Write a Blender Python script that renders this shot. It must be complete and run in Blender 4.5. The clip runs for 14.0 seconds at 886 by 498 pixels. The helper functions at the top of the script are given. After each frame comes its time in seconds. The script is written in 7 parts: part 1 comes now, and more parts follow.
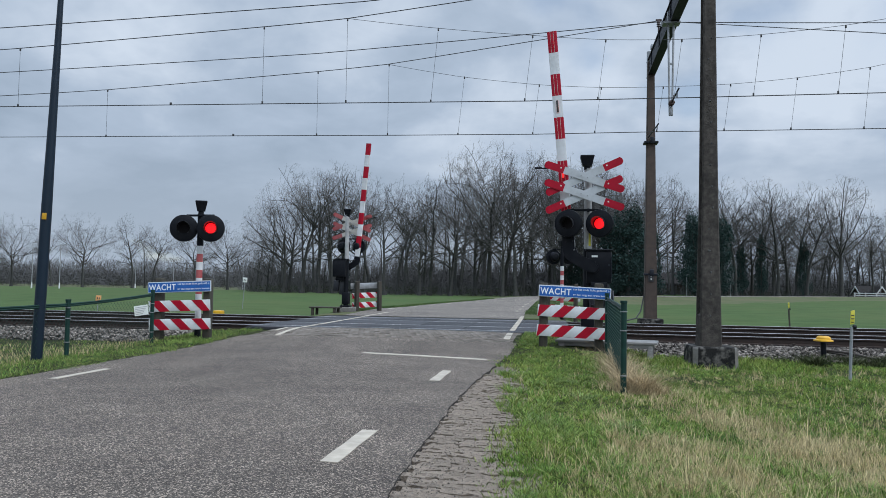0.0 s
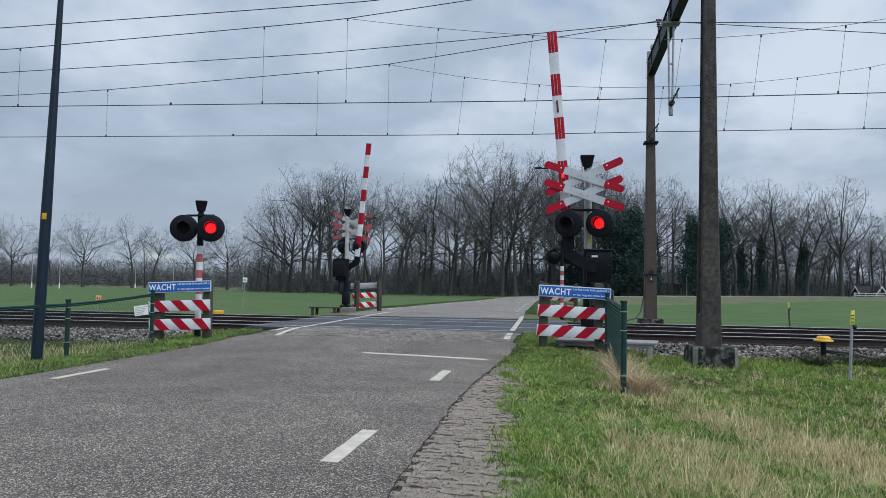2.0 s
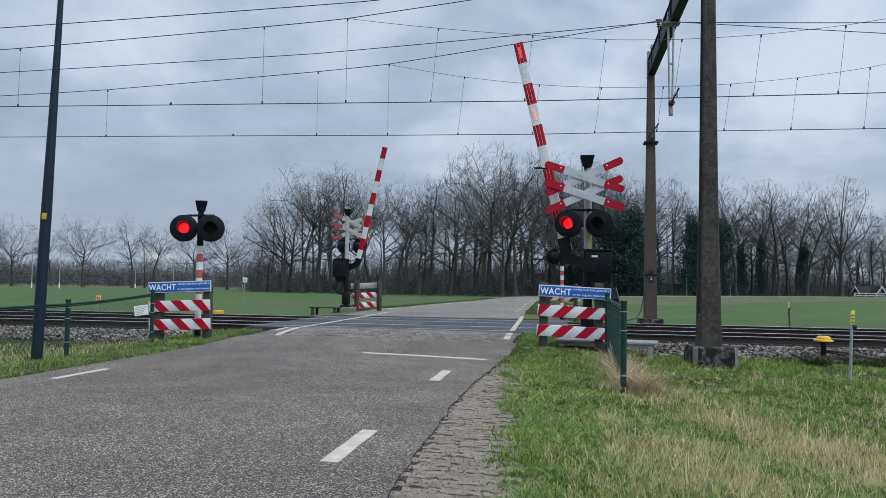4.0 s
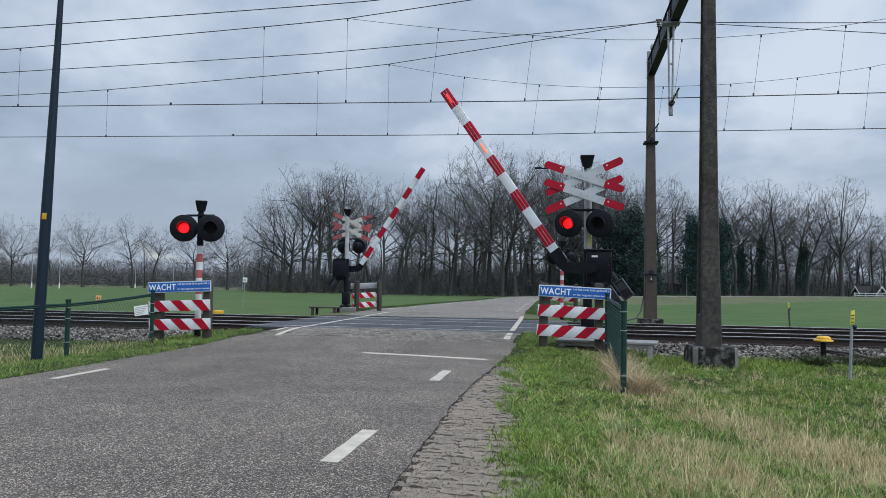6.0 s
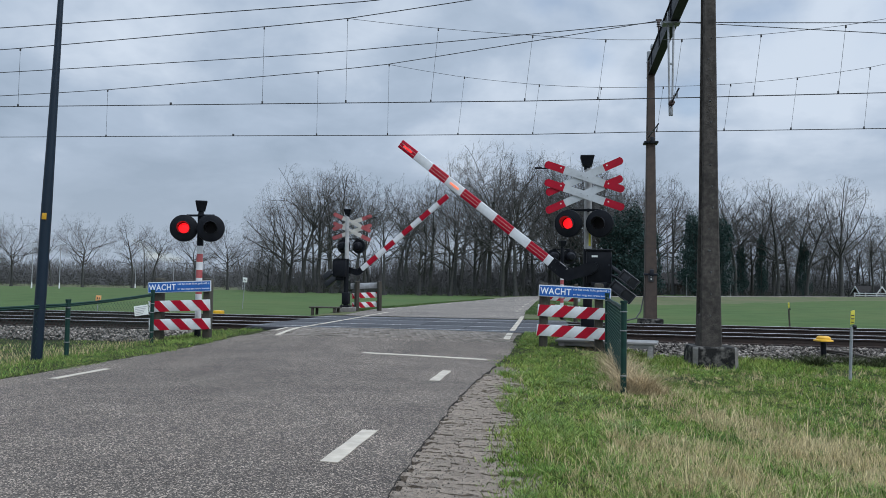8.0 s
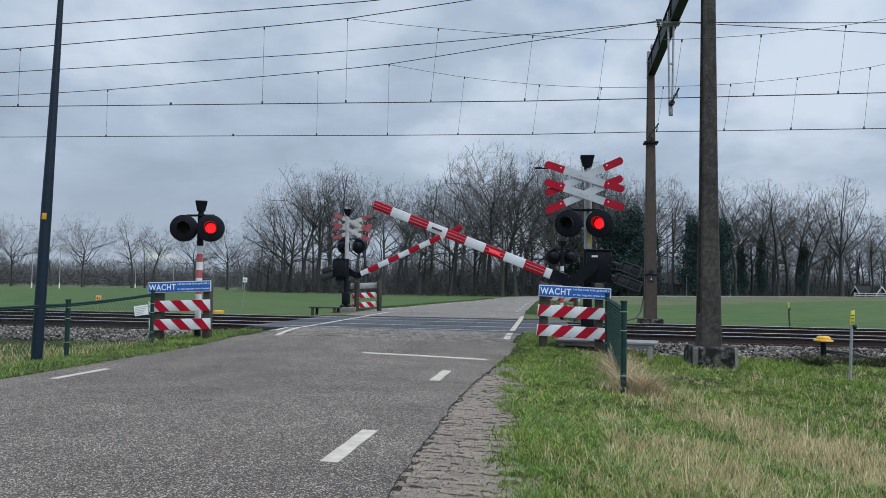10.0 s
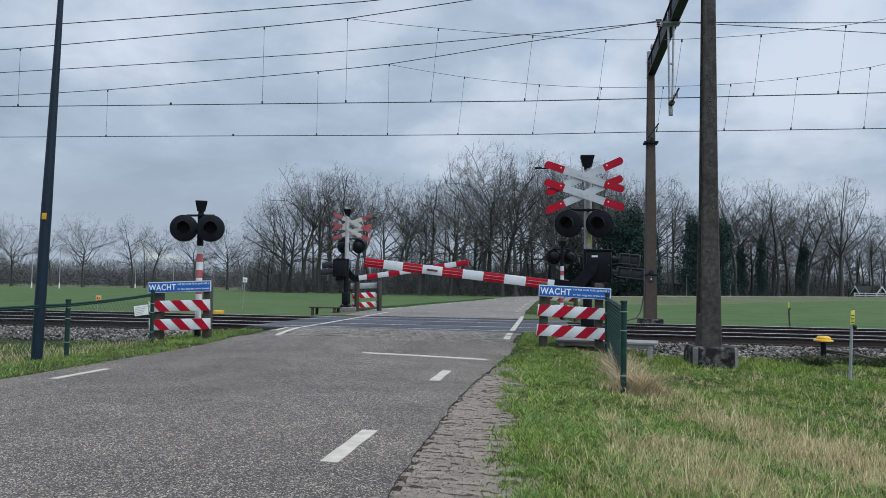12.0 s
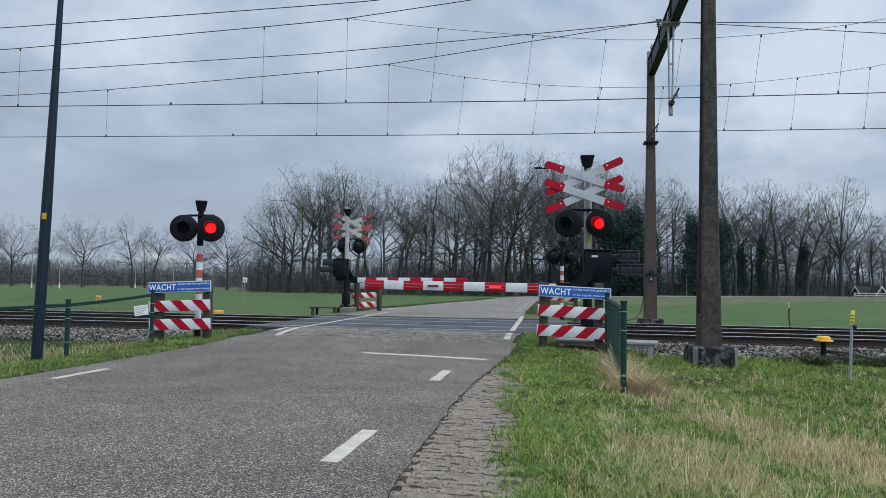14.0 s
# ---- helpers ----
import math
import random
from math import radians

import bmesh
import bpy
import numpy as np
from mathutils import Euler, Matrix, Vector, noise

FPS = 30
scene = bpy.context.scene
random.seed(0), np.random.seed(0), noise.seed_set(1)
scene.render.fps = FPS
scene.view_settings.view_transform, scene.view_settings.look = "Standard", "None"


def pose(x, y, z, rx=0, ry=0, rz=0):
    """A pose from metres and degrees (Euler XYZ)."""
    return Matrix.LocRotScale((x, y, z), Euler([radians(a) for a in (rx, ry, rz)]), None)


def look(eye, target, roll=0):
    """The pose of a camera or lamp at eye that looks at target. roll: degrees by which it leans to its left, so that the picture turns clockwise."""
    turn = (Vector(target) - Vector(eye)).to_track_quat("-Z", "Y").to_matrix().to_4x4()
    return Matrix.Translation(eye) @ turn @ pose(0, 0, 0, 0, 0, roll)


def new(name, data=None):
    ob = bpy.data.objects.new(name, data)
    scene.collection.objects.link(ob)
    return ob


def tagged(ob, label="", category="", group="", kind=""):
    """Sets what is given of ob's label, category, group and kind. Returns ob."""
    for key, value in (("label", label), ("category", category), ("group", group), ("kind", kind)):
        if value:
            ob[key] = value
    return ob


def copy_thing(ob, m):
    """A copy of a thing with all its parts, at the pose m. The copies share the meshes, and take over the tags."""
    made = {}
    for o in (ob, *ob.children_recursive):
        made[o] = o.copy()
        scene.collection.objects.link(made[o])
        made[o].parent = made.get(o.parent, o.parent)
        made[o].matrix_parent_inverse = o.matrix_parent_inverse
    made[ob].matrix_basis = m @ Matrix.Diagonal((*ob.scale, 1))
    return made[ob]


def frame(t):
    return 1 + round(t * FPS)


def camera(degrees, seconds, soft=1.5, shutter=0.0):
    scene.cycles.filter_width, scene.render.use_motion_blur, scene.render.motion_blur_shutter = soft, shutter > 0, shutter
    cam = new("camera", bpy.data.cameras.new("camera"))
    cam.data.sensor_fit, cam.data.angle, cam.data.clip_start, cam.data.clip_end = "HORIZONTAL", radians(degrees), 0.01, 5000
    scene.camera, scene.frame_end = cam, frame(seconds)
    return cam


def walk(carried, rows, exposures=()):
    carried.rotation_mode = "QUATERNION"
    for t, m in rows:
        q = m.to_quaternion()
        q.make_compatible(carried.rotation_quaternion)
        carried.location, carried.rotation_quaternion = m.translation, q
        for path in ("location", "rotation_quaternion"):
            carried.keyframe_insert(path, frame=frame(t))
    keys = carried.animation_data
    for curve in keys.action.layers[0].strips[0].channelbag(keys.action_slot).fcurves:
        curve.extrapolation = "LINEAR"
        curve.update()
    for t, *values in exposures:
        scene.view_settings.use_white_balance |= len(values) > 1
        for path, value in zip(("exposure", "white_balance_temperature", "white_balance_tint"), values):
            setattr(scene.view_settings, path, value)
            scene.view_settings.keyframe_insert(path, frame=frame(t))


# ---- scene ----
cam = camera(61.04, 14.0, soft=0.5)
EYE = (0.0, 0.0, 1.1)
AIM = (-math.sin(radians(8.6)) * math.cos(radians(2.7)), math.cos(radians(8.6)) * math.cos(radians(2.7)),
       1.1 + math.sin(radians(2.7)))
walk(cam, [(0.0, look(EYE, AIM, 0.9)), (14.0, look(EYE, AIM, 0.9))])

# ---- sky and light ----
SUN_ELEVATION, SUN_TURN = radians(44), radians(122)
world = bpy.data.worlds.new("overcast_sky")
scene.world = world
world.use_nodes = True
wt = world.node_tree
wt.nodes.clear()


def wnode(kind, **values):
    n = wt.nodes.new(kind)
    for k, v in values.items():
        n.inputs[k].default_value = v
    return n


def wlink(a, b):
    wt.links.new(a, b)


def wmath(op, a, b=None, clamp=False):
    n = wt.nodes.new("ShaderNodeMath")
    n.operation, n.use_clamp = op, clamp
    for i, v in enumerate((a, b)):
        if v is None:
            continue
        if isinstance(v, (int, float)):
            n.inputs[i].default_value = v
        else:
            wlink(v, n.inputs[i])
    return n.outputs[0]


w_sky = wt.nodes.new("ShaderNodeTexSky")
w_sky.sky_type, w_sky.sun_disc = "NISHITA", False
w_sky.sun_elevation, w_sky.sun_rotation = SUN_ELEVATION, SUN_TURN
w_co = wt.nodes.new("ShaderNodeTexCoord")
w_xyz = wt.nodes.new("ShaderNodeSeparateXYZ")
wlink(w_co.outputs["Generated"], w_xyz.inputs[0])
w_h = wmath("MAXIMUM", w_xyz.outputs[2], 0.0)
w_div = wmath("ADD", w_h, 0.34)
w_u = wmath("DIVIDE", w_xyz.outputs[0], w_div)
w_v = wmath("DIVIDE", w_xyz.outputs[1], w_div)
w_uv = wt.nodes.new("ShaderNodeCombineXYZ")
wlink(w_u, w_uv.inputs[0])
wlink(w_v, w_uv.inputs[1])


def wnoise(scale, detail, rough, shift):
    m = wt.nodes.new("ShaderNodeMapping")
    m.inputs["Location"].default_value = shift
    wlink(w_uv.outputs[0], m.inputs[0])
    n = wnode("ShaderNodeTexNoise", Scale=scale, Detail=detail, Roughness=rough, Distortion=0.25)
    wlink(m.outputs[0], n.inputs["Vector"])
    return n.outputs[0]


def wramp(fac, stops):
    r = wt.nodes.new("ShaderNodeValToRGB")
    while len(r.color_ramp.elements) < len(stops):
        r.color_ramp.elements.new(0.5)
    for e, (p, c) in zip(r.color_ramp.elements, stops):
        e.position, e.color = p, (*c, 1)
    wlink(fac, r.inputs[0])
    return r.outputs[0]


def wmix(fac, a, b, blend="MIX"):
    n = wt.nodes.new("ShaderNodeMix")
    n.data_type, n.blend_type = "RGBA", blend
    if isinstance(fac, (int, float)):
        n.inputs[0].default_value = fac
    else:
        wlink(fac, n.inputs[0])
    for i, v in ((6, a), (7, b)):
        if isinstance(v, tuple):
            n.inputs[i].default_value = (*v, 1)
        else:
            wlink(v, n.inputs[i])
    return n.outputs[2]


BANKS = (((0.019, 0.96, 0.28), 260, 0.1), ((0.185, 0.925, 0.33), 90, 0.1), ((0.31, 0.9, 0.30), 200, 0.07), ((-0.49, 0.82, 0.3), 220, 0.07),
         ((-0.27, 0.92, 0.27), 300, 0.05), ((-0.08, 0.93, 0.36), 150, 0.06), ((-0.19, 0.96, 0.19), 200, -0.05), ((-0.4, 0.88, 0.22), 250, -0.04), ((-0.55, 0.8, 0.17), 200, -0.04))
THIN = (((0.013, 0.945, 0.318), 1800, 0.4), ((0.232, 0.915, 0.318), 2200, 0.42), ((0.375, 0.86, 0.335), 900, 0.25))
cloud_big = wnoise(1.25, 6.0, 0.55, (3.1, 0.7, 0))
cloud_fine = wnoise(4.2, 5.0, 0.55, (0.4, 7.3, 0))
cloud = wmath("ADD", wmath("MULTIPLY", cloud_big, 0.68), wmath("MULTIPLY", cloud_fine, 0.32))
# cloud banks that stand out, thin places between them: direction, narrowness, weight
w_rag = wt.nodes.new("ShaderNodeTexNoise")
w_rag.inputs["Scale"].default_value, w_rag.inputs["Detail"].default_value = 7.0, 5.0
wlink(w_co.outputs["Generated"], w_rag.inputs["Vector"])
w_shift = wt.nodes.new("ShaderNodeVectorMath")
w_shift.operation = "MULTIPLY_ADD"
w_shift.inputs[1].default_value = (0.22, 0.22, 0.22)
wlink(w_rag.outputs["Color"], w_shift.inputs[0])
wlink(w_co.outputs["Generated"], w_shift.inputs[2])
w_back = wt.nodes.new("ShaderNodeVectorMath")
w_back.operation = "SUBTRACT"
w_back.inputs[1].default_value = (0.11, 0.11, 0.11)
wlink(w_shift.outputs[0], w_back.inputs[0])
w_norm = wt.nodes.new("ShaderNodeVectorMath")
w_norm.operation = "NORMALIZE"
wlink(w_back.outputs[0], w_norm.inputs[0])


def bank(direction, narrow, weight):
    n = wt.nodes.new("ShaderNodeVectorMath")
    n.operation = "DOT_PRODUCT"
    n.inputs[1].default_value = Vector(direction).normalized()
    wlink(w_norm.outputs[0], n.inputs[0])
    return wmath("MULTIPLY", wmath("POWER", wmath("MAXIMUM", n.outputs["Value"], 0.0), narrow), weight)


for way, narrow, weight in BANKS:
    cloud = wmath("ADD", cloud, bank(way, narrow, weight))
cloud_col = wramp(cloud, [(0.37, (0.33, 0.418, 0.535)), (0.50, (0.435, 0.53, 0.665)), (0.63, (0.64, 0.73, 0.855))])
low_col = wmix(wmath("MULTIPLY", w_h, 5.5, clamp=True), (0.405, 0.48, 0.58), cloud_col)
gap = wramp(wnoise(2.0, 4.0, 0.5, (8.6, 2.2, 0)), [(0.64, (0, 0, 0)), (0.72, (1, 1, 1))])
blue_sky = wmix(1.0, w_sky.outputs[0], (0.15, 0.15, 0.15), "MULTIPLY")
open_sky = wmath("MULTIPLY", gap, 0.4)
for way, narrow, weight in THIN:
    open_sky = wmath("ADD", open_sky, bank(way, narrow, weight), clamp=True)
sky_col = wmix(open_sky, low_col, blue_sky)
# the cloud deck is brighter overhead than near the horizon
lift = wmath("ADD", 1.0, wmath("MULTIPLY", wmath("MULTIPLY", wmath("SUBTRACT", w_h, 0.42, clamp=True), 2.0, clamp=True), 1.9))
# and brighter towards the veiled sun
w_dot = wt.nodes.new("ShaderNodeVectorMath")
w_dot.operation = "DOT_PRODUCT"
w_dot.inputs[1].default_value = (math.sin(SUN_TURN) * math.cos(SUN_ELEVATION), math.cos(SUN_TURN) * math.cos(SUN_ELEVATION), math.sin(SUN_ELEVATION))
wlink(w_co.outputs["Generated"], w_dot.inputs[0])
w_sunward = wmath("POWER", wmath("MAXIMUM", w_dot.outputs["Value"], 0.0), 2.0)
lift = wmath("MULTIPLY", lift, wmath("ADD", 0.99, wmath("MULTIPLY", w_sunward, 0.75)))
w_bg = wnode("ShaderNodeBackground")
wlink(sky_col, w_bg.inputs["Color"])
wlink(lift, w_bg.inputs["Strength"])
w_out = wt.nodes.new("ShaderNodeOutputWorld")
wlink(w_bg.outputs[0], w_out.inputs[0])

sun_data = bpy.data.lights.new("sun", "SUN")
sun_data.energy, sun_data.angle, sun_data.color = 1.0, radians(25), (1.0, 0.97, 0.92)
sun = new("sun", sun_data)
sun_way = Vector((math.sin(SUN_TURN) * math.cos(SUN_ELEVATION), math.cos(SUN_TURN) * math.cos(SUN_ELEVATION), math.sin(SUN_ELEVATION)))
sun.matrix_world = look(sun_way * 100, (0, 0, 0))
scene.view_settings.exposure = 0.0


# ---- materials ----
def material(name, a, b=None, scale=6.0, rough=0.7, metal=0.0, bump=0.0, bump_scale=40.0, stain=None, stain_scale=0.7,
             stain_amount=0.5, island=0.0, piece=0.0, detail=6.0, coat=0.0, stretch=(1, 1, 1), spec=0.5, sharp=(0.35, 0.65), through_light=0.0, tint=None):
    """A surface that varies at two scales, with fine relief. island, piece: how far each piece's brightness varies."""
    m = bpy.data.materials.new(name)
    m.use_nodes = True
    t = m.node_tree
    p = t.nodes["Principled BSDF"]
    b = b or tuple(c * 0.75 for c in a)

    def node(kind):
        return t.nodes.new(kind)

    co = node("ShaderNodeTexCoord")
    mp = node("ShaderNodeMapping")
    mp.inputs["Scale"].default_value = stretch
    t.links.new(co.outputs["Object"], mp.inputs[0])

    def noise_at(s, d=detail):
        n = node("ShaderNodeTexNoise")
        n.inputs["Scale"].default_value, n.inputs["Detail"].default_value, n.inputs["Roughness"].default_value = s, d, 0.6
        t.links.new(mp.outputs[0], n.inputs["Vector"])
        return n.outputs[0]

    def spread(value, lo, hi):
        r = node("ShaderNodeMapRange")
        r.inputs[1].default_value, r.inputs[2].default_value = lo, hi
        t.links.new(value, r.inputs[0])
        return r.outputs[0]

    def mixed(fac, x, y, blend="MIX"):
        n = node("ShaderNodeMix")
        n.data_type, n.blend_type = "RGBA", blend
        if isinstance(fac, float):
            n.inputs[0].default_value = fac
        else:
            t.links.new(fac, n.inputs[0])
        for i, v in ((6, x), (7, y)):
            if isinstance(v, tuple):
                n.inputs[i].default_value = (*v, 1)
            else:
                t.links.new(v, n.inputs[i])
        return n.outputs[2]

    col = mixed(spread(noise_at(scale), *sharp), a, b)
    if stain:
        s = spread(noise_at(stain_scale, 5.0), 0.45, 0.7)
        k = node("ShaderNodeMath")
        k.operation = "MULTIPLY"
        k.inputs[1].default_value = stain_amount
        t.links.new(s, k.inputs[0])
        col = mixed(k.outputs[0], col, stain)
    if tint:
        gi = node("ShaderNodeNewGeometry")
        pw = node("ShaderNodeMath")
        pw.operation = "POWER"
        pw.inputs[1].default_value = 2.6
        fr = node("ShaderNodeMath")
        fr.operation = "FRACT"
        ml = node("ShaderNodeMath")
        ml.operation = "MULTIPLY"
        ml.inputs[1].default_value = 37.7
        t.links.new(gi.outputs["Random Per Island"], ml.inputs[0])
        t.links.new(ml.outputs[0], fr.inputs[0])
        t.links.new(fr.outputs[0], pw.inputs[0])
        col = mixed(pw.outputs[0], col, tint)
    for amount, source in ((island, "island"), (piece, "piece")):
        if amount:
            g = node("ShaderNodeNewGeometry" if source == "island" else "ShaderNodeObjectInfo")
            v = g.outputs["Random Per Island" if source == "island" else "Random"]
            r = node("ShaderNodeMapRange")
            r.inputs[3].default_value, r.inputs[4].default_value = 1 - amount, 1 + amount
            t.links.new(v, r.inputs[0])
            c = node("ShaderNodeCombineXYZ")
            for i in range(3):
                t.links.new(r.outputs[0], c.inputs[i])
            col = mixed(1.0, col, c.outputs[0], "MULTIPLY")
    t.links.new(col, p.inputs["Base Color"])
    rr = node("ShaderNodeMapRange")
    rr.inputs[3].default_value, rr.inputs[4].default_value = max(rough - 0.12, 0.02), min(rough + 0.12, 1.0)
    t.links.new(noise_at(scale * 2.3), rr.inputs[0])
    t.links.new(rr.outputs[0], p.inputs["Roughness"])
    p.inputs["Metallic"].default_value = metal
    p.inputs["Coat Weight"].default_value = coat
    p.inputs["Specular IOR Level"].default_value = spec
    if bump:
        bn = node("ShaderNodeBump")
        bn.inputs["Strength"].default_value, bn.inputs["Distance"].default_value = min(bump, 1.0), 0.01 * max(bump, 1.0)
        t.links.new(noise_at(bump_scale), bn.inputs["Height"])
        t.links.new(bn.outputs[0], p.inputs["Normal"])
    if through_light:
        tr = node("ShaderNodeBsdfTranslucent")
        t.links.new(col, tr.inputs[0])
        mx = node("ShaderNodeMixShader")
        mx.inputs[0].default_value = through_light
        t.links.new(p.outputs[0], mx.inputs[1])
        t.links.new(tr.outputs[0], mx.inputs[2])
        t.links.new(mx.outputs[0], t.nodes["Material Output"].inputs[0])
    return m


def glow(name, colour, strength, dots=0):
    """A lit lens; dots: how finely it is divided into small diodes."""
    m = bpy.data.materials.new(name)
    m.use_nodes = True
    p = m.node_tree.nodes["Principled BSDF"]
    p.inputs["Base Color"].default_value = (*(c * 0.4 for c in colour), 1)
    p.inputs["Emission Color"].default_value = (*colour, 1)
    p.inputs["Emission Strength"].default_value = strength
    p.inputs["Roughness"].default_value = 0.3
    if dots:
        t = m.node_tree
        co = t.nodes.new("ShaderNodeTexCoord")
        v = t.nodes.new("ShaderNodeTexVoronoi")
        v.inputs["Scale"].default_value = dots
        r = t.nodes.new("ShaderNodeMapRange")
        r.inputs[1].default_value, r.inputs[2].default_value = 0.1, 0.75
        r.inputs[3].default_value, r.inputs[4].default_value = strength * 1.3, strength * 0.35
        t.links.new(co.outputs["Object"], v.inputs["Vector"])
        t.links.new(v.outputs["Distance"], r.inputs[0])
        t.links.new(r.outputs[0], p.inputs["Emission Strength"])
    return m


def asphalt_material(name, dark, light, speck, chips):
    """Worn asphalt: pale chippings in a dark binder, with wide lighter and darker patches."""
    m = material(name, dark, light, scale=1.1, rough=0.74, stain=tuple(c * 0.62 for c in dark), stain_scale=0.32, stain_amount=0.6, spec=0.22)
    t = m.node_tree
    p = t.nodes["Principled BSDF"]
    base = p.inputs["Base Color"].links[0].from_socket
    co = t.nodes.new("ShaderNodeTexCoord")
    v = t.nodes.new("ShaderNodeTexVoronoi")
    v.inputs["Scale"].default_value = chips
    t.links.new(co.outputs["Object"], v.inputs["Vector"])
    sep = t.nodes.new("ShaderNodeSeparateColor")
    t.links.new(v.outputs["Color"], sep.inputs[0])
    rr = t.nodes.new("ShaderNodeValToRGB")
    rr.color_ramp.elements[0].position, rr.color_ramp.elements[0].color = 0.0, (0.3, 0.3, 0.3, 1)
    rr.color_ramp.elements[1].position, rr.color_ramp.elements[1].color = 1.0, (speck, speck * 0.98, speck * 0.95, 1)
    e = rr.color_ramp.elements.new(0.72)
    e.color = (1.0, 1.0, 1.0, 1)
    t.links.new(sep.outputs[0], rr.inputs[0])
    mx = t.nodes.new("ShaderNodeMix")
    mx.data_type, mx.blend_type = "RGBA", "MULTIPLY"
    mx.inputs[0].default_value = 1.0
    t.links.new(base, mx.inputs[6])
    t.links.new(rr.outputs[0], mx.inputs[7])
    t.links.new(mx.outputs[2], p.inputs["Base Color"])
    bp = t.nodes.new("ShaderNodeBump")
    bp.inputs["Strength"].default_value, bp.inputs["Distance"].default_value = 1.0, 0.009
    t.links.new(v.outputs["Distance"], bp.inputs["Height"])
    t.links.new(bp.outputs[0], p.inputs["Normal"])
    return m


M_ASPHALT = asphalt_material("worn_asphalt", (0.116, 0.095, 0.079), (0.168, 0.139, 0.114), 3.9, 130)
M_ASPHALT_OLD = asphalt_material("pale_asphalt", (0.2, 0.172, 0.146), (0.24, 0.207, 0.176), 1.7, 60)
# darker colour for the sloping side skirts of the road strips
M_ROAD_SKIRT = material("dark_road_skirt", (0.06, 0.052, 0.045), (0.035, 0.031, 0.028), scale=30, rough=0.9, bump=1.0, bump_scale=60, spec=0.15)
M_FOUNDATION = material("grey_foundation_concrete", (0.24, 0.225, 0.205), (0.15, 0.14, 0.128), scale=8, rough=0.92, bump=0.8, bump_scale=40, stain=(0.09, 0.085, 0.075), stain_scale=3.0, spec=0.2)
M_FADED_END = material("sun_bleached_red_paint", (0.42, 0.1, 0.1), (0.34, 0.07, 0.075), scale=5, rough=0.6, stain=(0.4, 0.2, 0.18), stain_scale=3, spec=0.2)
M_CREAM = material("yellowed_white_paint", (0.58, 0.56, 0.5), (0.5, 0.48, 0.43), scale=5, rough=0.6, stain=(0.4, 0.38, 0.33), stain_scale=3, spec=0.2)
M_LINE = material("road_paint", (0.51, 0.448, 0.365), (0.4, 0.352, 0.287), scale=9, rough=0.8, bump=0.3, bump_scale=90, stain=(0.31, 0.28, 0.24), stain_scale=5, stain_amount=0.5, spec=0.12)
M_PAVER = material("concrete_paver", (0.325, 0.262, 0.205), (0.195, 0.157, 0.123), scale=38, rough=0.92, bump=2.0, bump_scale=110, piece=0.12, stain=(0.12, 0.1, 0.075), stain_scale=2.5, spec=0.2)
M_SAND = material("sandy_dirt", (0.3, 0.245, 0.19), (0.15, 0.122, 0.095), scale=24, rough=0.95, bump=2.2, bump_scale=70, stain=(0.075, 0.07, 0.05), stain_scale=3.0, spec=0.2)
M_BRICK = material("grey_brown_brick", (0.225, 0.193, 0.163), (0.142, 0.122, 0.104), scale=12, rough=0.92, bump=0.7, bump_scale=60, piece=0.25, spec=0.12)
M_BRICK_REST = material("grey_brown_bricks", (0.225, 0.193, 0.163), (0.142, 0.122, 0.104), scale=12, rough=0.92, bump=0.7, bump_scale=60, island=0.25, spec=0.12)
M_SOIL = material("verge_soil", (0.034, 0.036, 0.013), (0.022, 0.03, 0.008), scale=14, rough=0.95, bump=2.0, bump_scale=35, stain=(0.04, 0.05, 0.014), stain_scale=0.8, spec=0.1)
M_FIELD = material("meadow", (0.05, 0.083, 0.029), (0.07, 0.107, 0.038), scale=0.5, rough=0.95, bump=1.0, bump_scale=9, stain=(0.095, 0.105, 0.042), stain_scale=0.07, stain_amount=0.55, spec=0.08)
M_BANK = material("dry_bank", (0.098, 0.1, 0.05), (0.066, 0.088, 0.036), scale=1.6, rough=0.95, bump=1.0, bump_scale=10, stain=(0.16, 0.125, 0.078), stain_scale=0.12, spec=0.15)
M_BLADE = material("grass_blade", (0.075, 0.17, 0.02), (0.19, 0.29, 0.05), scale=1.2, rough=0.65, island=0.75, stain=(0.25, 0.26, 0.085), stain_scale=0.9, stain_amount=0.5, tint=(0.29, 0.29, 0.09), spec=0.15, through_light=0.25)
M_TUFT = material("tuft_blade", (0.07, 0.165, 0.032), (0.17, 0.28, 0.055), scale=2.2, rough=0.6, island=0.75, stain=(0.2, 0.24, 0.07), stain_scale=1.1, stain_amount=0.5, tint=(0.3, 0.31, 0.1), spec=0.2, through_light=0.25)
M_SEDGE = material("sedge_blade", (0.17, 0.24, 0.075), (0.27, 0.32, 0.13), scale=3, rough=0.55, island=0.6, spec=0.25, through_light=0.25)
M_WEED = material("dull_weed", (0.03, 0.042, 0.016), (0.055, 0.06, 0.026), scale=3, rough=0.8, island=0.6, spec=0.1)
M_MEADOW = material("pasture_blade", (0.06, 0.105, 0.035), (0.085, 0.135, 0.046), scale=0.5, rough=0.75, island=0.3, stain=(0.12, 0.13, 0.055), stain_scale=0.14, stain_amount=0.5, spec=0.12, through_light=0.2)
M_DRY = material("dry_grass", (0.6, 0.5, 0.29), (0.46, 0.36, 0.19), scale=2, rough=0.8, island=0.5, spec=0.15, through_light=0.2)
M_STALK = material("dead_brown_stalks", (0.56, 0.44, 0.27), (0.36, 0.27, 0.16), scale=2, rough=0.85, island=0.55, spec=0.12, through_light=0.15)
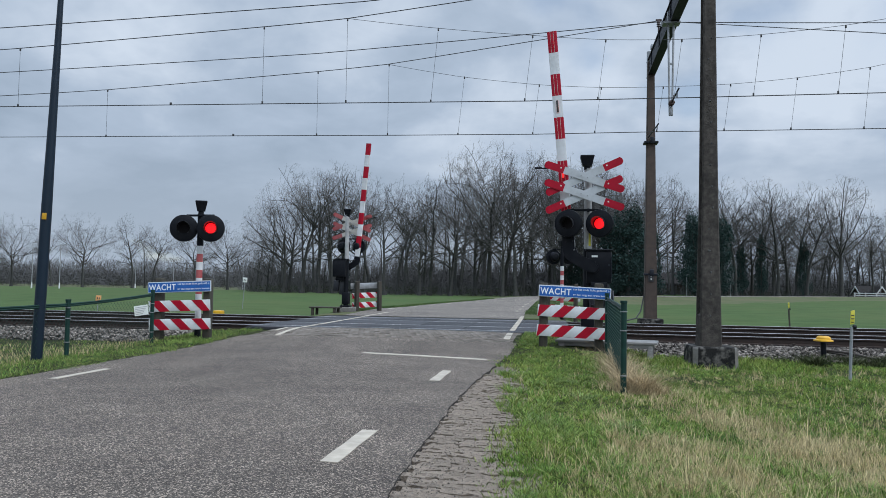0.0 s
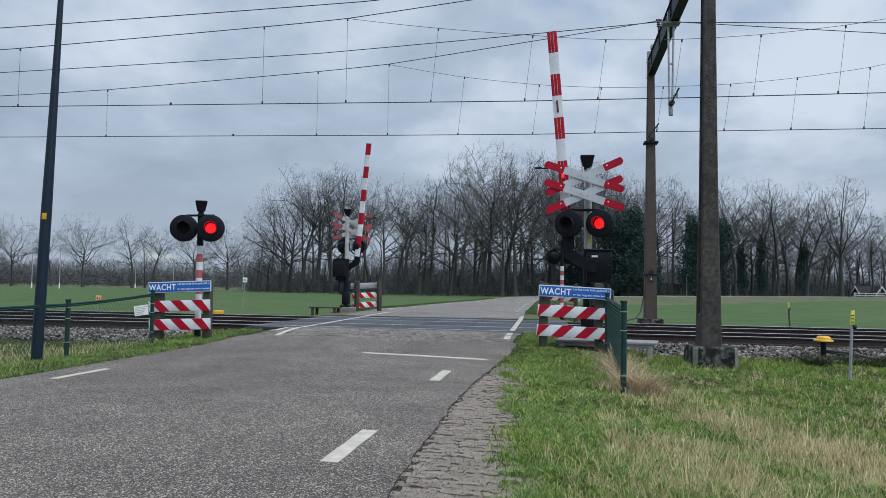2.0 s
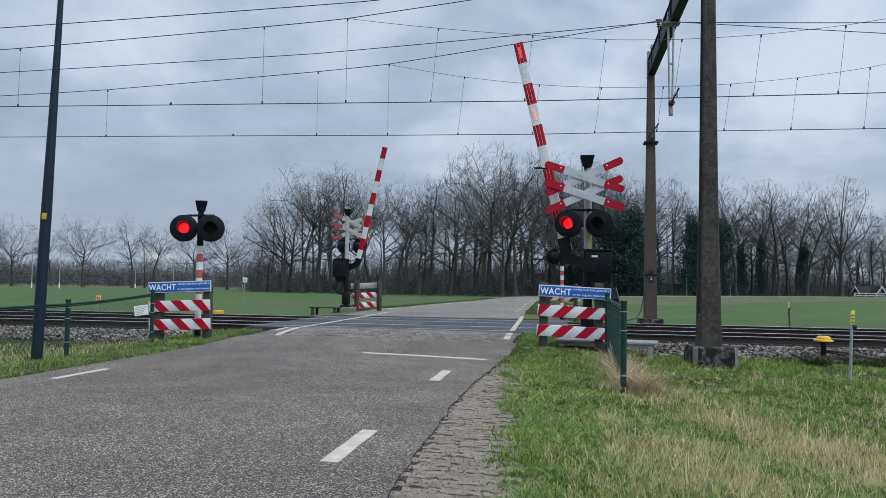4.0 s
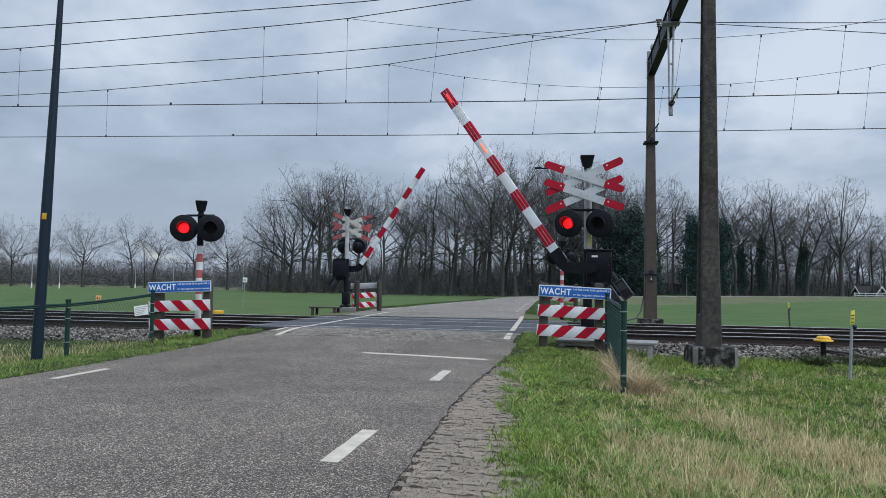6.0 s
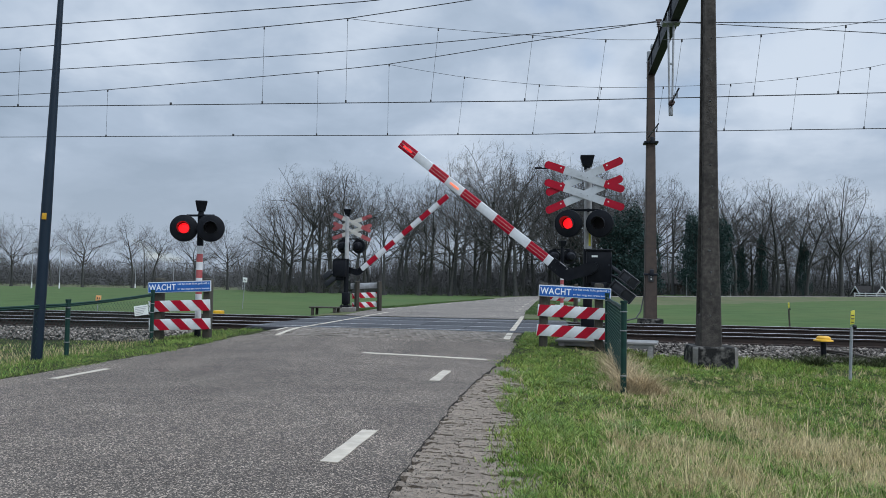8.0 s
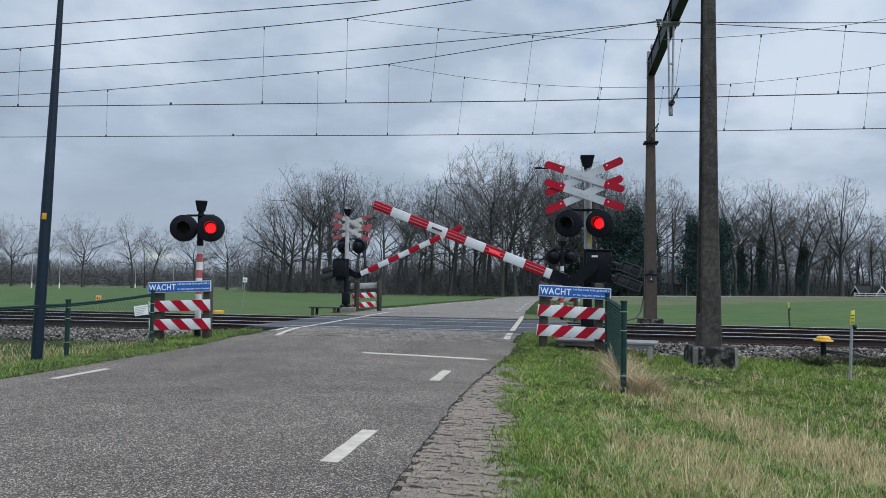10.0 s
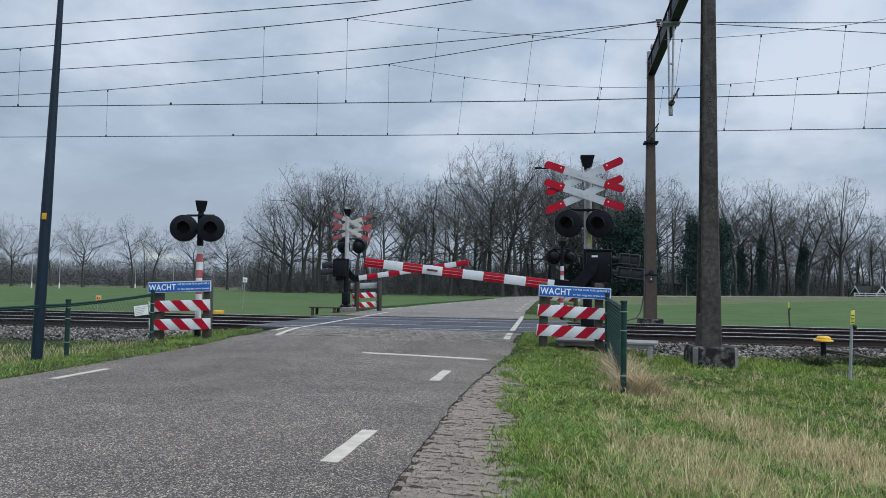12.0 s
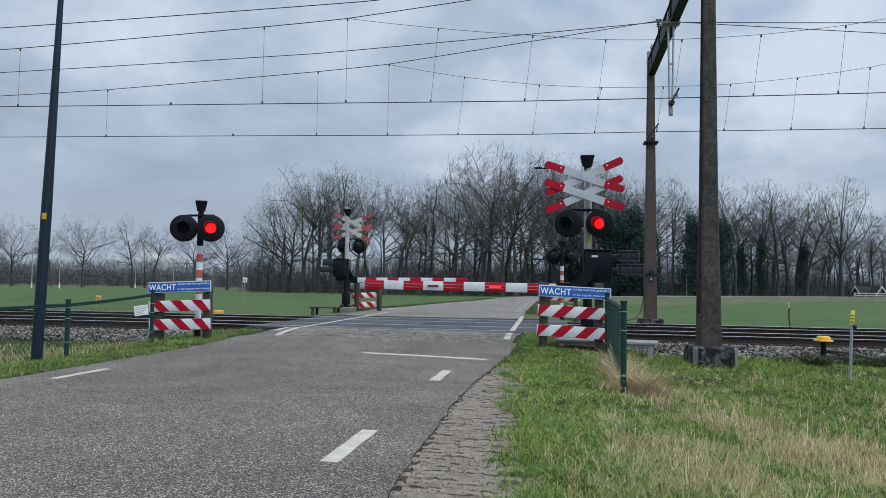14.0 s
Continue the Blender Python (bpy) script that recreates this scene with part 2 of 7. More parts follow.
M_STONE = material("ballast_stone", (0.235, 0.205, 0.178), (0.075, 0.066, 0.058), scale=9, rough=0.9, bump=0.6, bump_scale=45, island=0.85, spec=0.15)
# bed colour is near black: shade of the gaps between stones is painted in
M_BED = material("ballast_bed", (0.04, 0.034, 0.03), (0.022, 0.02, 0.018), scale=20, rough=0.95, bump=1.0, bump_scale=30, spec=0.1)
M_RAIL = material("rail_rust", (0.04, 0.024, 0.018), (0.026, 0.018, 0.015), scale=8, rough=0.8, metal=0.2, bump=0.3)
M_RAILTOP = material("polished_rail", (0.36, 0.35, 0.34), (0.26, 0.24, 0.22), scale=5, rough=0.25, metal=1.0)
M_SLEEPER = material("sleeper", (0.04, 0.032, 0.027), (0.025, 0.021, 0.019), scale=10, rough=0.9, bump=0.6, piece=0.25)
M_PANEL = material("rubber_crossing_panel", (0.031, 0.031, 0.036), (0.05, 0.05, 0.055), scale=4, rough=0.7, bump=0.4, bump_scale=70, piece=0.22, stain=(0.095, 0.092, 0.09), stain_scale=1.3, stretch=(0.35, 2.2, 1), spec=0.25)
M_CONCRETE = material("weathered_concrete", (0.088, 0.078, 0.068), (0.046, 0.04, 0.035), scale=14, rough=0.92, bump=0.9, bump_scale=55, stain=(0.024, 0.022, 0.02), stain_scale=5.0, stain_amount=0.8, spec=0.2)
M_CONCRETE_OLD = material("stained_foundation_concrete", (0.022, 0.021, 0.02), (0.16, 0.15, 0.135), scale=7, rough=0.95, bump=1.0, bump_scale=40, stain=(0.01, 0.01, 0.0095), stain_scale=2.4, stain_amount=0.9, sharp=(0.47, 0.62), spec=0.12)
M_BROWN_STEEL = material("brown_painted_steel", (0.076, 0.052, 0.039), (0.052, 0.037, 0.029), scale=6, rough=0.75, bump=0.4, stain=(0.05, 0.036, 0.03), stain_scale=2.0)
M_DARK_STEEL = material("dark_steel", (0.012, 0.015, 0.022), (0.008, 0.01, 0.015), scale=8, rough=0.6, metal=0.0, bump=0.2, spec=0.3)
M_BLACK = material("black_paint", (0.004, 0.005, 0.008), (0.007, 0.008, 0.011), scale=6, rough=0.5, bump=0.2, stain=(0.014, 0.015, 0.017), stain_scale=3, spec=0.16)
M_HOOD = material("satin_black_hood", (0.02, 0.021, 0.026), (0.028, 0.029, 0.034), scale=8, rough=0.32, spec=0.5)
M_POST_BLUE = material("blue_black_lamp_post_paint", (0.005, 0.014, 0.026), (0.008, 0.019, 0.033), scale=3, rough=0.45, bump=0.15, spec=0.3)
M_GREY = material("grey_galvanised", (0.36, 0.37, 0.38), (0.28, 0.29, 0.3), scale=10, rough=0.5, metal=0.5, bump=0.2, stain=(0.2, 0.2, 0.19), stain_scale=3)
M_POLE = material("pale_grey_pole", (0.42, 0.42, 0.41), (0.34, 0.34, 0.33), scale=5, rough=0.6, stain=(0.22, 0.21, 0.19), stain_scale=2.5)
M_WHITE = material("white_board_paint", (0.7, 0.71, 0.71), (0.62, 0.63, 0.63), scale=5, rough=0.45, bump=0.1, stain=(0.45, 0.45, 0.43), stain_scale=2.4, stain_amount=0.5)
M_BOARD = material("greyed_white_board", (0.5, 0.52, 0.53), (0.43, 0.45, 0.46), scale=5, rough=0.55, bump=0.1, stain=(0.34, 0.34, 0.33), stain_scale=2.4, stain_amount=0.5, spec=0.3)
M_RED = material("red_board_paint", (0.42, 0.004, 0.022), (0.36, 0.004, 0.019), scale=5, rough=0.5, bump=0.1, stain=(0.27, 0.006, 0.018), stain_scale=2.2, stain_amount=0.5, spec=0.22)
M_RED_FADED = material("faded_red_paint", (0.42, 0.07, 0.075), (0.36, 0.05, 0.055), scale=5, rough=0.5, stain=(0.45, 0.2, 0.18), stain_scale=3)
M_BLUE = material("blue_sign_face", (0.012, 0.12, 0.42), (0.01, 0.1, 0.37), scale=4, rough=0.4, coat=0.2)
M_LETTER = material("white_lettering", (0.8, 0.82, 0.84), (0.74, 0.76, 0.78), scale=8, rough=0.5)
M_WOOD = material("weathered_post_wood", (0.06, 0.048, 0.036), (0.03, 0.025, 0.02), scale=9, rough=0.9, bump=1.0, bump_scale=30, stretch=(3, 3, 0.35), stain=(0.06, 0.065, 0.045), stain_scale=2)
M_PLANK = material("silvered_plank", (0.27, 0.26, 0.245), (0.19, 0.18, 0.17), scale=9, rough=0.85, bump=0.8, bump_scale=35, stretch=(0.4, 3, 3), piece=0.15)
M_GREEN = material("dark_green_fence", (0.01, 0.042, 0.032), (0.006, 0.028, 0.022), scale=8, rough=0.55, spec=0.25)
M_YELLOW = material("yellow_plastic", (0.75, 0.4, 0.01), (0.62, 0.32, 0.01), scale=6, rough=0.5, stain=(0.4, 0.24, 0.03), stain_scale=4)
M_LABEL_YELLOW = material("yellow_label", (0.7, 0.62, 0.06), (0.6, 0.52, 0.06), scale=6, rough=0.5)
M_LABEL_WHITE = material("white_label", (0.72, 0.74, 0.7), (0.62, 0.64, 0.6), scale=6, rough=0.5)
M_ORANGE_LABEL = material("orange_label", (0.75, 0.36, 0.14), (0.65, 0.3, 0.12), scale=6, rough=0.5)
M_INK = material("dark_print", (0.03, 0.03, 0.03), (0.05, 0.05, 0.05), scale=9, rough=0.6)
M_WIRE = material("copper_wire_patina", (0.03, 0.032, 0.034), (0.045, 0.045, 0.045), scale=9, rough=0.6, metal=0.4)
M_INSULATOR = material("brown_insulator", (0.07, 0.04, 0.03), (0.05, 0.03, 0.025), scale=6, rough=0.3)
M_BARK = material("grey_brown_bark", (0.074, 0.073, 0.07), (0.047, 0.047, 0.045), scale=4, rough=0.95, bump=1.0, bump_scale=12, stain=(0.06, 0.066, 0.044), stain_scale=0.8, piece=0.2, spec=0.15)
M_TWIG = material("grey_twigs", (0.115, 0.11, 0.106), (0.088, 0.085, 0.082), scale=2, rough=0.95, piece=0.25, spec=0.15)
M_SCRUB = material("dark_scrub_twigs", (0.096, 0.094, 0.092), (0.07, 0.069, 0.068), scale=2, rough=0.95, spec=0.1)
M_IVY = material("ivy_leaf", (0.022, 0.045, 0.04), (0.032, 0.056, 0.05), scale=3, rough=0.75, island=0.4, spec=0.15)
M_HEDGE = material("hedge_leaf", (0.03, 0.045, 0.02), (0.045, 0.045, 0.028), scale=3, rough=0.7, island=0.4, spec=0.2)
M_ROOF = material("grey_roof_tile", (0.05, 0.046, 0.044), (0.035, 0.032, 0.03), scale=3, rough=0.9, bump=0.6, bump_scale=12, spec=0.1)
M_WALL = material("brown_brick_wall", (0.07, 0.05, 0.04), (0.05, 0.036, 0.03), scale=6, rough=0.9, spec=0.15)
M_PANE = material("dark_window", (0.02, 0.025, 0.03), (0.03, 0.035, 0.04), scale=3, rough=0.1)
M_LENS_OFF = material("unlit_dark_lens", (0.007, 0.004, 0.005), (0.005, 0.004, 0.004), scale=30, rough=0.5, spec=0.15)
M_LAMP_RED = glow("lit_red_lens", (1.0, 0.007, 0.012), 1.9, 60)
M_LAMP_INNER = glow("lit_inner_boom_lamp", (1.0, 0.03, 0.03), 1.5)
M_LAMP_AMBER = glow("lit_boom_lamp", (1.0, 0.2, 0.1), 1.3)


# ---- mesh helpers ----
def add_box(bm, c, s, mi=0, bev=0.0, m=None):
    """A box of size s round c; m: a turn or shear on top."""
    mat = Matrix.Translation(c) @ Matrix.Diagonal((*s, 1))
    if m is not None:
        mat = m @ mat
    r = bmesh.ops.create_cube(bm, size=1, matrix=mat)
    faces = {f for v in r["verts"] for f in v.link_faces}
    if bev:
        edges = list({e for v in r["verts"] for e in v.link_edges})
        made = bmesh.ops.bevel(bm, geom=edges, offset=bev, segments=2, profile=0.5, affect="EDGES")
        faces |= set(made["faces"])
    for f in faces:
        if f.is_valid:
            f.material_index = mi


def add_tube(bm, a, b, ra, rb=None, seg=12, mi=0):
    """A straight, closed, tapered tube from a to b."""
    a, b = Vector(a), Vector(b)
    rb = ra if rb is None else rb
    turn = (b - a).to_track_quat("Z", "Y").to_matrix().to_4x4()
    r = bmesh.ops.create_cone(bm, cap_ends=True, segments=seg, radius1=ra, radius2=rb, depth=(b - a).length,
                              matrix=Matrix.Translation((a + b) / 2) @ turn)
    for f in {f for v in r["verts"] for f in v.link_faces}:
        f.material_index = mi


def add_lathe(bm, profile, m=None, seg=28, mi=0, closed=True):
    """Turn a profile of (radius, height) round the local z axis."""
    m = m or Matrix()
    rings = []
    for r, z in profile:
        rings.append([bm.verts.new(m @ Vector((r * math.cos(2 * math.pi * k / seg), r * math.sin(2 * math.pi * k / seg), z))) for k in range(seg)])
    pairs = list(zip(rings, rings[1:])) + ([(rings[-1], rings[0])] if closed else [])
    for p, q in pairs:
        for k in range(seg):
            f = bm.faces.new((p[k], p[(k + 1) % seg], q[(k + 1) % seg], q[k]))
            f.material_index = mi


def add_prism(bm, outline, depth, m=None, mi=0):
    """An outline of (x, z), pulled along y by depth from y = 0."""
    m = m or Matrix()
    lo = [bm.verts.new(m @ Vector((x, 0, z))) for x, z in outline]
    hi = [bm.verts.new(m @ Vector((x, depth, z))) for x, z in outline]
    n = len(outline)
    faces = [bm.faces.new(lo), bm.faces.new(hi[::-1])]
    for k in range(n):
        faces.append(bm.faces.new((lo[k], hi[k], hi[(k + 1) % n], lo[(k + 1) % n])))
    for f in faces:
        f.material_index = mi


def finish(bm, name, mats, angle=35):
    bmesh.ops.recalc_face_normals(bm, faces=bm.faces)
    me = bpy.data.meshes.new(name)
    bm.to_mesh(me)
    bm.free()
    for m in (mats if isinstance(mats, (list, tuple)) else [mats]):
        me.materials.append(m)
    me.shade_smooth()
    me.set_sharp_from_angle(angle=radians(angle))
    return me


def part(name, bm, mats, parent, label="", at=None, angle=35):
    """One mesh object under a thing or under a part."""
    ob = new(name, finish(bm, name, mats, angle))
    ob.parent = parent
    if at is not None:
        ob.matrix_basis = at
    return tagged(ob, label=label)


def thing(name, label, category, m=None, group="", kind=""):
    ob = new(name)
    ob.empty_display_size = 0.2
    if m is not None:
        ob.matrix_basis = m
    return tagged(ob, label, category, group, kind)


def setting(name, me, label="", kind="structure", category=""):
    return tagged(new(name, me), label=label, kind=kind, category=category)


def fast_mesh(name, verts, faces, mats, index=None, smooth=False):
    """A mesh from arrays of corners and of triangles or quads."""
    me = bpy.data.meshes.new(name)
    v, f = np.asarray(verts, dtype=np.float32), np.asarray(faces, dtype=np.int32)
    k = f.shape[1]
    me.vertices.add(len(v))
    me.vertices.foreach_set("co", v.ravel())
    me.loops.add(f.size)
    me.loops.foreach_set("vertex_index", f.ravel())
    me.polygons.add(len(f))
    me.polygons.foreach_set("loop_start", np.arange(0, f.size, k, dtype=np.int32))
    if index is not None:
        me.polygons.foreach_set("material_index", np.asarray(index, dtype=np.int32))
    me.polygons.foreach_set("use_smooth", np.full(len(f), smooth))
    for m in (mats if isinstance(mats, (list, tuple)) else [mats]):
        me.materials.append(m)
    me.update(calc_edges=True)
    me.validate()
    return me


def tubes(p0, p1, r0, r1, sides):
    """Corners and quads of many open tapered tubes at once."""
    p0, p1 = np.asarray(p0, float), np.asarray(p1, float)
    r0, r1 = np.asarray(r0, float), np.asarray(r1, float)
    d = p1 - p0
    d /= np.maximum(np.linalg.norm(d, axis=1, keepdims=True), 1e-9)
    ref = np.where(np.abs(d[:, 2:3]) > 0.9, [[1.0, 0, 0]], [[0, 0, 1.0]])
    u = np.cross(d, ref)
    u /= np.maximum(np.linalg.norm(u, axis=1, keepdims=True), 1e-9)
    w = np.cross(d, u)
    ang = np.arange(sides) * 2 * np.pi / sides
    ring = u[:, None, :] * np.cos(ang)[None, :, None] + w[:, None, :] * np.sin(ang)[None, :, None]
    a = p0[:, None, :] + ring * r0[:, None, None]
    b = p1[:, None, :] + ring * r1[:, None, None]
    verts = np.concatenate([a, b], axis=1).reshape(-1, 3)
    n = len(p0)
    k = np.arange(sides)
    quad = np.stack([k, (k + 1) % sides, (k + 1) % sides + sides, k + sides], axis=1)
    faces = (np.arange(n)[:, None, None] * (2 * sides) + quad[None]).reshape(-1, 4)
    return verts, faces


def smooth_step(a, b, x):
    k = np.clip((np.asarray(x, float) - a) / (b - a), 0, 1)
    return k * k * (3 - 2 * k)


def patch(x, y, s, seed):
    return 0.5 + 0.25 * (np.sin(x * s + seed) * np.cos(y * s * 0.9 + 2 * seed) + np.sin(x * s * 2.3 + y * s * 1.1 + seed * 3) * 0.7 + np.sin(y * s * 3.1 - x * s * 1.7 + seed) * 0.5)


# ---- ground and road ----
EDGE_Y = [-30, 3.8, 5.0, 6.5, 7.4, 8.2, 9.0, 10.8, 12.0, 16, 24, 31, 40, 52, 60, 70]
EDGE_L = [-5.9, -5.9, -5.91, -5.92, -5.93, -5.93, -5.94, -5.95, -6.0, -5.95, -6.6, -7.3, -6.8, -5.6, -5.0, -4.4]
EDGE_R = [-0.86, -0.865, -0.895, -0.925, -0.935, -0.92, -0.887, -0.8, -0.72, -0.66, -1.0, -1.2, -1.3, -1.35, -1.3, -0.9]
BEND = np.array([(-2.65, 70), (-1.2, 76.5), (2.2, 83), (8, 91), (17, 103.5), (30, 124), (62, 156), (130, 215), (420, 420)], float)


def road_z(y):
    return 0.1 * smooth_step(11.5, 15.3, y) * (1 - smooth_step(25, 36, y))


def bend_distance(x, y):
    best = np.full(np.shape(x), 1e9)
    for (ax, ay), (bx, by) in zip(BEND[:-1], BEND[1:]):
        dx, dy = bx - ax, by - ay
        k = np.clip(((x - ax) * dx + (y - ay) * dy) / (dx * dx + dy * dy), 0, 1)
        best = np.minimum(best, np.hypot(x - ax - k * dx, y - ay - k * dy))
    return best


def ground_z(x, y):
    x, y = np.asarray(x, float), np.asarray(y, float)
    left, right = np.interp(y, EDGE_Y, EDGE_L), np.interp(y, EDGE_Y, EDGE_R)
    out = np.maximum(np.maximum(left - x, x - right), 0)
    side = np.full(np.shape(x), -0.21)
    low = np.where(y < 15, side, side + (-0.4 - side) * smooth_step(22, 27, y))
    z = road_z(y) + (low - road_z(y)) * smooth_step(0.3, 3.2, out)
    ripple = 0.02 * np.sin(1.7 * x + 0.6 * y) * np.sin(1.1 * y - 0.8 * x) + 0.012 * np.sin(4.1 * x + 2.2) * np.sin(3.7 * y)
    z = z + ripple * smooth_step(0.2, 1.2, out) * (y < 40)
    far = -0.4 - 0.25 * smooth_step(60, 170, y) * smooth_step(0, 40, -x)
    far = far + (0.0 - far) * (1 - smooth_step(2.6, 6.5, bend_distance(x, y)))
    z = np.where(y > 70, far, np.where(y > 56, z + (np.maximum(far, z) - z) * smooth_step(56, 70, y), z))
    bed = smooth_step(15.0, 15.6, y) * (1 - smooth_step(22.9, 23.6, y))
    bed = bed * (1 - (y < 16.12) * (x > 0 - 1.5) * (1 - smooth_step(0.9, 1.5, out)))
    return z * (1 - bed) + (-0.4) * bed


def build_ground():
    def steps(*spans):
        out = []
        for a, b, n in spans:
            out += list(np.linspace(a, b, n, endpoint=False))
        return np.array(out + [spans[-1][1]])

    xs = steps((-2500, -200, 10), (-200, -60, 16), (-60, -14, 30), (-14, -2, 40), (-2, 2, 26), (2, 12, 36), (12, 70, 40), (70, 200, 24), (200, 2500, 10))
    ys = steps((-400, -10, 8), (-10, 2, 12), (2, 34, 128), (34, 80, 60), (80, 180, 80), (180, 420, 24), (420, 3500, 12))
    gx, gy = np.meshgrid(xs, ys)
    gz = ground_z(gx, gy)
    left, right = np.interp(gy, EDGE_Y, EDGE_L), np.interp(gy, EDGE_Y, EDGE_R)
    under = (gx > left + 0.1) & (gx < right - 0.1) & (gy < 72) | (bend_distance(gx, gy) < 2.0) & (gy >= 70)
    gz = np.where(under | (gx > -1.2) & (gx < -0.1) & (gy < 10.9), gz - 0.09, gz)
    nx, ny = len(xs), len(ys)
    i, j = np.meshgrid(np.arange(nx - 1), np.arange(ny - 1))
    a = (j * nx + i).ravel()
    faces = np.stack([a, a + 1, a + 1 + nx, a + nx], axis=1)
    cx, cy = gx.ravel()[a], gy.ravel()[a]
    d = bend_distance(cx, cy) + 4.5 * (patch(cx, cy, 0.35, 1.3) - 0.5) + 2.5 * (patch(cx, cy, 1.3, 0.4) - 0.5)
    roadside = (cy > 23) & (cy < 72) & (cx > np.interp(cy, EDGE_Y, EDGE_L) - 1.2) & (cx < np.interp(cy, EDGE_Y, EDGE_R) + 1.2)
    index = np.where(cy < 23.5, 0, np.where((cy > 68) & ((d < 6.5) | (d < 13) & (cx > 4)) | roadside, 2, 1))
    index = np.where((cy > 135) & (cx < 20) & (d > 10), 2, index)
    me = fast_mesh("ground", np.stack([gx.ravel(), gy.ravel(), gz.ravel()], axis=1), faces, [M_SOIL, M_FIELD, M_BANK], index, smooth=True)
    setting("ground", me, "green meadow and grassy verges", category="ground")


def build_road():
    rows = []
    for y in np.concatenate([np.arange(-30, 3, 1.5), np.arange(3, 13.6, 0.16), [13.74]]):
        rows.append(((np.interp(y, EDGE_Y, EDGE_L), y), (np.interp(y, EDGE_Y, EDGE_R), y)))
    far = []
    for y in np.concatenate([np.arange(22.4, 40, 0.8), np.arange(40, 69, 2.0)]):
        far.append(((np.interp(y, EDGE_Y, EDGE_L), y), (np.interp(y, EDGE_Y, EDGE_R), y)))
    for k in range(1, len(BEND)):
        way = BEND[min(k + 1, len(BEND) - 1)] - BEND[k - 1]
        way = way / np.hypot(*way)
        n = np.array((-way[1], way[0])) * 2.1
        far.append((tuple(BEND[k] + n), tuple(BEND[k] - n)))
    for name, strip, mat, label in (("road", rows, M_ASPHALT, "worn grey asphalt country road"),
                                    ("road_beyond", far, M_ASPHALT_OLD, "pale grey asphalt road curving past the woods")):
        verts, faces = [], []
        n = 12
        for (lx, ly), (rx, ry) in strip:
            for k in range(n + 1):
                u = k / n
                x, y = lx + (rx - lx) * u, ly + (ry - ly) * u
                jag = 0.012 * math.sin(y * 5.3) * math.sin(y * 2.1) + 0.012 * math.sin(y * 17.3 + 1.0) * math.sin(y * 7.7) if k in (0, n) else 0.0
                verts.append((x + jag, y, float(road_z(y)) + 0.025 * math.sin(math.pi * u) if name == "road" else float(road_z(y)) + 0.01))
            for k, side in ((0, -1), (n, 1)):
                x, y = (lx, ly) if k == 0 else (rx, ry)
                jag = verts[-(n + 1) + k][0] - x if k == 0 else verts[-2][0] - x
                verts.append((x + jag + side * 0.045, y, float(road_z(y)) - 0.2))
        w = n + 3
        for r in range(len(strip) - 1):
            order = [n + 1] + list(range(n + 1)) + [n + 2]
            for p, q in zip(order, order[1:]):
                faces.append((r * w + p, r * w + q, (r + 1) * w + q, (r + 1) * w + p))
        index = [int(max(f[0] % w, f[1] % w) > n) for f in faces]
        setting(name, fast_mesh(name, verts, faces, [mat, M_ROAD_SKIRT], index), label, category="road")


def surface_z(x, y):
    """Top of the asphalt with its crown."""
    l, r = np.interp(y, EDGE_Y, EDGE_L), np.interp(y, EDGE_Y, EDGE_R)
    u = min(max((x - l) / (r - l), 0), 1)
    crown = 0.025 * math.sin(math.pi * u) if y < 16.1 else (0.0 if y < 22.4 else 0.01)
    return float(road_z(y)) + crown


def road_mark(name, a, b, width, label):
    """One painted mark from a to b, lying on the road."""
    a, b = Vector((*a, 0)), Vector((*b, 0))
    way = (b - a).normalized()
    side = Vector((-way.y, way.x, 0)) * width / 2
    n = max(1, int((b - a).length / 0.25))
    bm = bmesh.new()
    rows = []
    for k in range(n + 1):
        p = a + (b - a) * (k / n)
        ring = []
        for s, up in ((side, -0.01), (side, 0.005), (-side, 0.005), (-side, -0.01)):
            q = p + s * (1 + 0.05 * math.sin(k * 2.3))
            ring.append(bm.verts.new((q.x, q.y, surface_z(q.x, q.y) + up)))
        rows.append(ring)
    for p, q in zip(rows, rows[1:]):
        for k in range(3):
            bm.faces.new((p[k], p[k + 1], q[k + 1], q[k]))
    for end in (rows[0], rows[-1]):
        bm.faces.new(end)
    tagged(new(name, finish(bm, name, M_LINE)), label, "road marking", "road markings", "structure")


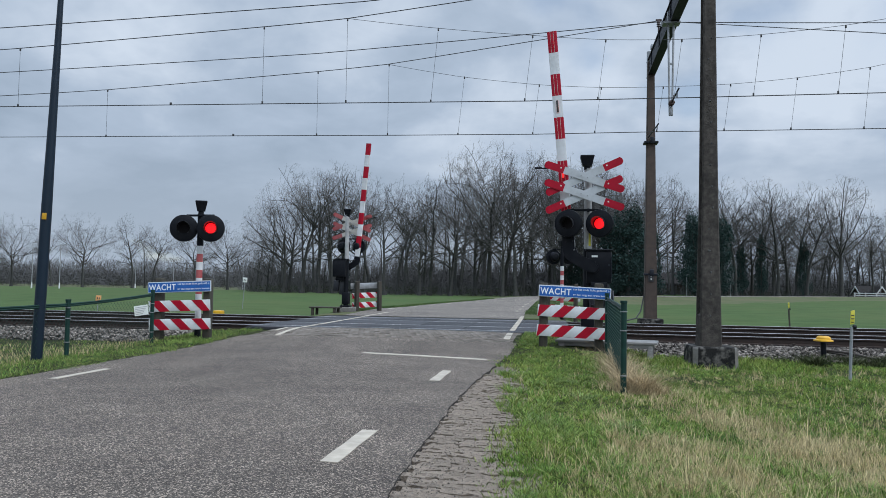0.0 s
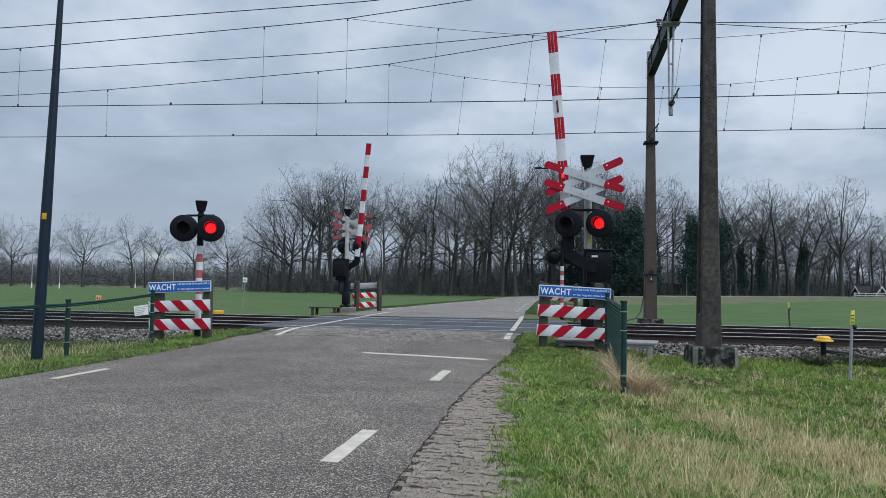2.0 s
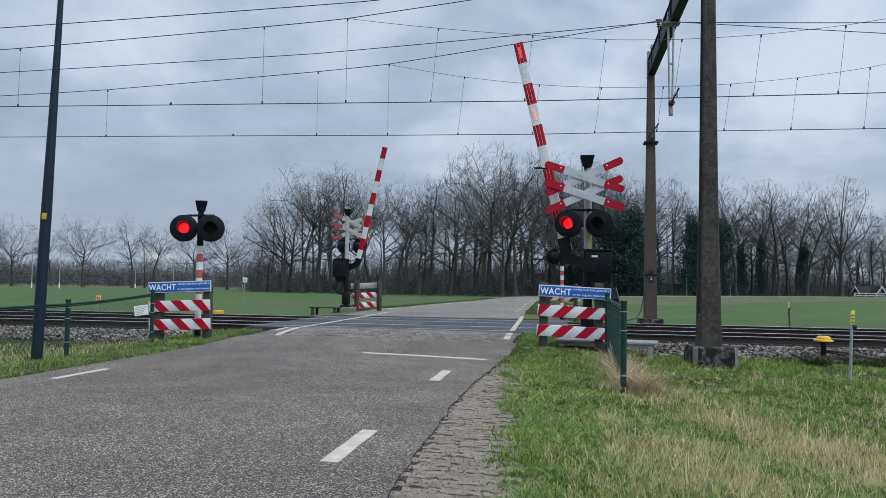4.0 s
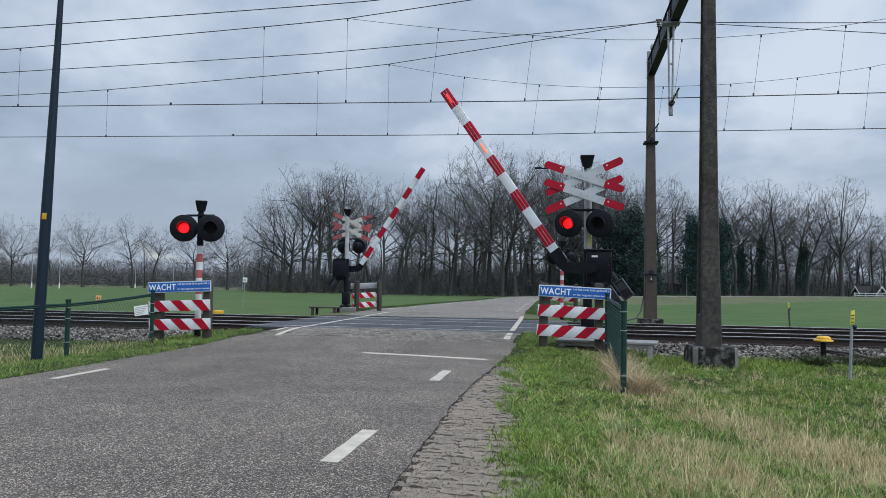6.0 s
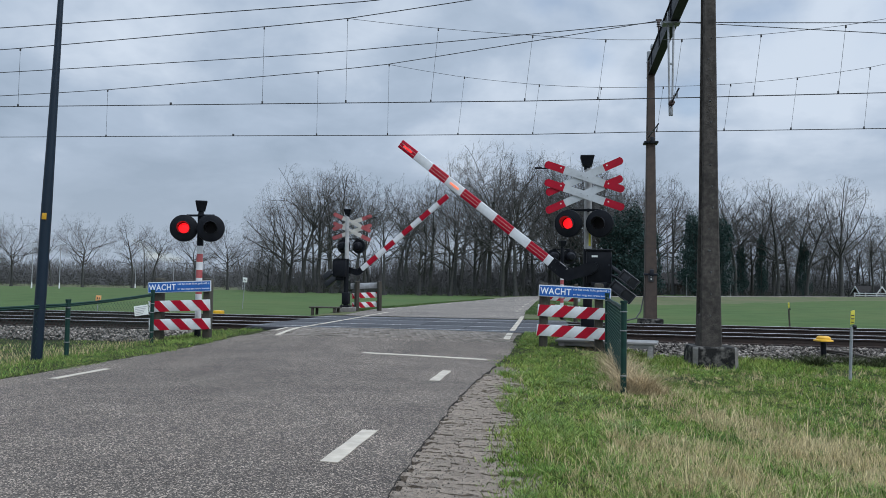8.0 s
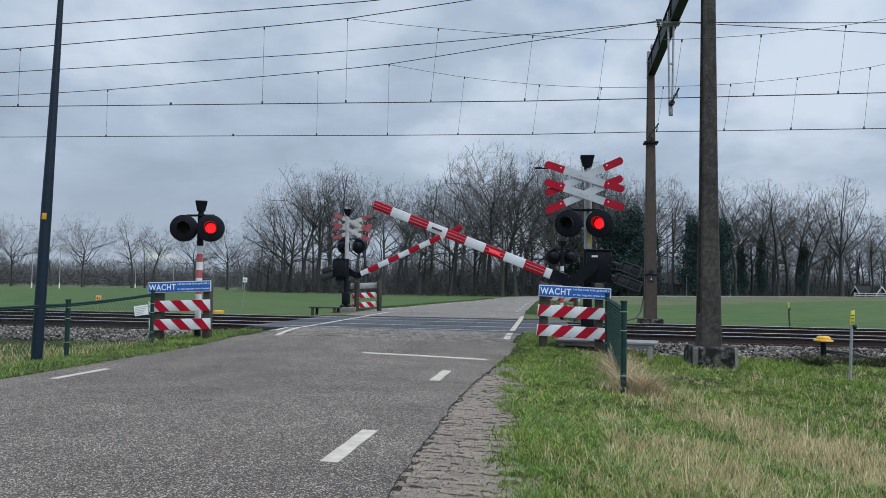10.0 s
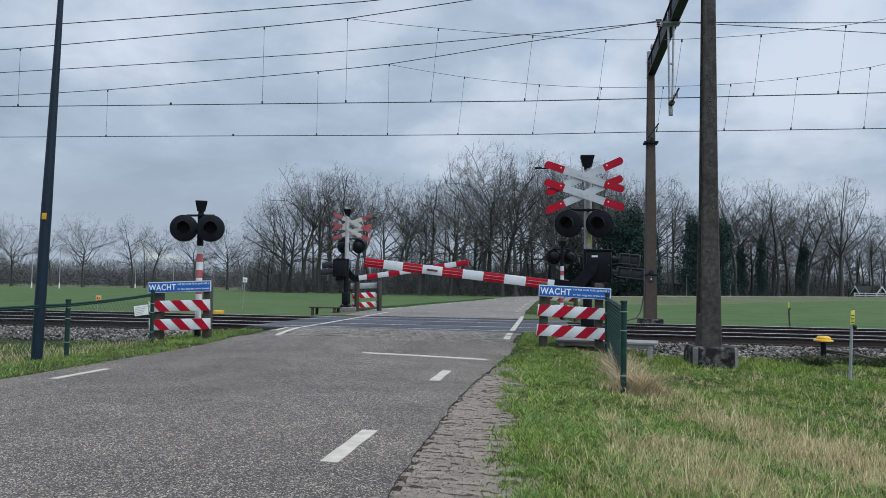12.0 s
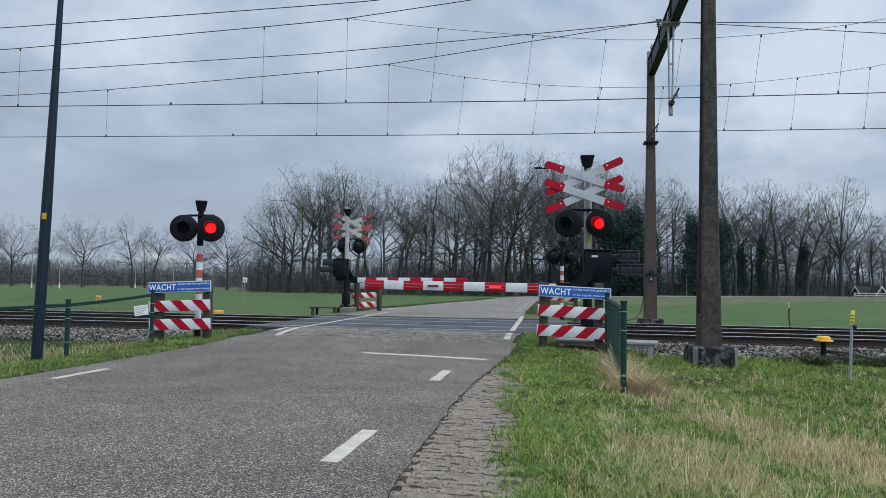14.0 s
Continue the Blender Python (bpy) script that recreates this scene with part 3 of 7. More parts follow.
def build_marks():
    for y in (0.48, 4.48, 8.47):
        road_mark("edge_dash", (-1.36, y), (-1.36, y + 1.02), 0.115, "white edge dash painted on the asphalt")
    for y in (3.5, 7.5):
        road_mark("edge_dash", (-5.4, y), (-5.4, y + 1.0), 0.1, "white edge dash painted on the asphalt")
    road_mark("stop_line", (-2.95, 11.38), (-1.0, 11.08), 0.165, "thin white stop line before the crossing")
    for k in range(12):
        y = 14.25 + k * 0.85
        if y + 0.75 < 16.1 or y > 16.1:
            road_mark("crossing_edge_line", (-0.92 - 0.012 * k, y), (-0.93 - 0.012 * k, y + 0.72), 0.115, "white edge line block across the tracks")
    road_mark("crossing_edge_line", (-5.3, 13.9), (-5.6, 16.05), 0.1, "white edge line across the tracks")
    for k, (u0, u1) in enumerate(((0.0, 0.115), (0.14, 0.36), (0.385, 0.62), (0.645, 0.8), (0.83, 1.0))):
        road_mark("crossing_edge_line", (-5.6 - 0.15 * u0, 16.2 + 9.3 * u0), (-5.6 - 0.15 * u1, 16.2 + 9.3 * u1), 0.1, "white edge line block across the tracks")
    road_mark("crossing_edge_line", (-5.72, 14.9), (-5.85, 15.9), 0.07, "worn white edge line beside the slab")
    for k in range(9):
        y = 30.6 + 4 * k
        road_mark("edge_dash", (np.interp(y, EDGE_Y, EDGE_L) + 0.4, y), (np.interp(y + 1, EDGE_Y, EDGE_L) + 0.4, y + 1), 0.12, "white edge dash on the pale road")
        road_mark("edge_dash", (np.interp(y, EDGE_Y, EDGE_R) - 0.4, y), (np.interp(y + 1, EDGE_Y, EDGE_R) - 0.4, y + 1), 0.12, "white edge dash on the pale road")


# ---- railway ----
RAILS = (16.77, 18.21, 20.2, 21.65)


def build_tracks():
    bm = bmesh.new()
    # sheet below the stones, its dark colour standing for shade between them
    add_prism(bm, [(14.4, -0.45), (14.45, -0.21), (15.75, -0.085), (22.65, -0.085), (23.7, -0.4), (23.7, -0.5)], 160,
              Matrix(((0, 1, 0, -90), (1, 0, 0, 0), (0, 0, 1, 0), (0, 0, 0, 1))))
    setting("ballast_bed", finish(bm, "ballast_bed", M_BED), "ballast bed under the tracks, darkened for the shade between stones", category="track bed")
    profile = [(-0.07, -0.17), (0.07, -0.17), (0.07, -0.155), (0.012, -0.135), (0.01, -0.045), (0.034, -0.035), (0.036, -0.006),
               (0.026, 0.0), (-0.026, 0.0), (-0.036, -0.006), (-0.034, -0.035), (-0.01, -0.045), (-0.012, -0.135), (-0.07, -0.155)]
    sleeper_bm = bmesh.new()
    add_box(sleeper_bm, (0, 0, -0.09), (0.25, 2.5, 0.18), bev=0.012)
    sleeper_me = finish(sleeper_bm, "sleeper", M_SLEEPER)
    plate_bm = bmesh.new()
    for dy in (-0.72, 0.72):
        add_box(plate_bm, (0, dy, 0.006), (0.16, 0.3, 0.02))
        for s in (-1, 1):
            add_box(plate_bm, (0, dy + s * 0.1, 0.03), (0.06, 0.05, 0.05))
    plate_me = finish(plate_bm, "fastening", M_RAIL)
    for name, pair in (("track_near", RAILS[:2]), ("track_far", RAILS[2:])):
        track = tagged(new(name), "rusty rails on dark sleepers", "railway track", kind="structure")
        for y in pair:
            bm = bmesh.new()
            add_prism(bm, profile, 160, Matrix(((0, 1, 0, -90), (1, 0, 0, y), (0, 0, 1, 0.1), (0, 0, 0, 1))))
            bm.normal_update()
            for f in bm.faces:
                if f.calc_center_median().z > 0.096 and abs(f.normal.z) > 0.5:
                    f.material_index = 1
            part("rail", bm, [M_RAIL, M_RAILTOP], track, "rusty steel rail with a polished head", angle=25)
        mid = sum(pair) / 2
        for k in range(-42, 26):
            x = k * 0.6 + 0.11
            if -7.0 < x < 0.45:
                continue
            ob = new("sleeper", sleeper_me)
            ob.parent, ob.matrix_basis = track, pose(x, mid, -0.075)
            ob2 = new("fastening", plate_me)
            ob2.parent, ob2.matrix_basis = ob, pose(0, 0, 0)
        bm = bmesh.new()
        for k in list(range(-148, -42)) + list(range(26, 115)):
            add_box(bm, (k * 0.6 + 0.11, mid, -0.165), (0.25, 2.5, 0.18))
        tagged(part("sleepers", bm, M_SLEEPER, track), kind="stuff")


def build_ballast():
    """Loose stones on the bed, joined."""
    rng = np.random.default_rng(4)
    ico_bm = bmesh.new()
    bmesh.ops.create_icosphere(ico_bm, subdivisions=1, radius=1)
    base_v = np.array([v.co[:] for v in ico_bm.verts])
    base_f = np.array([[v.index for v in f.verts] for f in ico_bm.faces])
    ico_bm.free()
    shapes = []
    for k in range(8):
        s = base_v * rng.uniform(0.6, 1.25, (len(base_v), 1))
        shapes.append(s * np.array([1.0, rng.uniform(0.6, 0.9), rng.uniform(0.5, 0.75)]))
    spots = []
    for x0, x1, y0, y1, count in ((-17.5, -6.6, 14.45, 16.0, 5600), (0.8, 10.5, 14.4, 16.0, 5200), (-17.5, -7, 16.9, 18.1, 700), (0.8, 10.5, 16.9, 18.1, 700),
                                  (-18, -7, 18.4, 20.0, 900), (0.8, 10.5, 18.4, 20.0, 900)):
        spots.append(np.stack([rng.uniform(x0, x1, count), rng.uniform(y0, y1, count)], axis=1))
    spots = np.concatenate(spots)
    z = np.interp(spots[:, 1], [14.3, 14.45, 15.75, 22.6], [-0.22, -0.2, -0.07, -0.085])
    n = len(spots)
    size = rng.uniform(0.02, 0.046, n)
    ang = rng.uniform(0, 2 * np.pi, (n, 2))
    verts, faces = [], []
    for k in range(n):
        s = shapes[k % 8] * size[k]
        ca, sa, cb, sb = math.cos(ang[k, 0]), math.sin(ang[k, 0]), math.cos(ang[k, 1] * 0.2), math.sin(ang[k, 1] * 0.2)
        turn = np.array([[ca, -sa, 0], [sa, ca, 0], [0, 0, 1]]) @ np.array([[1, 0, 0], [0, cb, -sb], [0, sb, cb]])
        verts.append(s @ turn.T + np.array([spots[k, 0], spots[k, 1], z[k] + size[k] * 0.3 + rng.uniform(0, 0.03)]))
        faces.append(base_f + k * len(base_v))
    me = fast_mesh("ballast_stones", np.concatenate(verts), np.concatenate(faces), M_STONE)
    setting("ballast_stones", me, "loose grey ballast stones beside the rails", kind="stuff", category="gravel")


def build_crossing():
    bm = bmesh.new()
    add_box(bm, (-3.3, 19.28, -0.06), (7.3, 6.2, 0.26), bev=0.02)
    slab = setting("crossing_slab", finish(bm, "crossing_slab", M_CONCRETE), "dark concrete slab carrying the crossing panels", category="level crossing")
    made = {}
    for y0, y1 in ((16.16, 16.7), (16.86, 18.13), (18.28, 20.12), (20.3, 21.57), (21.73, 22.38)):
        if (y0, y1) not in made:
            bm = bmesh.new()
            add_box(bm, (0, 0, 0), (1.19, y1 - y0, 0.07), bev=0.012)
            made[(y0, y1)] = finish(bm, "crossing_panel", M_PANEL)
        for k in range(6):
            ob = new("crossing_panel", made[(y0, y1)])
            ob.parent = slab
            ob.matrix_basis = pose(-6.3 + k * 1.2, (y0 + y1) / 2, 0.06 + 0.003 * ((k * 7 + int(y0 * 3)) % 3))


def build_pavers():
    """Brick band before the panels and the brick shoulder along the asphalt."""
    rng = random.Random(9)
    bm = bmesh.new()
    add_box(bm, (-3.35, 14.94, -0.06), (5.2, 2.4, 0.16))
    band = setting("brick_band", finish(bm, "brick_band", M_SOIL), "band of worn grey bricks before the crossing", category="paving")
    bm = bmesh.new()
    add_box(bm, (0, 0, 0), (0.098, 0.204, 0.06), bev=0.008)
    brick_me = finish(bm, "brick", M_BRICK)
    verts, faces = [], []
    box = ((0, 3, 2, 1), (4, 5, 6, 7), (0, 1, 5, 4), (1, 2, 6, 5), (2, 3, 7, 6), (3, 0, 4, 7))
    for r in range(11):
        y = 13.86 + r * 0.213
        for c in range(49):
            x = -5.86 + c * 0.106 + (0.05 if r % 2 else 0)
            if x > np.interp(y, EDGE_Y, EDGE_R) - 0.06:
                continue
            z = surface_z(x, y) - 0.004 + rng.uniform(-0.006, 0.003)
            if x > -3.6:
                ob = new("brick", brick_me)
                ob.parent = band
                ob.matrix_basis = pose(x, y, z - 0.03, rng.uniform(-1, 1), rng.uniform(-1.5, 1.5), rng.uniform(-2, 2))
            else:
                k = len(verts)
                for up in (z - 0.06, z):
                    verts += [(x - 0.049, y - 0.102, up), (x + 0.049, y - 0.102, up), (x + 0.049, y + 0.102, up), (x - 0.049, y + 0.102, up)]
                faces += [tuple(k + i for i in f) for f in box]
    ob = new("bricks", fast_mesh("bricks", verts, faces, M_BRICK_REST))
    ob.parent = band
    tagged(ob, kind="stuff")
    verts, faces = [], []
    for k, y in enumerate(np.arange(-6, 11.6, 0.2)):
        left = float(np.interp(y, EDGE_Y, EDGE_R)) - 0.03
        lift = 0.02 * float(smooth_step(8.6, 9.6, y))
        verts += [(left, y, float(road_z(y)) - 0.075 + 2.2 * lift + 0.012 * rng.uniform(-1, 1)), (left + 0.4, y, float(ground_z(left + 0.4, y)) - 0.034 + 1.2 * lift + 0.012 * rng.uniform(-1, 1)),
                  (0.22, y, float(ground_z(0.2, y)) - 0.012)]
        if k:
            a, b = 3 * k - 3, 3 * k
            faces += [(a, a + 1, b + 1, b), (a + 1, a + 2, b + 2, b + 1)]
    shoulder = setting("paved_shoulder", fast_mesh("paved_shoulder", verts, faces, M_SAND, smooth=True), "sandy shoulder of worn grey bricks along the asphalt edge", category="paving")
    shapes = []
    for k in range(8):
        bm = bmesh.new()
        add_box(bm, (0, 0, 0), (0.212, 0.088, 0.08))
        top = [e for e in bm.edges if all(v.co.z > 0 for v in e.verts) and abs(e.verts[0].co.y - e.verts[1].co.y) < 1e-4]
        bmesh.ops.subdivide_edges(bm, edges=top, cuts=6)
        for v in bm.verts:
            if v.co.z > 0:
                end = abs(v.co.x) > 0.1
                v.co += Vector((rng.uniform(-0.004, 0.004), rng.uniform(-0.009, 0.009), rng.uniform(-0.008, 0.002) - (0.003 if end else 0)))
        shapes.append(finish(bm, "paving_brick", M_PAVER, 60))
    for r in range(64):
        y = 3.3 + r * 0.096
        x = float(np.interp(y, EDGE_Y, EDGE_R)) + 0.032 + rng.uniform(-0.015, 0.02)
        first, row_end = x, r % 2
        last = float(np.interp(y, [3, 5, 6, 7.7, 9.4], [-0.3, -0.36, -0.4, -0.5, -0.6])) + rng.uniform(-0.08, 0.08)
        while x < last:
            half = row_end and x == first
            at = x + (0.0 if half else 0.106)
            x += 0.108 if half else 0.214
            ob = new("paving_brick", rng.choice(shapes))
            ob.parent = shoulder
            ob.matrix_basis = pose(at, y, float(ground_z(at, y)) - 0.048 + rng.uniform(-0.005, 0.003), rng.uniform(-3, 3), 1.0 + rng.uniform(-2, 2), rng.uniform(-3.5, 3.5))


def build_older_bricks():
    """The same brick shoulder further back along the road, joined."""
    rng = random.Random(19)
    verts, faces = [], []
    box = ((0, 3, 2, 1), (4, 5, 6, 7), (0, 1, 5, 4), (1, 2, 6, 5), (2, 3, 7, 6), (3, 0, 4, 7))
    for r in range(96):
        y = 3.204 - r * 0.096
        x = -0.85 + (0.0 if r % 2 else -0.1) + rng.uniform(-0.02, 0.02)
        while x < -0.35:
            z = float(ground_z(x + 0.1, y)) - 0.01 + rng.uniform(-0.006, 0.003)
            k = len(verts)
            for up in (z - 0.07, z):
                verts += [(x, y - 0.044, up), (x + 0.21, y - 0.044, up), (x + 0.21, y + 0.044, up), (x, y + 0.044, up)]
            faces += [tuple(k + i for i in f) for f in box]
            x += 0.214
    shoulder = bpy.data.objects["paved_shoulder"]
    ob = new("paving_bricks", fast_mesh("paving_bricks", verts, faces, M_PAVER))
    ob.parent = shoulder
    tagged(ob, kind="stuff")


build_ground()
build_road()
build_marks()
build_tracks()
build_ballast()
build_crossing()


# ---- crossing equipment ----
FACE = Matrix(((1, 0, 0, 0), (0, 0, -1, 0), (0, 1, 0, 0), (0, 0, 0, 1)))  # local z turned to -y


def lamp_head(parent, at):
    """A black disc with a hooded red lens, always lit, and added dark leaves that hide it between flashes."""
    bm = bmesh.new()
    add_lathe(bm, [(0.098, 0.035), (0.235, 0.035), (0.25, 0.028), (0.254, 0.012), (0.25, 0.0), (0.098, 0.0)], FACE, seg=36)
    head = part("signal_head", bm, M_BLACK, parent, "round black signal disc", at)
    bm = bmesh.new()
    add_lathe(bm, [(0.0, -0.24), (0.1, -0.23), (0.15, -0.18), (0.165, -0.05), (0.255, -0.04), (0.255, -0.02), (0.15, -0.02), (0.0, -0.035)], FACE, seg=28, closed=False)
    part("lamp_housing", bm, M_BLACK, head)
    bm = bmesh.new()
    n, rows = 28, []
    for k in range(n + 1):
        a = radians(-48 + 276 * k / n)
        reach = 0.06 + 0.14 * smooth_step(-0.75, 0.6, math.sin(a))
        rows.append([bm.verts.new((r * math.cos(a), -y, r * math.sin(a))) for r, y in ((0.105, 0.03), (0.116, 0.03 + reach), (0.122, 0.03 + reach), (0.112, 0.03))])
    for p, q in zip(rows, rows[1:]):
        for k in range(4):
            bm.faces.new((p[k], p[(k + 1) % 4], q[(k + 1) % 4], q[k]))
    bm.faces.new(rows[0])
    bm.faces.new(rows[-1])
    part("hood", bm, M_HOOD, head)
    bm = bmesh.new()
    add_lathe(bm, [(0.0, -0.012), (0.05, -0.013), (0.099, -0.017), (0.099, -0.019), (0.0, -0.019)], FACE, seg=28, closed=False)
    part("lens", bm, M_LAMP_RED, head, "glowing red signal lens")
    # added leaves over the steady glow, coloured as the unlit lens
    for nm, way in (("shutter_left", -1), ("shutter_right", 1)):
        bm = bmesh.new()
        half = [(way * 0.103 * math.sin(math.pi * k / 14), 0.103 * math.cos(math.pi * k / 14)) for k in range(15)]
        add_prism(bm, half, 0.005, pose(0, 0.004, 0))
        part(nm, bm, M_LENS_OFF, head, "added dark leaf hiding the lit lens between flashes")
    return head


def bell(parent, at):
    bm = bmesh.new()
    add_tube(bm, (0, 0, 0), (0, 0, 0.08), 0.06, seg=16)
    lo, hi, h0, h1 = 0.085, 0.13, 0.07, 0.25
    vs = [bm.verts.new((s * sx, s2 * sy, z)) for z, s, s2 in ((h0, lo, lo), (h1, hi, hi), (h1 + 0.015, hi * 0.93, hi * 0.93)) for sx, sy in ((-1, -1), (1, -1), (1, 1), (-1, 1))]
    for b in (0, 4):
        for k in range(4):
            bm.faces.new((vs[b + k], vs[b + (k + 1) % 4], vs[b + 4 + (k + 1) % 4], vs[b + 4 + k]))
    bm.faces.new(vs[0:4])
    bm.faces.new(vs[8:12])
    return part("bell", bm, M_BLACK, parent, "black flared warning bell", at)


def cross_board(parent, at):
    """One board of the cross: white with red ends cut to a point."""
    h, t = 0.068, 0.02
    bm = bmesh.new()
    add_prism(bm, [(-0.385, -h), (0.385, -h), (0.385, h), (-0.385, h)], t)
    for x in (-0.06, 0.06):
        add_tube(bm, (x, 0, 0), (x, -0.012, 0), 0.012, seg=8, mi=1)
    board = part("cross_board", bm, [M_BOARD, M_GREY], parent, "", at)
    for s in (-1, 1):
        bm = bmesh.new()
        out = [(0.385, -h), (0.71, -h), (0.752, -h * 0.4), (0.752, h * 0.5), (0.72, h), (0.385, h)]
        add_prism(bm, [(s * x, z * s) for x, z in out], t)
        add_tube(bm, (s * 0.45, 0, h * 0.3), (s * 0.45, -0.008, h * 0.3), 0.014, seg=8, mi=1)
        part("red_end", bm, [M_RED, M_WHITE], board, "red painted board end")
    return board


def barrier():
    """Pole with crossed boards, two flashing lamps, drive box and lifting boom; origin at the foot of the pole."""
    b = thing("crossing_barrier", "black and white crossing barrier with red-white boom and crossed boards", "barrier", group="crossing barriers")
    bm = bmesh.new()
    add_box(bm, (0, 0, -0.04), (0.62, 0.62, 0.2), bev=0.03)
    part("foundation", bm, M_FOUNDATION, b, "grey concrete foundation block")
    bm = bmesh.new()
    add_tube(bm, (0, 0, 0.05), (0, 0, 1.75), 0.085, seg=20)
    add_box(bm, (0, 0, 0.09), (0.34, 0.34, 0.05), bev=0.01)
    for dx in (-0.12, 0.12):
        for dy in (-0.12, 0.12):
            add_tube(bm, (dx, dy, 0.1), (dx, dy, 0.15), 0.018, seg=8)
    add_box(bm, (0.0, -0.02, 0.36), (0.24, 0.26, 0.42), bev=0.02)
    part("lower_pole", bm, M_BLACK, b)
    bm = bmesh.new()
    add_tube(bm, (0, 0, 1.72), (0, 0, 3.25), 0.07, 0.066, seg=20)
    for z in (2.1, 2.72, 3.02):
        add_tube(bm, (0, 0, z), (0, 0, z + 0.05), 0.078, seg=20)
    part("upper_pole", bm, M_POLE, b, "pale grey steel pole")
    bm = bmesh.new()
    add_box(bm, (0.03, -0.071, 1.95), (0.04, 0.008, 0.3))
    part("pole_sticker", bm, M_LABEL_YELLOW, b, "yellow strip on the pole")
    bell(b, pose(-0.02, 0, 3.23))
    for z in (2.72, 3.05):
        bm = bmesh.new()
        add_box(bm, (0, -0.17, z), (0.1, 0.28, 0.05), bev=0.005)
        part("board_bracket", bm, M_GREY, b)
    for z in (3.055, 2.725):
        cross_board(b, pose(-0.085, -0.335, z, 0, 19.0, 0))
        cross_board(b, pose(-0.085, -0.312, z + 0.005, 0, -24.0, 0))
    bm = bmesh.new()
    add_box(bm, (-0.085, -0.16, 2.46), (0.62, 0.04, 0.045), bev=0.008)
    add_box(bm, (0, -0.1, 2.46), (0.05, 0.16, 0.06), bev=0.008)
    for x in (-0.365, 0.195):
        add_box(bm, (x, -0.2, 2.44), (0.04, 0.1, 0.05), bev=0.006)
    part("lamp_bracket", bm, M_BLACK, b)
    for x in (-0.365, 0.195):
        lamp_head(b, pose(x, -0.3, 2.2, 0, 0, -16))
    bm = bmesh.new()
    add_box(bm, (0.2, 0.06, 1.41), (0.46, 0.4, 0.6), bev=0.03)
    add_box(bm, (0.2, 0.06, 1.725), (0.5, 0.44, 0.03), bev=0.012)
    add_box(bm, (0.2, 0.0, 1.06), (0.3, 0.3, 0.16), bev=0.02)
    for x in (0.06, 0.2, 0.34):
        add_tube(bm, (x, 0.05, 1.735), (x, 0.05, 1.76), 0.03, seg=10)
    box = part("drive_box", bm, M_BLACK, b, "black barrier drive box")
    bm = bmesh.new()
    add_box(bm, (0.12, -0.144, 1.61), (0.11, 0.006, 0.035))
    part("plate", bm, M_LABEL_WHITE, box, "small white plate")
    bm = bmesh.new()
    add_box(bm, (0.42, -0.146, 1.4), (0.012, 0.01, 0.42))
    add_tube(bm, (0.38, -0.14, 1.45), (0.38, -0.17, 1.45), 0.02, seg=10)
    part("door_lock", bm, M_DARK_STEEL, box)
    bm = bmesh.new()
    add_box(bm, (-0.76, -0.3, 3.22), (0.34, 0.025, 0.025), bev=0.006)
    add_box(bm, (-0.92, -0.3, 3.225), (0.13, 0.05, 0.035), bev=0.008)
    part("sensor_arm", bm, M_BLACK, b, "small black sensor on the cross")
    # boom, its origin on the pivot; raised by a turn about y
    h, n, d = 0.088, 10, -0.3964
    width, tip = 0.4121, -4.4967
    end = tip + 9.75 * width
    bm = bmesh.new()
    add_box(bm, ((tip + end) / 2, 0, d), (end - tip - 0.02, 0.06, 2 * h - 0.02), bev=0.01)
    boom = part("boom", bm, M_POLE, b, "red and white banded boom", pose(0.0843, -0.2, 1.4, 0, 0, -9))
    for k in range(n):
        x0, x1 = tip + k * width, tip + min(k + 1, 9.75) * width
        red = k % 2 == 0
        bm = bmesh.new()
        add_prism(bm, [(x0, -h), (x1, -h), (x1, h), (x0, h)], 0.078, pose(0, -0.039, d))
        long_edges = [e for e in bm.edges if abs(e.verts[0].co.x - e.verts[1].co.x) > 0.1]
        bmesh.ops.bevel(bm, geom=long_edges, offset=0.012, segments=2, profile=0.5, affect="EDGES")
        part("red_band" if red else "white_band", bm, M_RED if red else M_WHITE, boom, "red painted band" if red else "white painted band")
        for dz in (-0.03, 0.03) if red else ():
            bm = bmesh.new()
            add_box(bm, ((x0 + x1) / 2, -0.0395, d + dz), (x1 - x0 - 0.008, 0.004, 0.005))
            part("pinstripe", bm, M_CREAM, boom, "thin white line")
    bm = bmesh.new()
    outline = [(0.11, 0.03), (0.06, 0.1), (-0.03, 0.11), (-0.11, 0.05), (-0.22, -0.15), (-0.3, -0.25), (-0.42, d + 0.11), (-0.66, d + 0.11), (-0.66, d - 0.11), (-0.34, d - 0.115), (-0.2, d - 0.07), (-0.09, -0.32), (0.07, -0.1)]
    add_prism(bm, outline, 0.05, pose(0, -0.045, 0))
    add_tube(bm, (0, -0.07, 0), (0, 0.12, 0), 0.085, seg=20)
    for x in (-0.6, -0.52):
        for dz in (-0.06, 0.06):
            add_tube(bm, (x, -0.06, d + dz), (x, -0.04, d + dz), 0.016, seg=8)
    part("boom_arm", bm, M_BLACK, boom, "black cranked boom arm")
    bm = bmesh.new()
    add_box(bm, (-0.44, -0.02, d + 0.105), (0.2, 0.05, 0.016), bev=0.004)
    add_box(bm, (-0.35, -0.02, d + 0.09), (0.03, 0.05, 0.05), bev=0.006)
    part("clamp", bm, M_GREY, boom, "bright metal boom clamp")
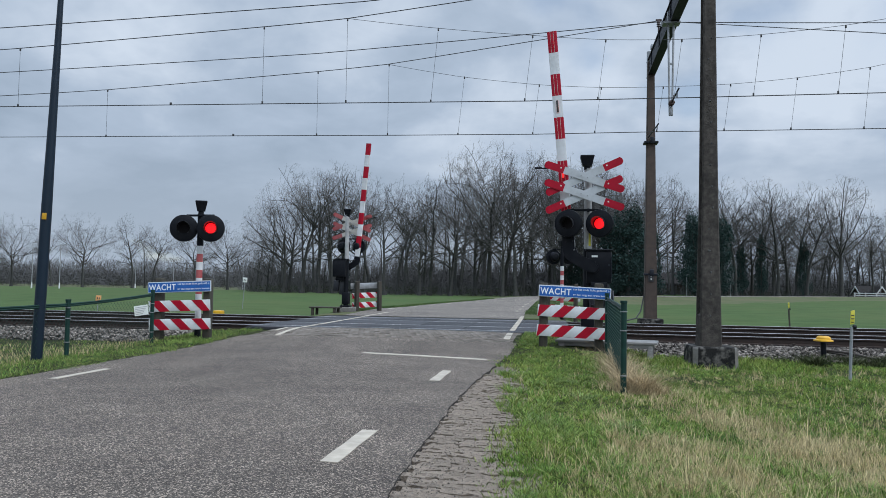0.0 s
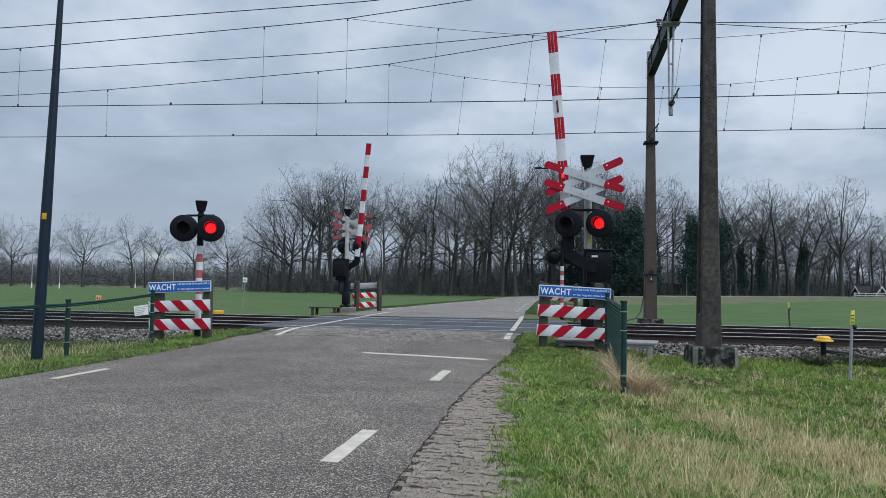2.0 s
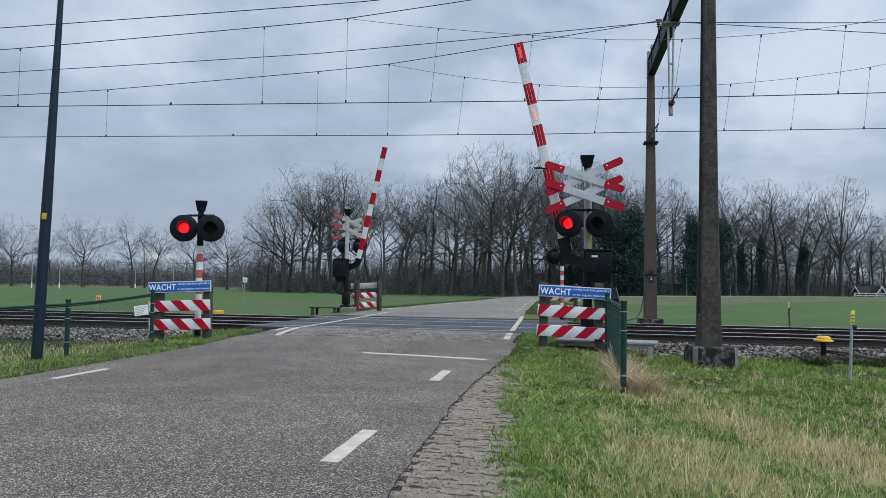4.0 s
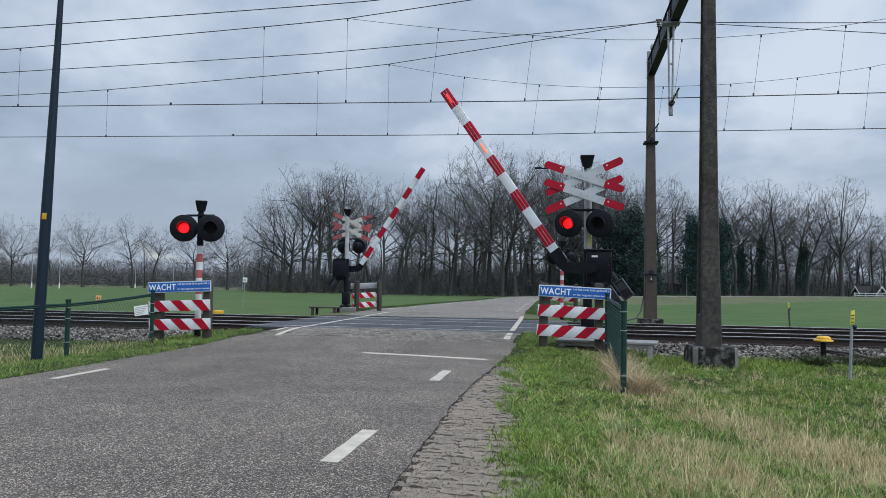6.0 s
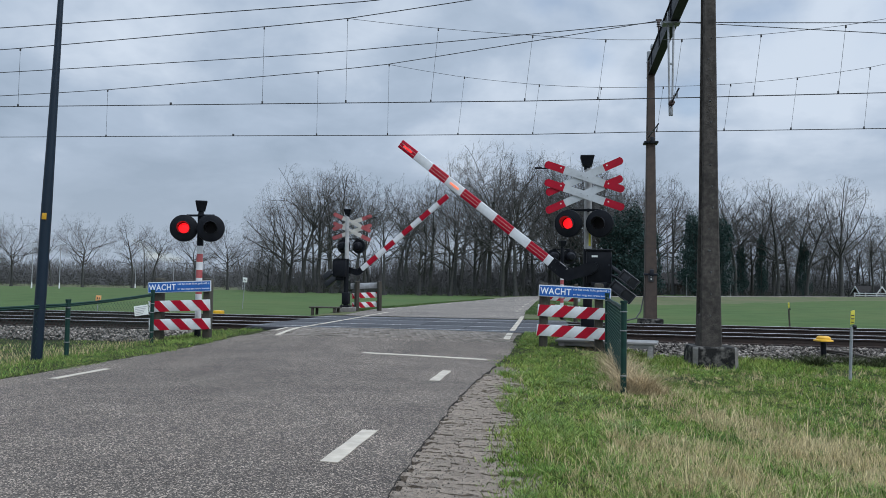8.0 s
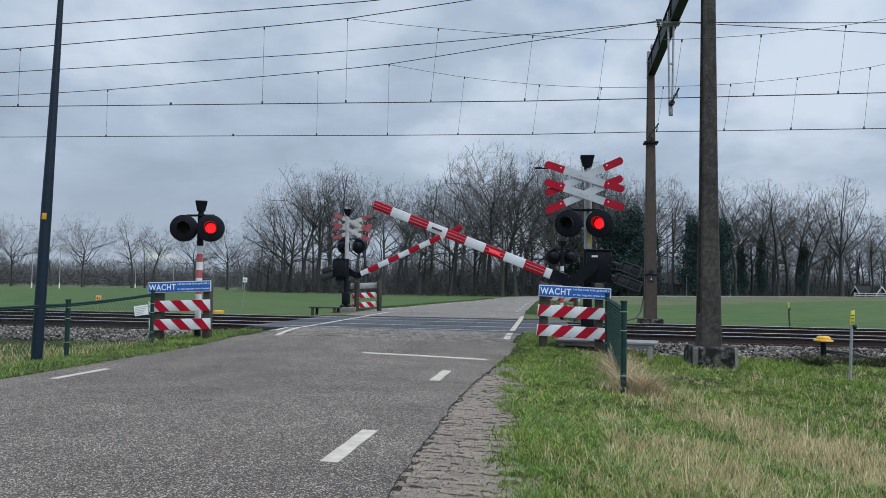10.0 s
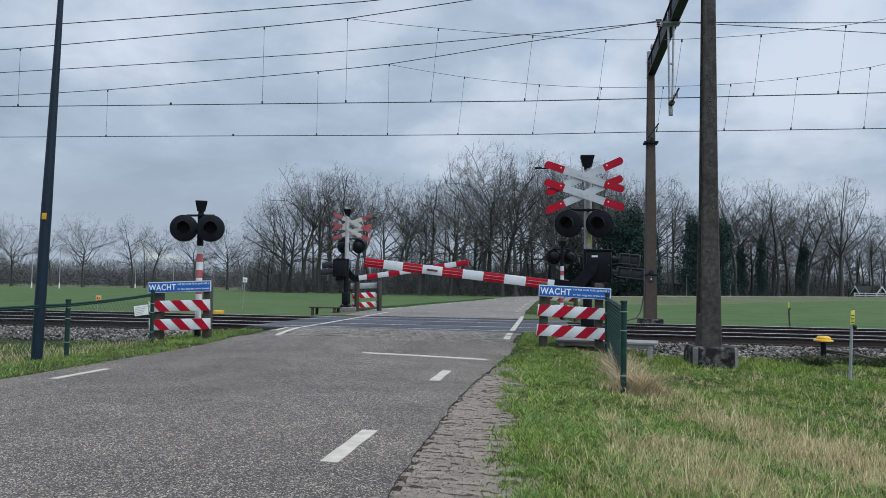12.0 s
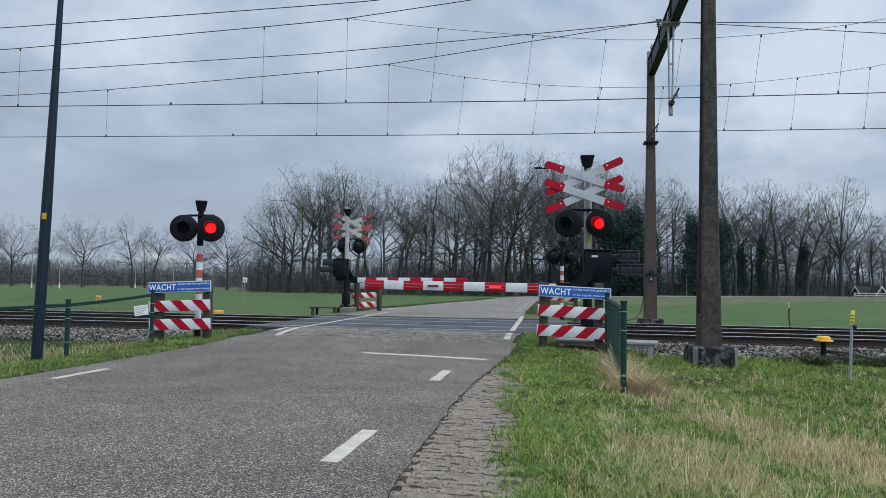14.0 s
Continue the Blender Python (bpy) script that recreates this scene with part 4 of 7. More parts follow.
    for zz, ww, xx in ((0.22, 0.37, 0.63), (-0.025, 0.48, 0.675)):
        bm = bmesh.new()
        add_box(bm, (xx, 0.13, zz), (ww - 0.02, 0.12, 0.18), bev=0.01)
        for dz in (-0.088, 0.088):
            add_box(bm, (xx, 0.1, zz + dz), (ww, 0.17, 0.024), bev=0.006)
        for dx in (-ww / 2 + 0.012, 0.0, ww / 2 - 0.012):
            add_box(bm, (xx + dx, 0.1, zz), (0.024, 0.165, 0.17), bev=0.006)
        add_box(bm, (xx - ww / 2 - 0.08, 0.16, zz), (0.25, 0.03, 0.06), bev=0.008)
        part("counterweight", bm, M_HOOD, boom, "black counterweight block")
    bm = bmesh.new()
    for sgn in (-1, 1):
        add_tube(bm, (0, 0.16, 0), (0.5, 0.16, 0.13 * sgn), 0.025, seg=10)
    part("counterweight_arm", bm, M_BLACK, boom)
    # each lamp glows steadily; an added cover over it stands for the unlit state
    for x, nm, mm in ((tip + 3.5 * width, "lamp_cover", M_LAMP_AMBER), (tip + 6.5 * width, "inner_lamp_cover", M_LAMP_INNER), (tip + 0.5 * width, "tip_lamp_cover", M_LAMP_INNER)):
        bm2 = bmesh.new()
        add_box(bm2, (x, -0.046, d), (0.22, 0.008, 0.034), bev=0.003)
        part("boom_lamp", bm2, mm, boom, "boom lamp")
        if nm:
            bm2 = bmesh.new()
            add_box(bm2, (x, -0.054, d), (0.225, 0.006, 0.038), bev=0.002)
            part(nm, bm2, M_INK if nm == "lamp_cover" else M_RED, boom, "lamp cover")
    return b


def signal_post():
    """Red and white banded post with two flashing lamps and a bell."""
    s = thing("warning_light_post", "black light pair on a red and white banded post", "signal", group="warning light posts")
    bm = bmesh.new()
    add_tube(bm, (0, 0, -0.15), (0, 0, 0.42), 0.062, seg=18)
    add_box(bm, (0, 0, 0.0), (0.26, 0.26, 0.05), bev=0.01)
    part("post_foot", bm, M_BLACK, s)
    z = 0.42
    for k in range(9):
        bm = bmesh.new()
        add_tube(bm, (0, 0, z), (0, 0, z + 0.152), 0.058, seg=18)
        part("band", bm, M_RED_FADED if k % 2 else M_WHITE, s, "faded red band" if k % 2 else "white band")
        z += 0.152
    bm = bmesh.new()
    add_tube(bm, (0, 0, z), (0, 0, 2.4), 0.06, seg=18)
    add_box(bm, (0.03, -0.08, 2.36), (0.56, 0.03, 0.04), bev=0.006)
    for x in (-0.235, 0.3):
        add_box(bm, (x, -0.1, 2.33), (0.04, 0.08, 0.06), bev=0.006)
    add_box(bm, (0.03, -0.1, 2.1), (0.4, 0.03, 0.04), bev=0.006)
    part("post_head", bm, M_BLACK, s)
    bell(s, pose(0, 0, 2.38, 0, 0, 26) @ Matrix.Diagonal((0.85, 0.85, 1, 1)))
    for x in (-0.235, 0.3):
        lamp_head(s, pose(x, -0.2, 2.11, 0, 0, 23))
    return s


def put_text(words, parent, x, z, y, width, height, bold=0.0, spacing=1.0):
    """Raised letters, each one a part of its own, fitted into a field of the given width and height."""
    curve = bpy.data.curves.new("lettering", "FONT")
    curve.body, curve.size, curve.extrude, curve.offset, curve.space_character, curve.resolution_u = words, 1.0, 0.0008, bold, spacing, 3
    ob = bpy.data.objects.new("lettering", curve)
    me = bpy.data.meshes.new_from_object(ob)
    bpy.data.objects.remove(ob)
    co = np.array([v.co[:] for v in me.vertices])
    lo, hi = co.min(0), co.max(0)
    co = (co - lo) / np.maximum(hi - lo, 1e-6)
    out = np.stack([x + co[:, 0] * width, y - co[:, 2] * 0.002, z + co[:, 1] * height], axis=1)
    root = list(range(len(co)))

    def top(k):
        while root[k] != k:
            root[k] = root[root[k]]
            k = root[k]
        return k

    polys = [tuple(p.vertices) for p in me.polygons]
    for p in polys:
        for k in p[1:]:
            root[top(k)] = top(p[0])
    spans = {}
    for k in range(len(co)):
        a = spans.setdefault(top(k), [9e9, -9e9])
        a[0], a[1] = min(a[0], out[k, 0]), max(a[1], out[k, 0])
    letters = []
    for r, (a, b) in sorted(spans.items(), key=lambda q: q[1][0]):
        if letters and a < letters[-1][1] - 0.4 * min(b - a, letters[-1][1] - letters[-1][0]):
            letters[-1][1] = max(letters[-1][1], b)
            letters[-1][2].add(r)
        else:
            letters.append([a, b, {r}])
    for _, _, roots in letters:
        used = [k for k in range(len(co)) if top(k) in roots]
        at = {k: i for i, k in enumerate(used)}
        glyph = bpy.data.meshes.new("letter")
        glyph.from_pydata([tuple(out[k]) for k in used], [], [tuple(at[k] for k in p) for p in polys if p[0] in at])
        glyph.materials.append(M_LETTER)
        one = new("letter", glyph)
        one.parent = parent
    bpy.data.meshes.remove(me)


def wacht_sign(lean, front=True):
    """Two wooden posts with a blue warning sign and two striped boards; lean: degrees the boards drop to the right."""
    s = thing("warning_board", "blue warning sign over two red-white striped boards on wooden posts", "sign", group="warning boards")
    for x in (-0.47, 0.48):
        bm = bmesh.new()
        add_box(bm, (x, 0.09, 0.43), (0.145, 0.15, 1.52), bev=0.028)
        bmesh.ops.subdivide_edges(bm, edges=bm.edges, cuts=1)
        for v in bm.verts:
            v.co += noise.noise_vector(v.co * 3.1) * 0.01
        part("post", bm, M_WOOD, s, "dark weathered wooden post")
    turn = Matrix.Rotation(radians(lean), 4, "Y")
    bm = bmesh.new()
    add_box(bm, (0, 0, 0), (1.24, 0.03, 0.205), bev=0.012)
    sign = part("sign_plate", bm, M_GREY, s, "blue sign plate", turn @ pose(0.02, -0.03, 1.03))
    bm = bmesh.new()
    add_box(bm, (0, -0.0165, 0), (1.225, 0.004, 0.19))
    part("sign_edge", bm, M_LETTER, sign, "white border")
    bm = bmesh.new()
    add_box(bm, (0, -0.019, 0), (1.205, 0.005, 0.172))
    part("sign_face", bm, M_BLUE, sign, "blue sign face")
    put_text("WACHT", sign, -0.59, -0.056, -0.0225, 0.53, 0.114, 0.022, 1.12)
    put_text("tot het rode licht gedoofd is", sign, -0.025, 0.024, -0.0225, 0.615, 0.046, 0.012, 1.05)
    put_text("er kan nog een trein komen", sign, -0.025, -0.066, -0.0225, 0.615, 0.046, 0.012, 1.05)
    for z in (0.685, 0.345):
        bm = bmesh.new()
        add_box(bm, (0, 0, 0), (1.2, 0.026, 0.2), bev=0.006)
        board = part("striped_board", bm, M_WHITE, s, "white board with red diagonal stripes", turn @ pose(0, -0.01, z))
        slant = -0.2 if lean > 0 else 0.2
        x = -1.18 if lean > 0 else -1.2
        while x < 0.9:
            pts = [(x, -0.1), (x + 0.2, -0.1), (x + 0.2 - slant, 0.1), (x - slant, 0.1)]
            cut = []
            for px, pz in pts:
                cut.append((min(max(px, -0.598), 0.598), pz))
            if cut[1][0] - cut[0][0] > 0.01 or cut[2][0] - cut[3][0] > 0.01:
                clean = [p for k, p in enumerate(cut) if (abs(p[0] - cut[k - 1][0]) + abs(p[1] - cut[k - 1][1])) > 1e-4]
                for y0 in (-0.0165, 0.0135):
                    bm = bmesh.new()
                    add_prism(bm, clean, 0.003, pose(0, y0, 0))
                    part("stripe", bm, M_RED, board, "red stripe")
            x += 0.41
    return s


def platform(w, d, h, mat=None, beam=True):
    p = thing("service_platform", "low grey plank platform on short legs", "platform", group="service platforms")
    n = 4
    for k in range(n):
        bm = bmesh.new()
        add_box(bm, (0, -d / 2 + (k + 0.5) * d / n, h - 0.02), (w, d / n - 0.008, 0.04), bev=0.006)
        part("plank", bm, mat or M_PLANK, p)
    for x in (-w / 2 + 0.12, w / 2 - 0.12):
        for y in (-d / 2 + 0.06, d / 2 - 0.06):
            bm = bmesh.new()
            add_box(bm, (x, y, h / 2 - 0.12), (0.09, 0.07, h + 0.16), bev=0.008)
            part("leg", bm, mat or M_PLANK, p)
    if beam:
        bm = bmesh.new()
        add_box(bm, (0, -d / 2 + 0.05, h - 0.075), (w - 0.1, 0.04, 0.07), bev=0.006)
        part("rail_beam", bm, mat or M_PLANK, p)
    return p


def chain_fence(a, b, height, posts, label, gauge=0.0016, rise=0.0):
    """Green posts, a thick top wire and diagonal mesh from a to b."""
    f = thing("chain_link_fence", label, "fence", group="green fences")
    a, b = Vector((*a, float(ground_z(*a)))), Vector((*b, float(ground_z(*b))))
    way = b - a
    for u in posts:
        q = a + way * u
        tall = height + rise * max(0.0, (u - 0.72) / 0.28)
        bm = bmesh.new()
        add_tube(bm, q + Vector((0, 0, -0.2)), q + Vector((0, 0, tall + 0.04)), 0.034, seg=12)
        add_tube(bm, q + Vector((0, 0, tall + 0.04)), q + Vector((0, 0, tall + 0.07)), 0.04, seg=12)
        for z in (0.2, height * 0.72, height - 0.06):
            add_tube(bm, q + Vector((0, 0, z)), q + Vector((0, 0, z + 0.012)), 0.039, seg=12, mi=1)
        part("post", bm, [M_GREEN, M_GREY], f, "dark green fence post")
    n = max(2, int(way.length / 0.4))
    for dz in (height, height - 0.025):
        line = [a + way * (k / n) + Vector((0, 0, dz + rise * max(0.0, (k / n - 0.72) / 0.28) - 0.015 * abs(math.sin(9 * k / n)))) for k in range(n + 1)]
        bm = bmesh.new()
        rings = [[bm.verts.new(p + Vector((0.015 * math.cos(j * math.pi / 3), 0, 0.015 * math.sin(j * math.pi / 3)))) for j in range(6)] for p in line]
        for p, q in zip(rings, rings[1:]):
            for j in range(6):
                bm.faces.new((p[j], p[(j + 1) % 6], q[(j + 1) % 6], q[j]))
        bm.faces.new(rings[0])
        bm.faces.new(rings[-1])
        part("tension_wire", bm, M_GREEN, f)
    p0, p1 = [], []
    cell, length = 0.09, way.length
    unit = way / length
    for k in range(int((length + height) / cell)):
        s = k * cell
        for sign in (1, -1):
            s0, s1 = (s - height, s) if sign > 0 else (s, s - height)
            z0, z1 = 0.03, height
            e0, e1 = s0, s1
            t0 = 0.0
            t1 = 1.0
            if e0 != e1:
                ts = sorted(((0 - e0) / (e1 - e0), (length - e0) / (e1 - e0)))
                t0, t1 = max(t0, ts[0]), min(t1, ts[1])
            if t1 - t0 > 0.02:
                p0.append(a + unit * (e0 + (e1 - e0) * t0) + Vector((0, 0, z0 + (z1 - z0) * t0)))
                p1.append(a + unit * (e0 + (e1 - e0) * t1) + Vector((0, 0, z0 + (z1 - z0) * t1)))
    v, q = tubes(p0, p1, [gauge] * len(p0), [gauge] * len(p0), 4)
    ob = new("wire_mesh", fast_mesh("wire_mesh", v, q, M_GREEN))
    ob.parent = f
    return f


def lamp_post():
    p = thing("street_lamp", "blue-black tapered steel lamp post leaning slightly", "lamp post", pose(-7.1, 9.5, -0.1, 0, 1.7, 0))
    bm = bmesh.new()
    add_tube(bm, (0, 0, -0.3), (0, 0, 2.1), 0.074, 0.071, seg=20)
    add_tube(bm, (0, 0, 2.1), (0, 0, 5.3), 0.071, 0.036, seg=20)
    add_tube(bm, (0, 0, 5.3), (0, 0, 8.0), 0.037, 0.03, seg=20)
    part("post", bm, M_POST_BLUE, p)
    bm = bmesh.new()
    add_tube(bm, (0, 0, 8.0), (0.0, 0, 8.12), 0.055, 0.05, seg=16)
    add_box(bm, (0.28, 0, 8.12), (0.75, 0.24, 0.1), bev=0.04)
    part("lantern", bm, M_POST_BLUE, p)
    bm = bmesh.new()
    add_box(bm, (0.022, -0.07, 2.06), (0.065, 0.012, 0.09), bev=0.003)
    part("number_plate", bm, M_YELLOW, p, "small yellow plate")


def mast_concrete():
    m = thing("catenary_mast", "weathered brown-grey concrete catenary mast on a stained block", "mast", pose(2.525, 13.14, -0.25, 0, 0, 4), group="catenary masts")
    bm = bmesh.new()
    a, c = 0.36, 0.07
    corner = [(-a + c, -a), (a - c, -a), (a, -a + c), (a, a - c), (a - c, a), (-a + c, a), (-a, a - c), (-a, -a + c)]
    rings = []
    for z, s in ((-0.15, 1.03), (0.0, 1.02), (0.15, 1.01), (0.28, 1.0), (0.375, 1.0), (0.4, 0.97)):
        rings.append([bm.verts.new((x * s + 0.03, y * s, z)) for x, y in corner])
    for p, q in zip(rings, rings[1:]):
        for k in range(8):
            f = bm.faces.new((p[k], p[(k + 1) % 8], q[(k + 1) % 8], q[k]))
            f.material_index = k % 2
    bm.faces.new(rings[-1])
    for v in bm.verts:
        v.co += noise.noise_vector(v.co * 4.0) * 0.012
    part("foundation", bm, [M_CONCRETE_OLD, M_FOUNDATION], m, "dark stained concrete foundation block with pale worn corners", angle=20)
    bm = bmesh.new()
    top = 8.4
    half = lambda z: float(np.interp(z, [0.36, 2.87, 6.2, top], [0.178, 0.131, 0.103, 0.092]))
    rows = []
    for z, notch in ((0.36, 0.0), (0.9, 0.0), (0.98, 0.1), (2.87, 0.08), (6.2, 0.06), (top, 0.05)):
        r, c = half(z), 0.022
        ring = [(-r + c, -r), (r - c, -r), (r, -r + c), (r, r - c), (r - c, r), (-r + c, r), (-r, r - c), (-r, r * 0.62), (-r + notch, r * 0.55), (-r + notch, -r * 0.62), (-r, -r * 0.7), (-r, -r + c)]
        rows.append([bm.verts.new((x, y, z)) for x, y in ring])
    n = len(rows[0])
    for p, q in zip(rows, rows[1:]):
        for k in range(n):
            bm.faces.new((p[k], p[(k + 1) % n], q[(k + 1) % n], q[k]))
    bm.faces.new(rows[0])
    bm.faces.new(rows[-1])
    part("shaft", bm, M_CONCRETE, m)
    rng = random.Random(3)
    for k in range(16):
        z = 0.9 + k * 0.36
        r = half(z)
        bm = bmesh.new()
        add_tube(bm, (rng.uniform(-0.05, 0.05), -r - 0.001, z), (rng.uniform(-0.05, 0.05), -r + 0.03, z), 0.018, seg=10)
        part("bolt_hole", bm, M_INK, m, "dark bolt hole")


def mast_steel():
    m = thing("catenary_mast", "brown painted steel catenary mast with cable clamps", "mast", pose(2.82, 23.5, -0.1), group="catenary masts")
    bm = bmesh.new()
    add_box(bm, (0, 0, 0.12), (0.7, 0.7, 0.3), bev=0.03)
    part("foundation", bm, M_CONCRETE_OLD, m)
    bm = bmesh.new()
    vs = [bm.verts.new((sx * r, sy * r, z)) for r, z in ((0.185, 0.25), (0.1, 8.15)) for sx, sy in ((-1, -1), (1, -1), (1, 1), (-1, 1))]
    for k in range(4):
        bm.faces.new((vs[k], vs[(k + 1) % 4], vs[4 + (k + 1) % 4], vs[4 + k]))
    bm.faces.new(vs[:4])
    bm.faces.new(vs[4:])
    bmesh.ops.bevel(bm, geom=list(bm.edges), offset=0.02, segments=2, affect="EDGES")
    part("shaft", bm, M_BROWN_STEEL, m)
    for z, w in ((5.62, 0.42), (1.6, 0.4)):
        bm = bmesh.new()
        add_box(bm, (0, 0, z), (w, w, 0.06), bev=0.01)
        add_box(bm, (0.02, -0.22, z + 0.05), (0.12, 0.08, 0.2), bev=0.02)
        part("clamp", bm, M_DARK_STEEL, m, "dark steel clamp")
    bm = bmesh.new()
    add_box(bm, (0, -0.19, 1.5), (0.16, 0.02, 0.24), bev=0.004)
    plate = part("mast_plate", bm, M_INK, m, "small dark plate with pale marks")
    for z in (1.46, 1.54):
        bm = bmesh.new()
        add_box(bm, (0, -0.205, z), (0.03, 0.006, 0.045))
        part("mark", bm, M_LABEL_WHITE, plate)
    bm = bmesh.new()
    pts = [(-0.2, -0.1, 0.95), (-0.3, -0.2, 0.5), (-0.45, -0.35, 0.28), (-0.8, -0.5, 0.2)]
    for p, q in zip(pts, pts[1:]):
        add_tube(bm, p, q, 0.02, seg=8)
    part("cable", bm, M_INK, m)


def portal():
    b = thing("portal_beam", "dark steel portal beam spanning both tracks between the masts", "beam", pose(2.74, 0, 0))
    bm = bmesh.new()
    skew = Matrix(((1, 0.006, 0, -0.04), (0, 1, 0, 0), (0, 0, 1, 0), (0, 0, 0, 1)))
    add_box(bm, (0, 18.4, 7.88), (0.15, 11.0, 0.46), bev=0.02, m=skew)
    add_box(bm, (0, 18.4, 8.13), (0.22, 11.0, 0.03), m=skew)
    add_box(bm, (0, 18.4, 7.64), (0.22, 11.0, 0.03), m=skew)
    add_box(bm, (-0.12, 13.14, 7.89), (0.34, 0.26, 0.44), bev=0.01)
    part("girder", bm, M_DARK_STEEL, b)
    for y in (14.4, 16.6, 18.8, 21.0, 22.8):
        bm = bmesh.new()
        add_box(bm, (0.0, y, 7.88), (0.21, 0.03, 0.46), m=skew)
        part("stiffener", bm, M_DARK_STEEL, b)
    bm = bmesh.new()
    add_tube(bm, (0.06, 23.66, 7.6), (0.06, 23.66, 8.4), 0.085, seg=14)
    part("end_cap", bm, M_GREY, b)
    for y, zc in ((17.5, 5.42), (20.95, 5.35)):
        # drop post with its registration arm and insulators
        yp = y + 1.35 if y < 19 else y + 1.6
        if y < 19:
            for side in (-1, 1):
                bm = bmesh.new()
                add_tube(bm, (side * 0.07, yp, 7.9), (side * 0.03, yp, 5.35), 0.026, 0.024, seg=8)
                part("drop_post", bm, M_GREY, b, "pale steel drop post")
            bm = bmesh.new()
            add_box(bm, (0, yp, 5.42), (0.1, 0.06, 0.22), bev=0.01)
            add_box(bm, (0, yp, 6.6), (0.12, 0.03, 0.05))
            part("spacer", bm, M_GREY, b)
            bm = bmesh.new()
            add_box(bm, (0, yp, 7.6), (0.42, 0.3, 0.04))
            part("clamp", bm, M_GREY, b)
        bm = bmesh.new()
        add_box(bm, (0.02, yp, 8.2), (0.12, 0.16, 0.13), bev=0.01)
        part("clamp", bm, M_GREY, b)
        zi = zc + (0.18 if y < 19 else 0.33)
        if y < 19:
            bm = bmesh.new()
            for k in range(4):
                add_tube(bm, (0, yp - 0.05 - 0.05 * k, zi), (0, yp - 0.07 - 0.05 * k, zi), 0.07, 0.05, seg=14)
            part("insulator", bm, M_INSULATOR, b, "dark ribbed insulator")
        bm = bmesh.new()
        add_tube(bm, (0, yp if y < 19 else 23.35, zi), (-0.02, y, zc + 0.22), 0.02, seg=8)
        add_tube(bm, (-0.02, y + 0.25, zc + 0.22), (-0.06, y, zc + 0.02), 0.014, seg=8)
        part("registration_arm", bm, M_DARK_STEEL, b)
        bm = bmesh.new()
        for k in range(3):
            add_tube(bm, (-0.02, y, 8.26 + 0.06 * k), (-0.02, y, 8.29 + 0.06 * k), 0.06, 0.045, seg=12)
        add_tube(bm, (-0.02, y, 8.12), (-0.02, y, 8.44), 0.025, seg=8)
        add_box(bm, (-0.02, y, 8.44), (0.16, 0.05, 0.04))
        part("insulator", bm, M_INSULATOR, b)


def wire(points, r, parent, name="wire", sag=0.0, n=10):
    p = [Vector(q) for q in points]
    p0, p1 = [], []
    for a, b in zip(p, p[1:]):
        for k in range(n):
            u0, u1 = k / n, (k + 1) / n
            p0.append(a.lerp(b, u0) - Vector((0, 0, sag * 4 * u0 * (1 - u0))))
            p1.append(a.lerp(b, u1) - Vector((0, 0, sag * 4 * u1 * (1 - u1))))
    v, q = tubes(p0, p1, [r] * len(p0), [r] * len(p0), 6)
    ob = new(name, fast_mesh(name, v, q, M_WIRE, smooth=True))
    ob.parent = parent
    return ob


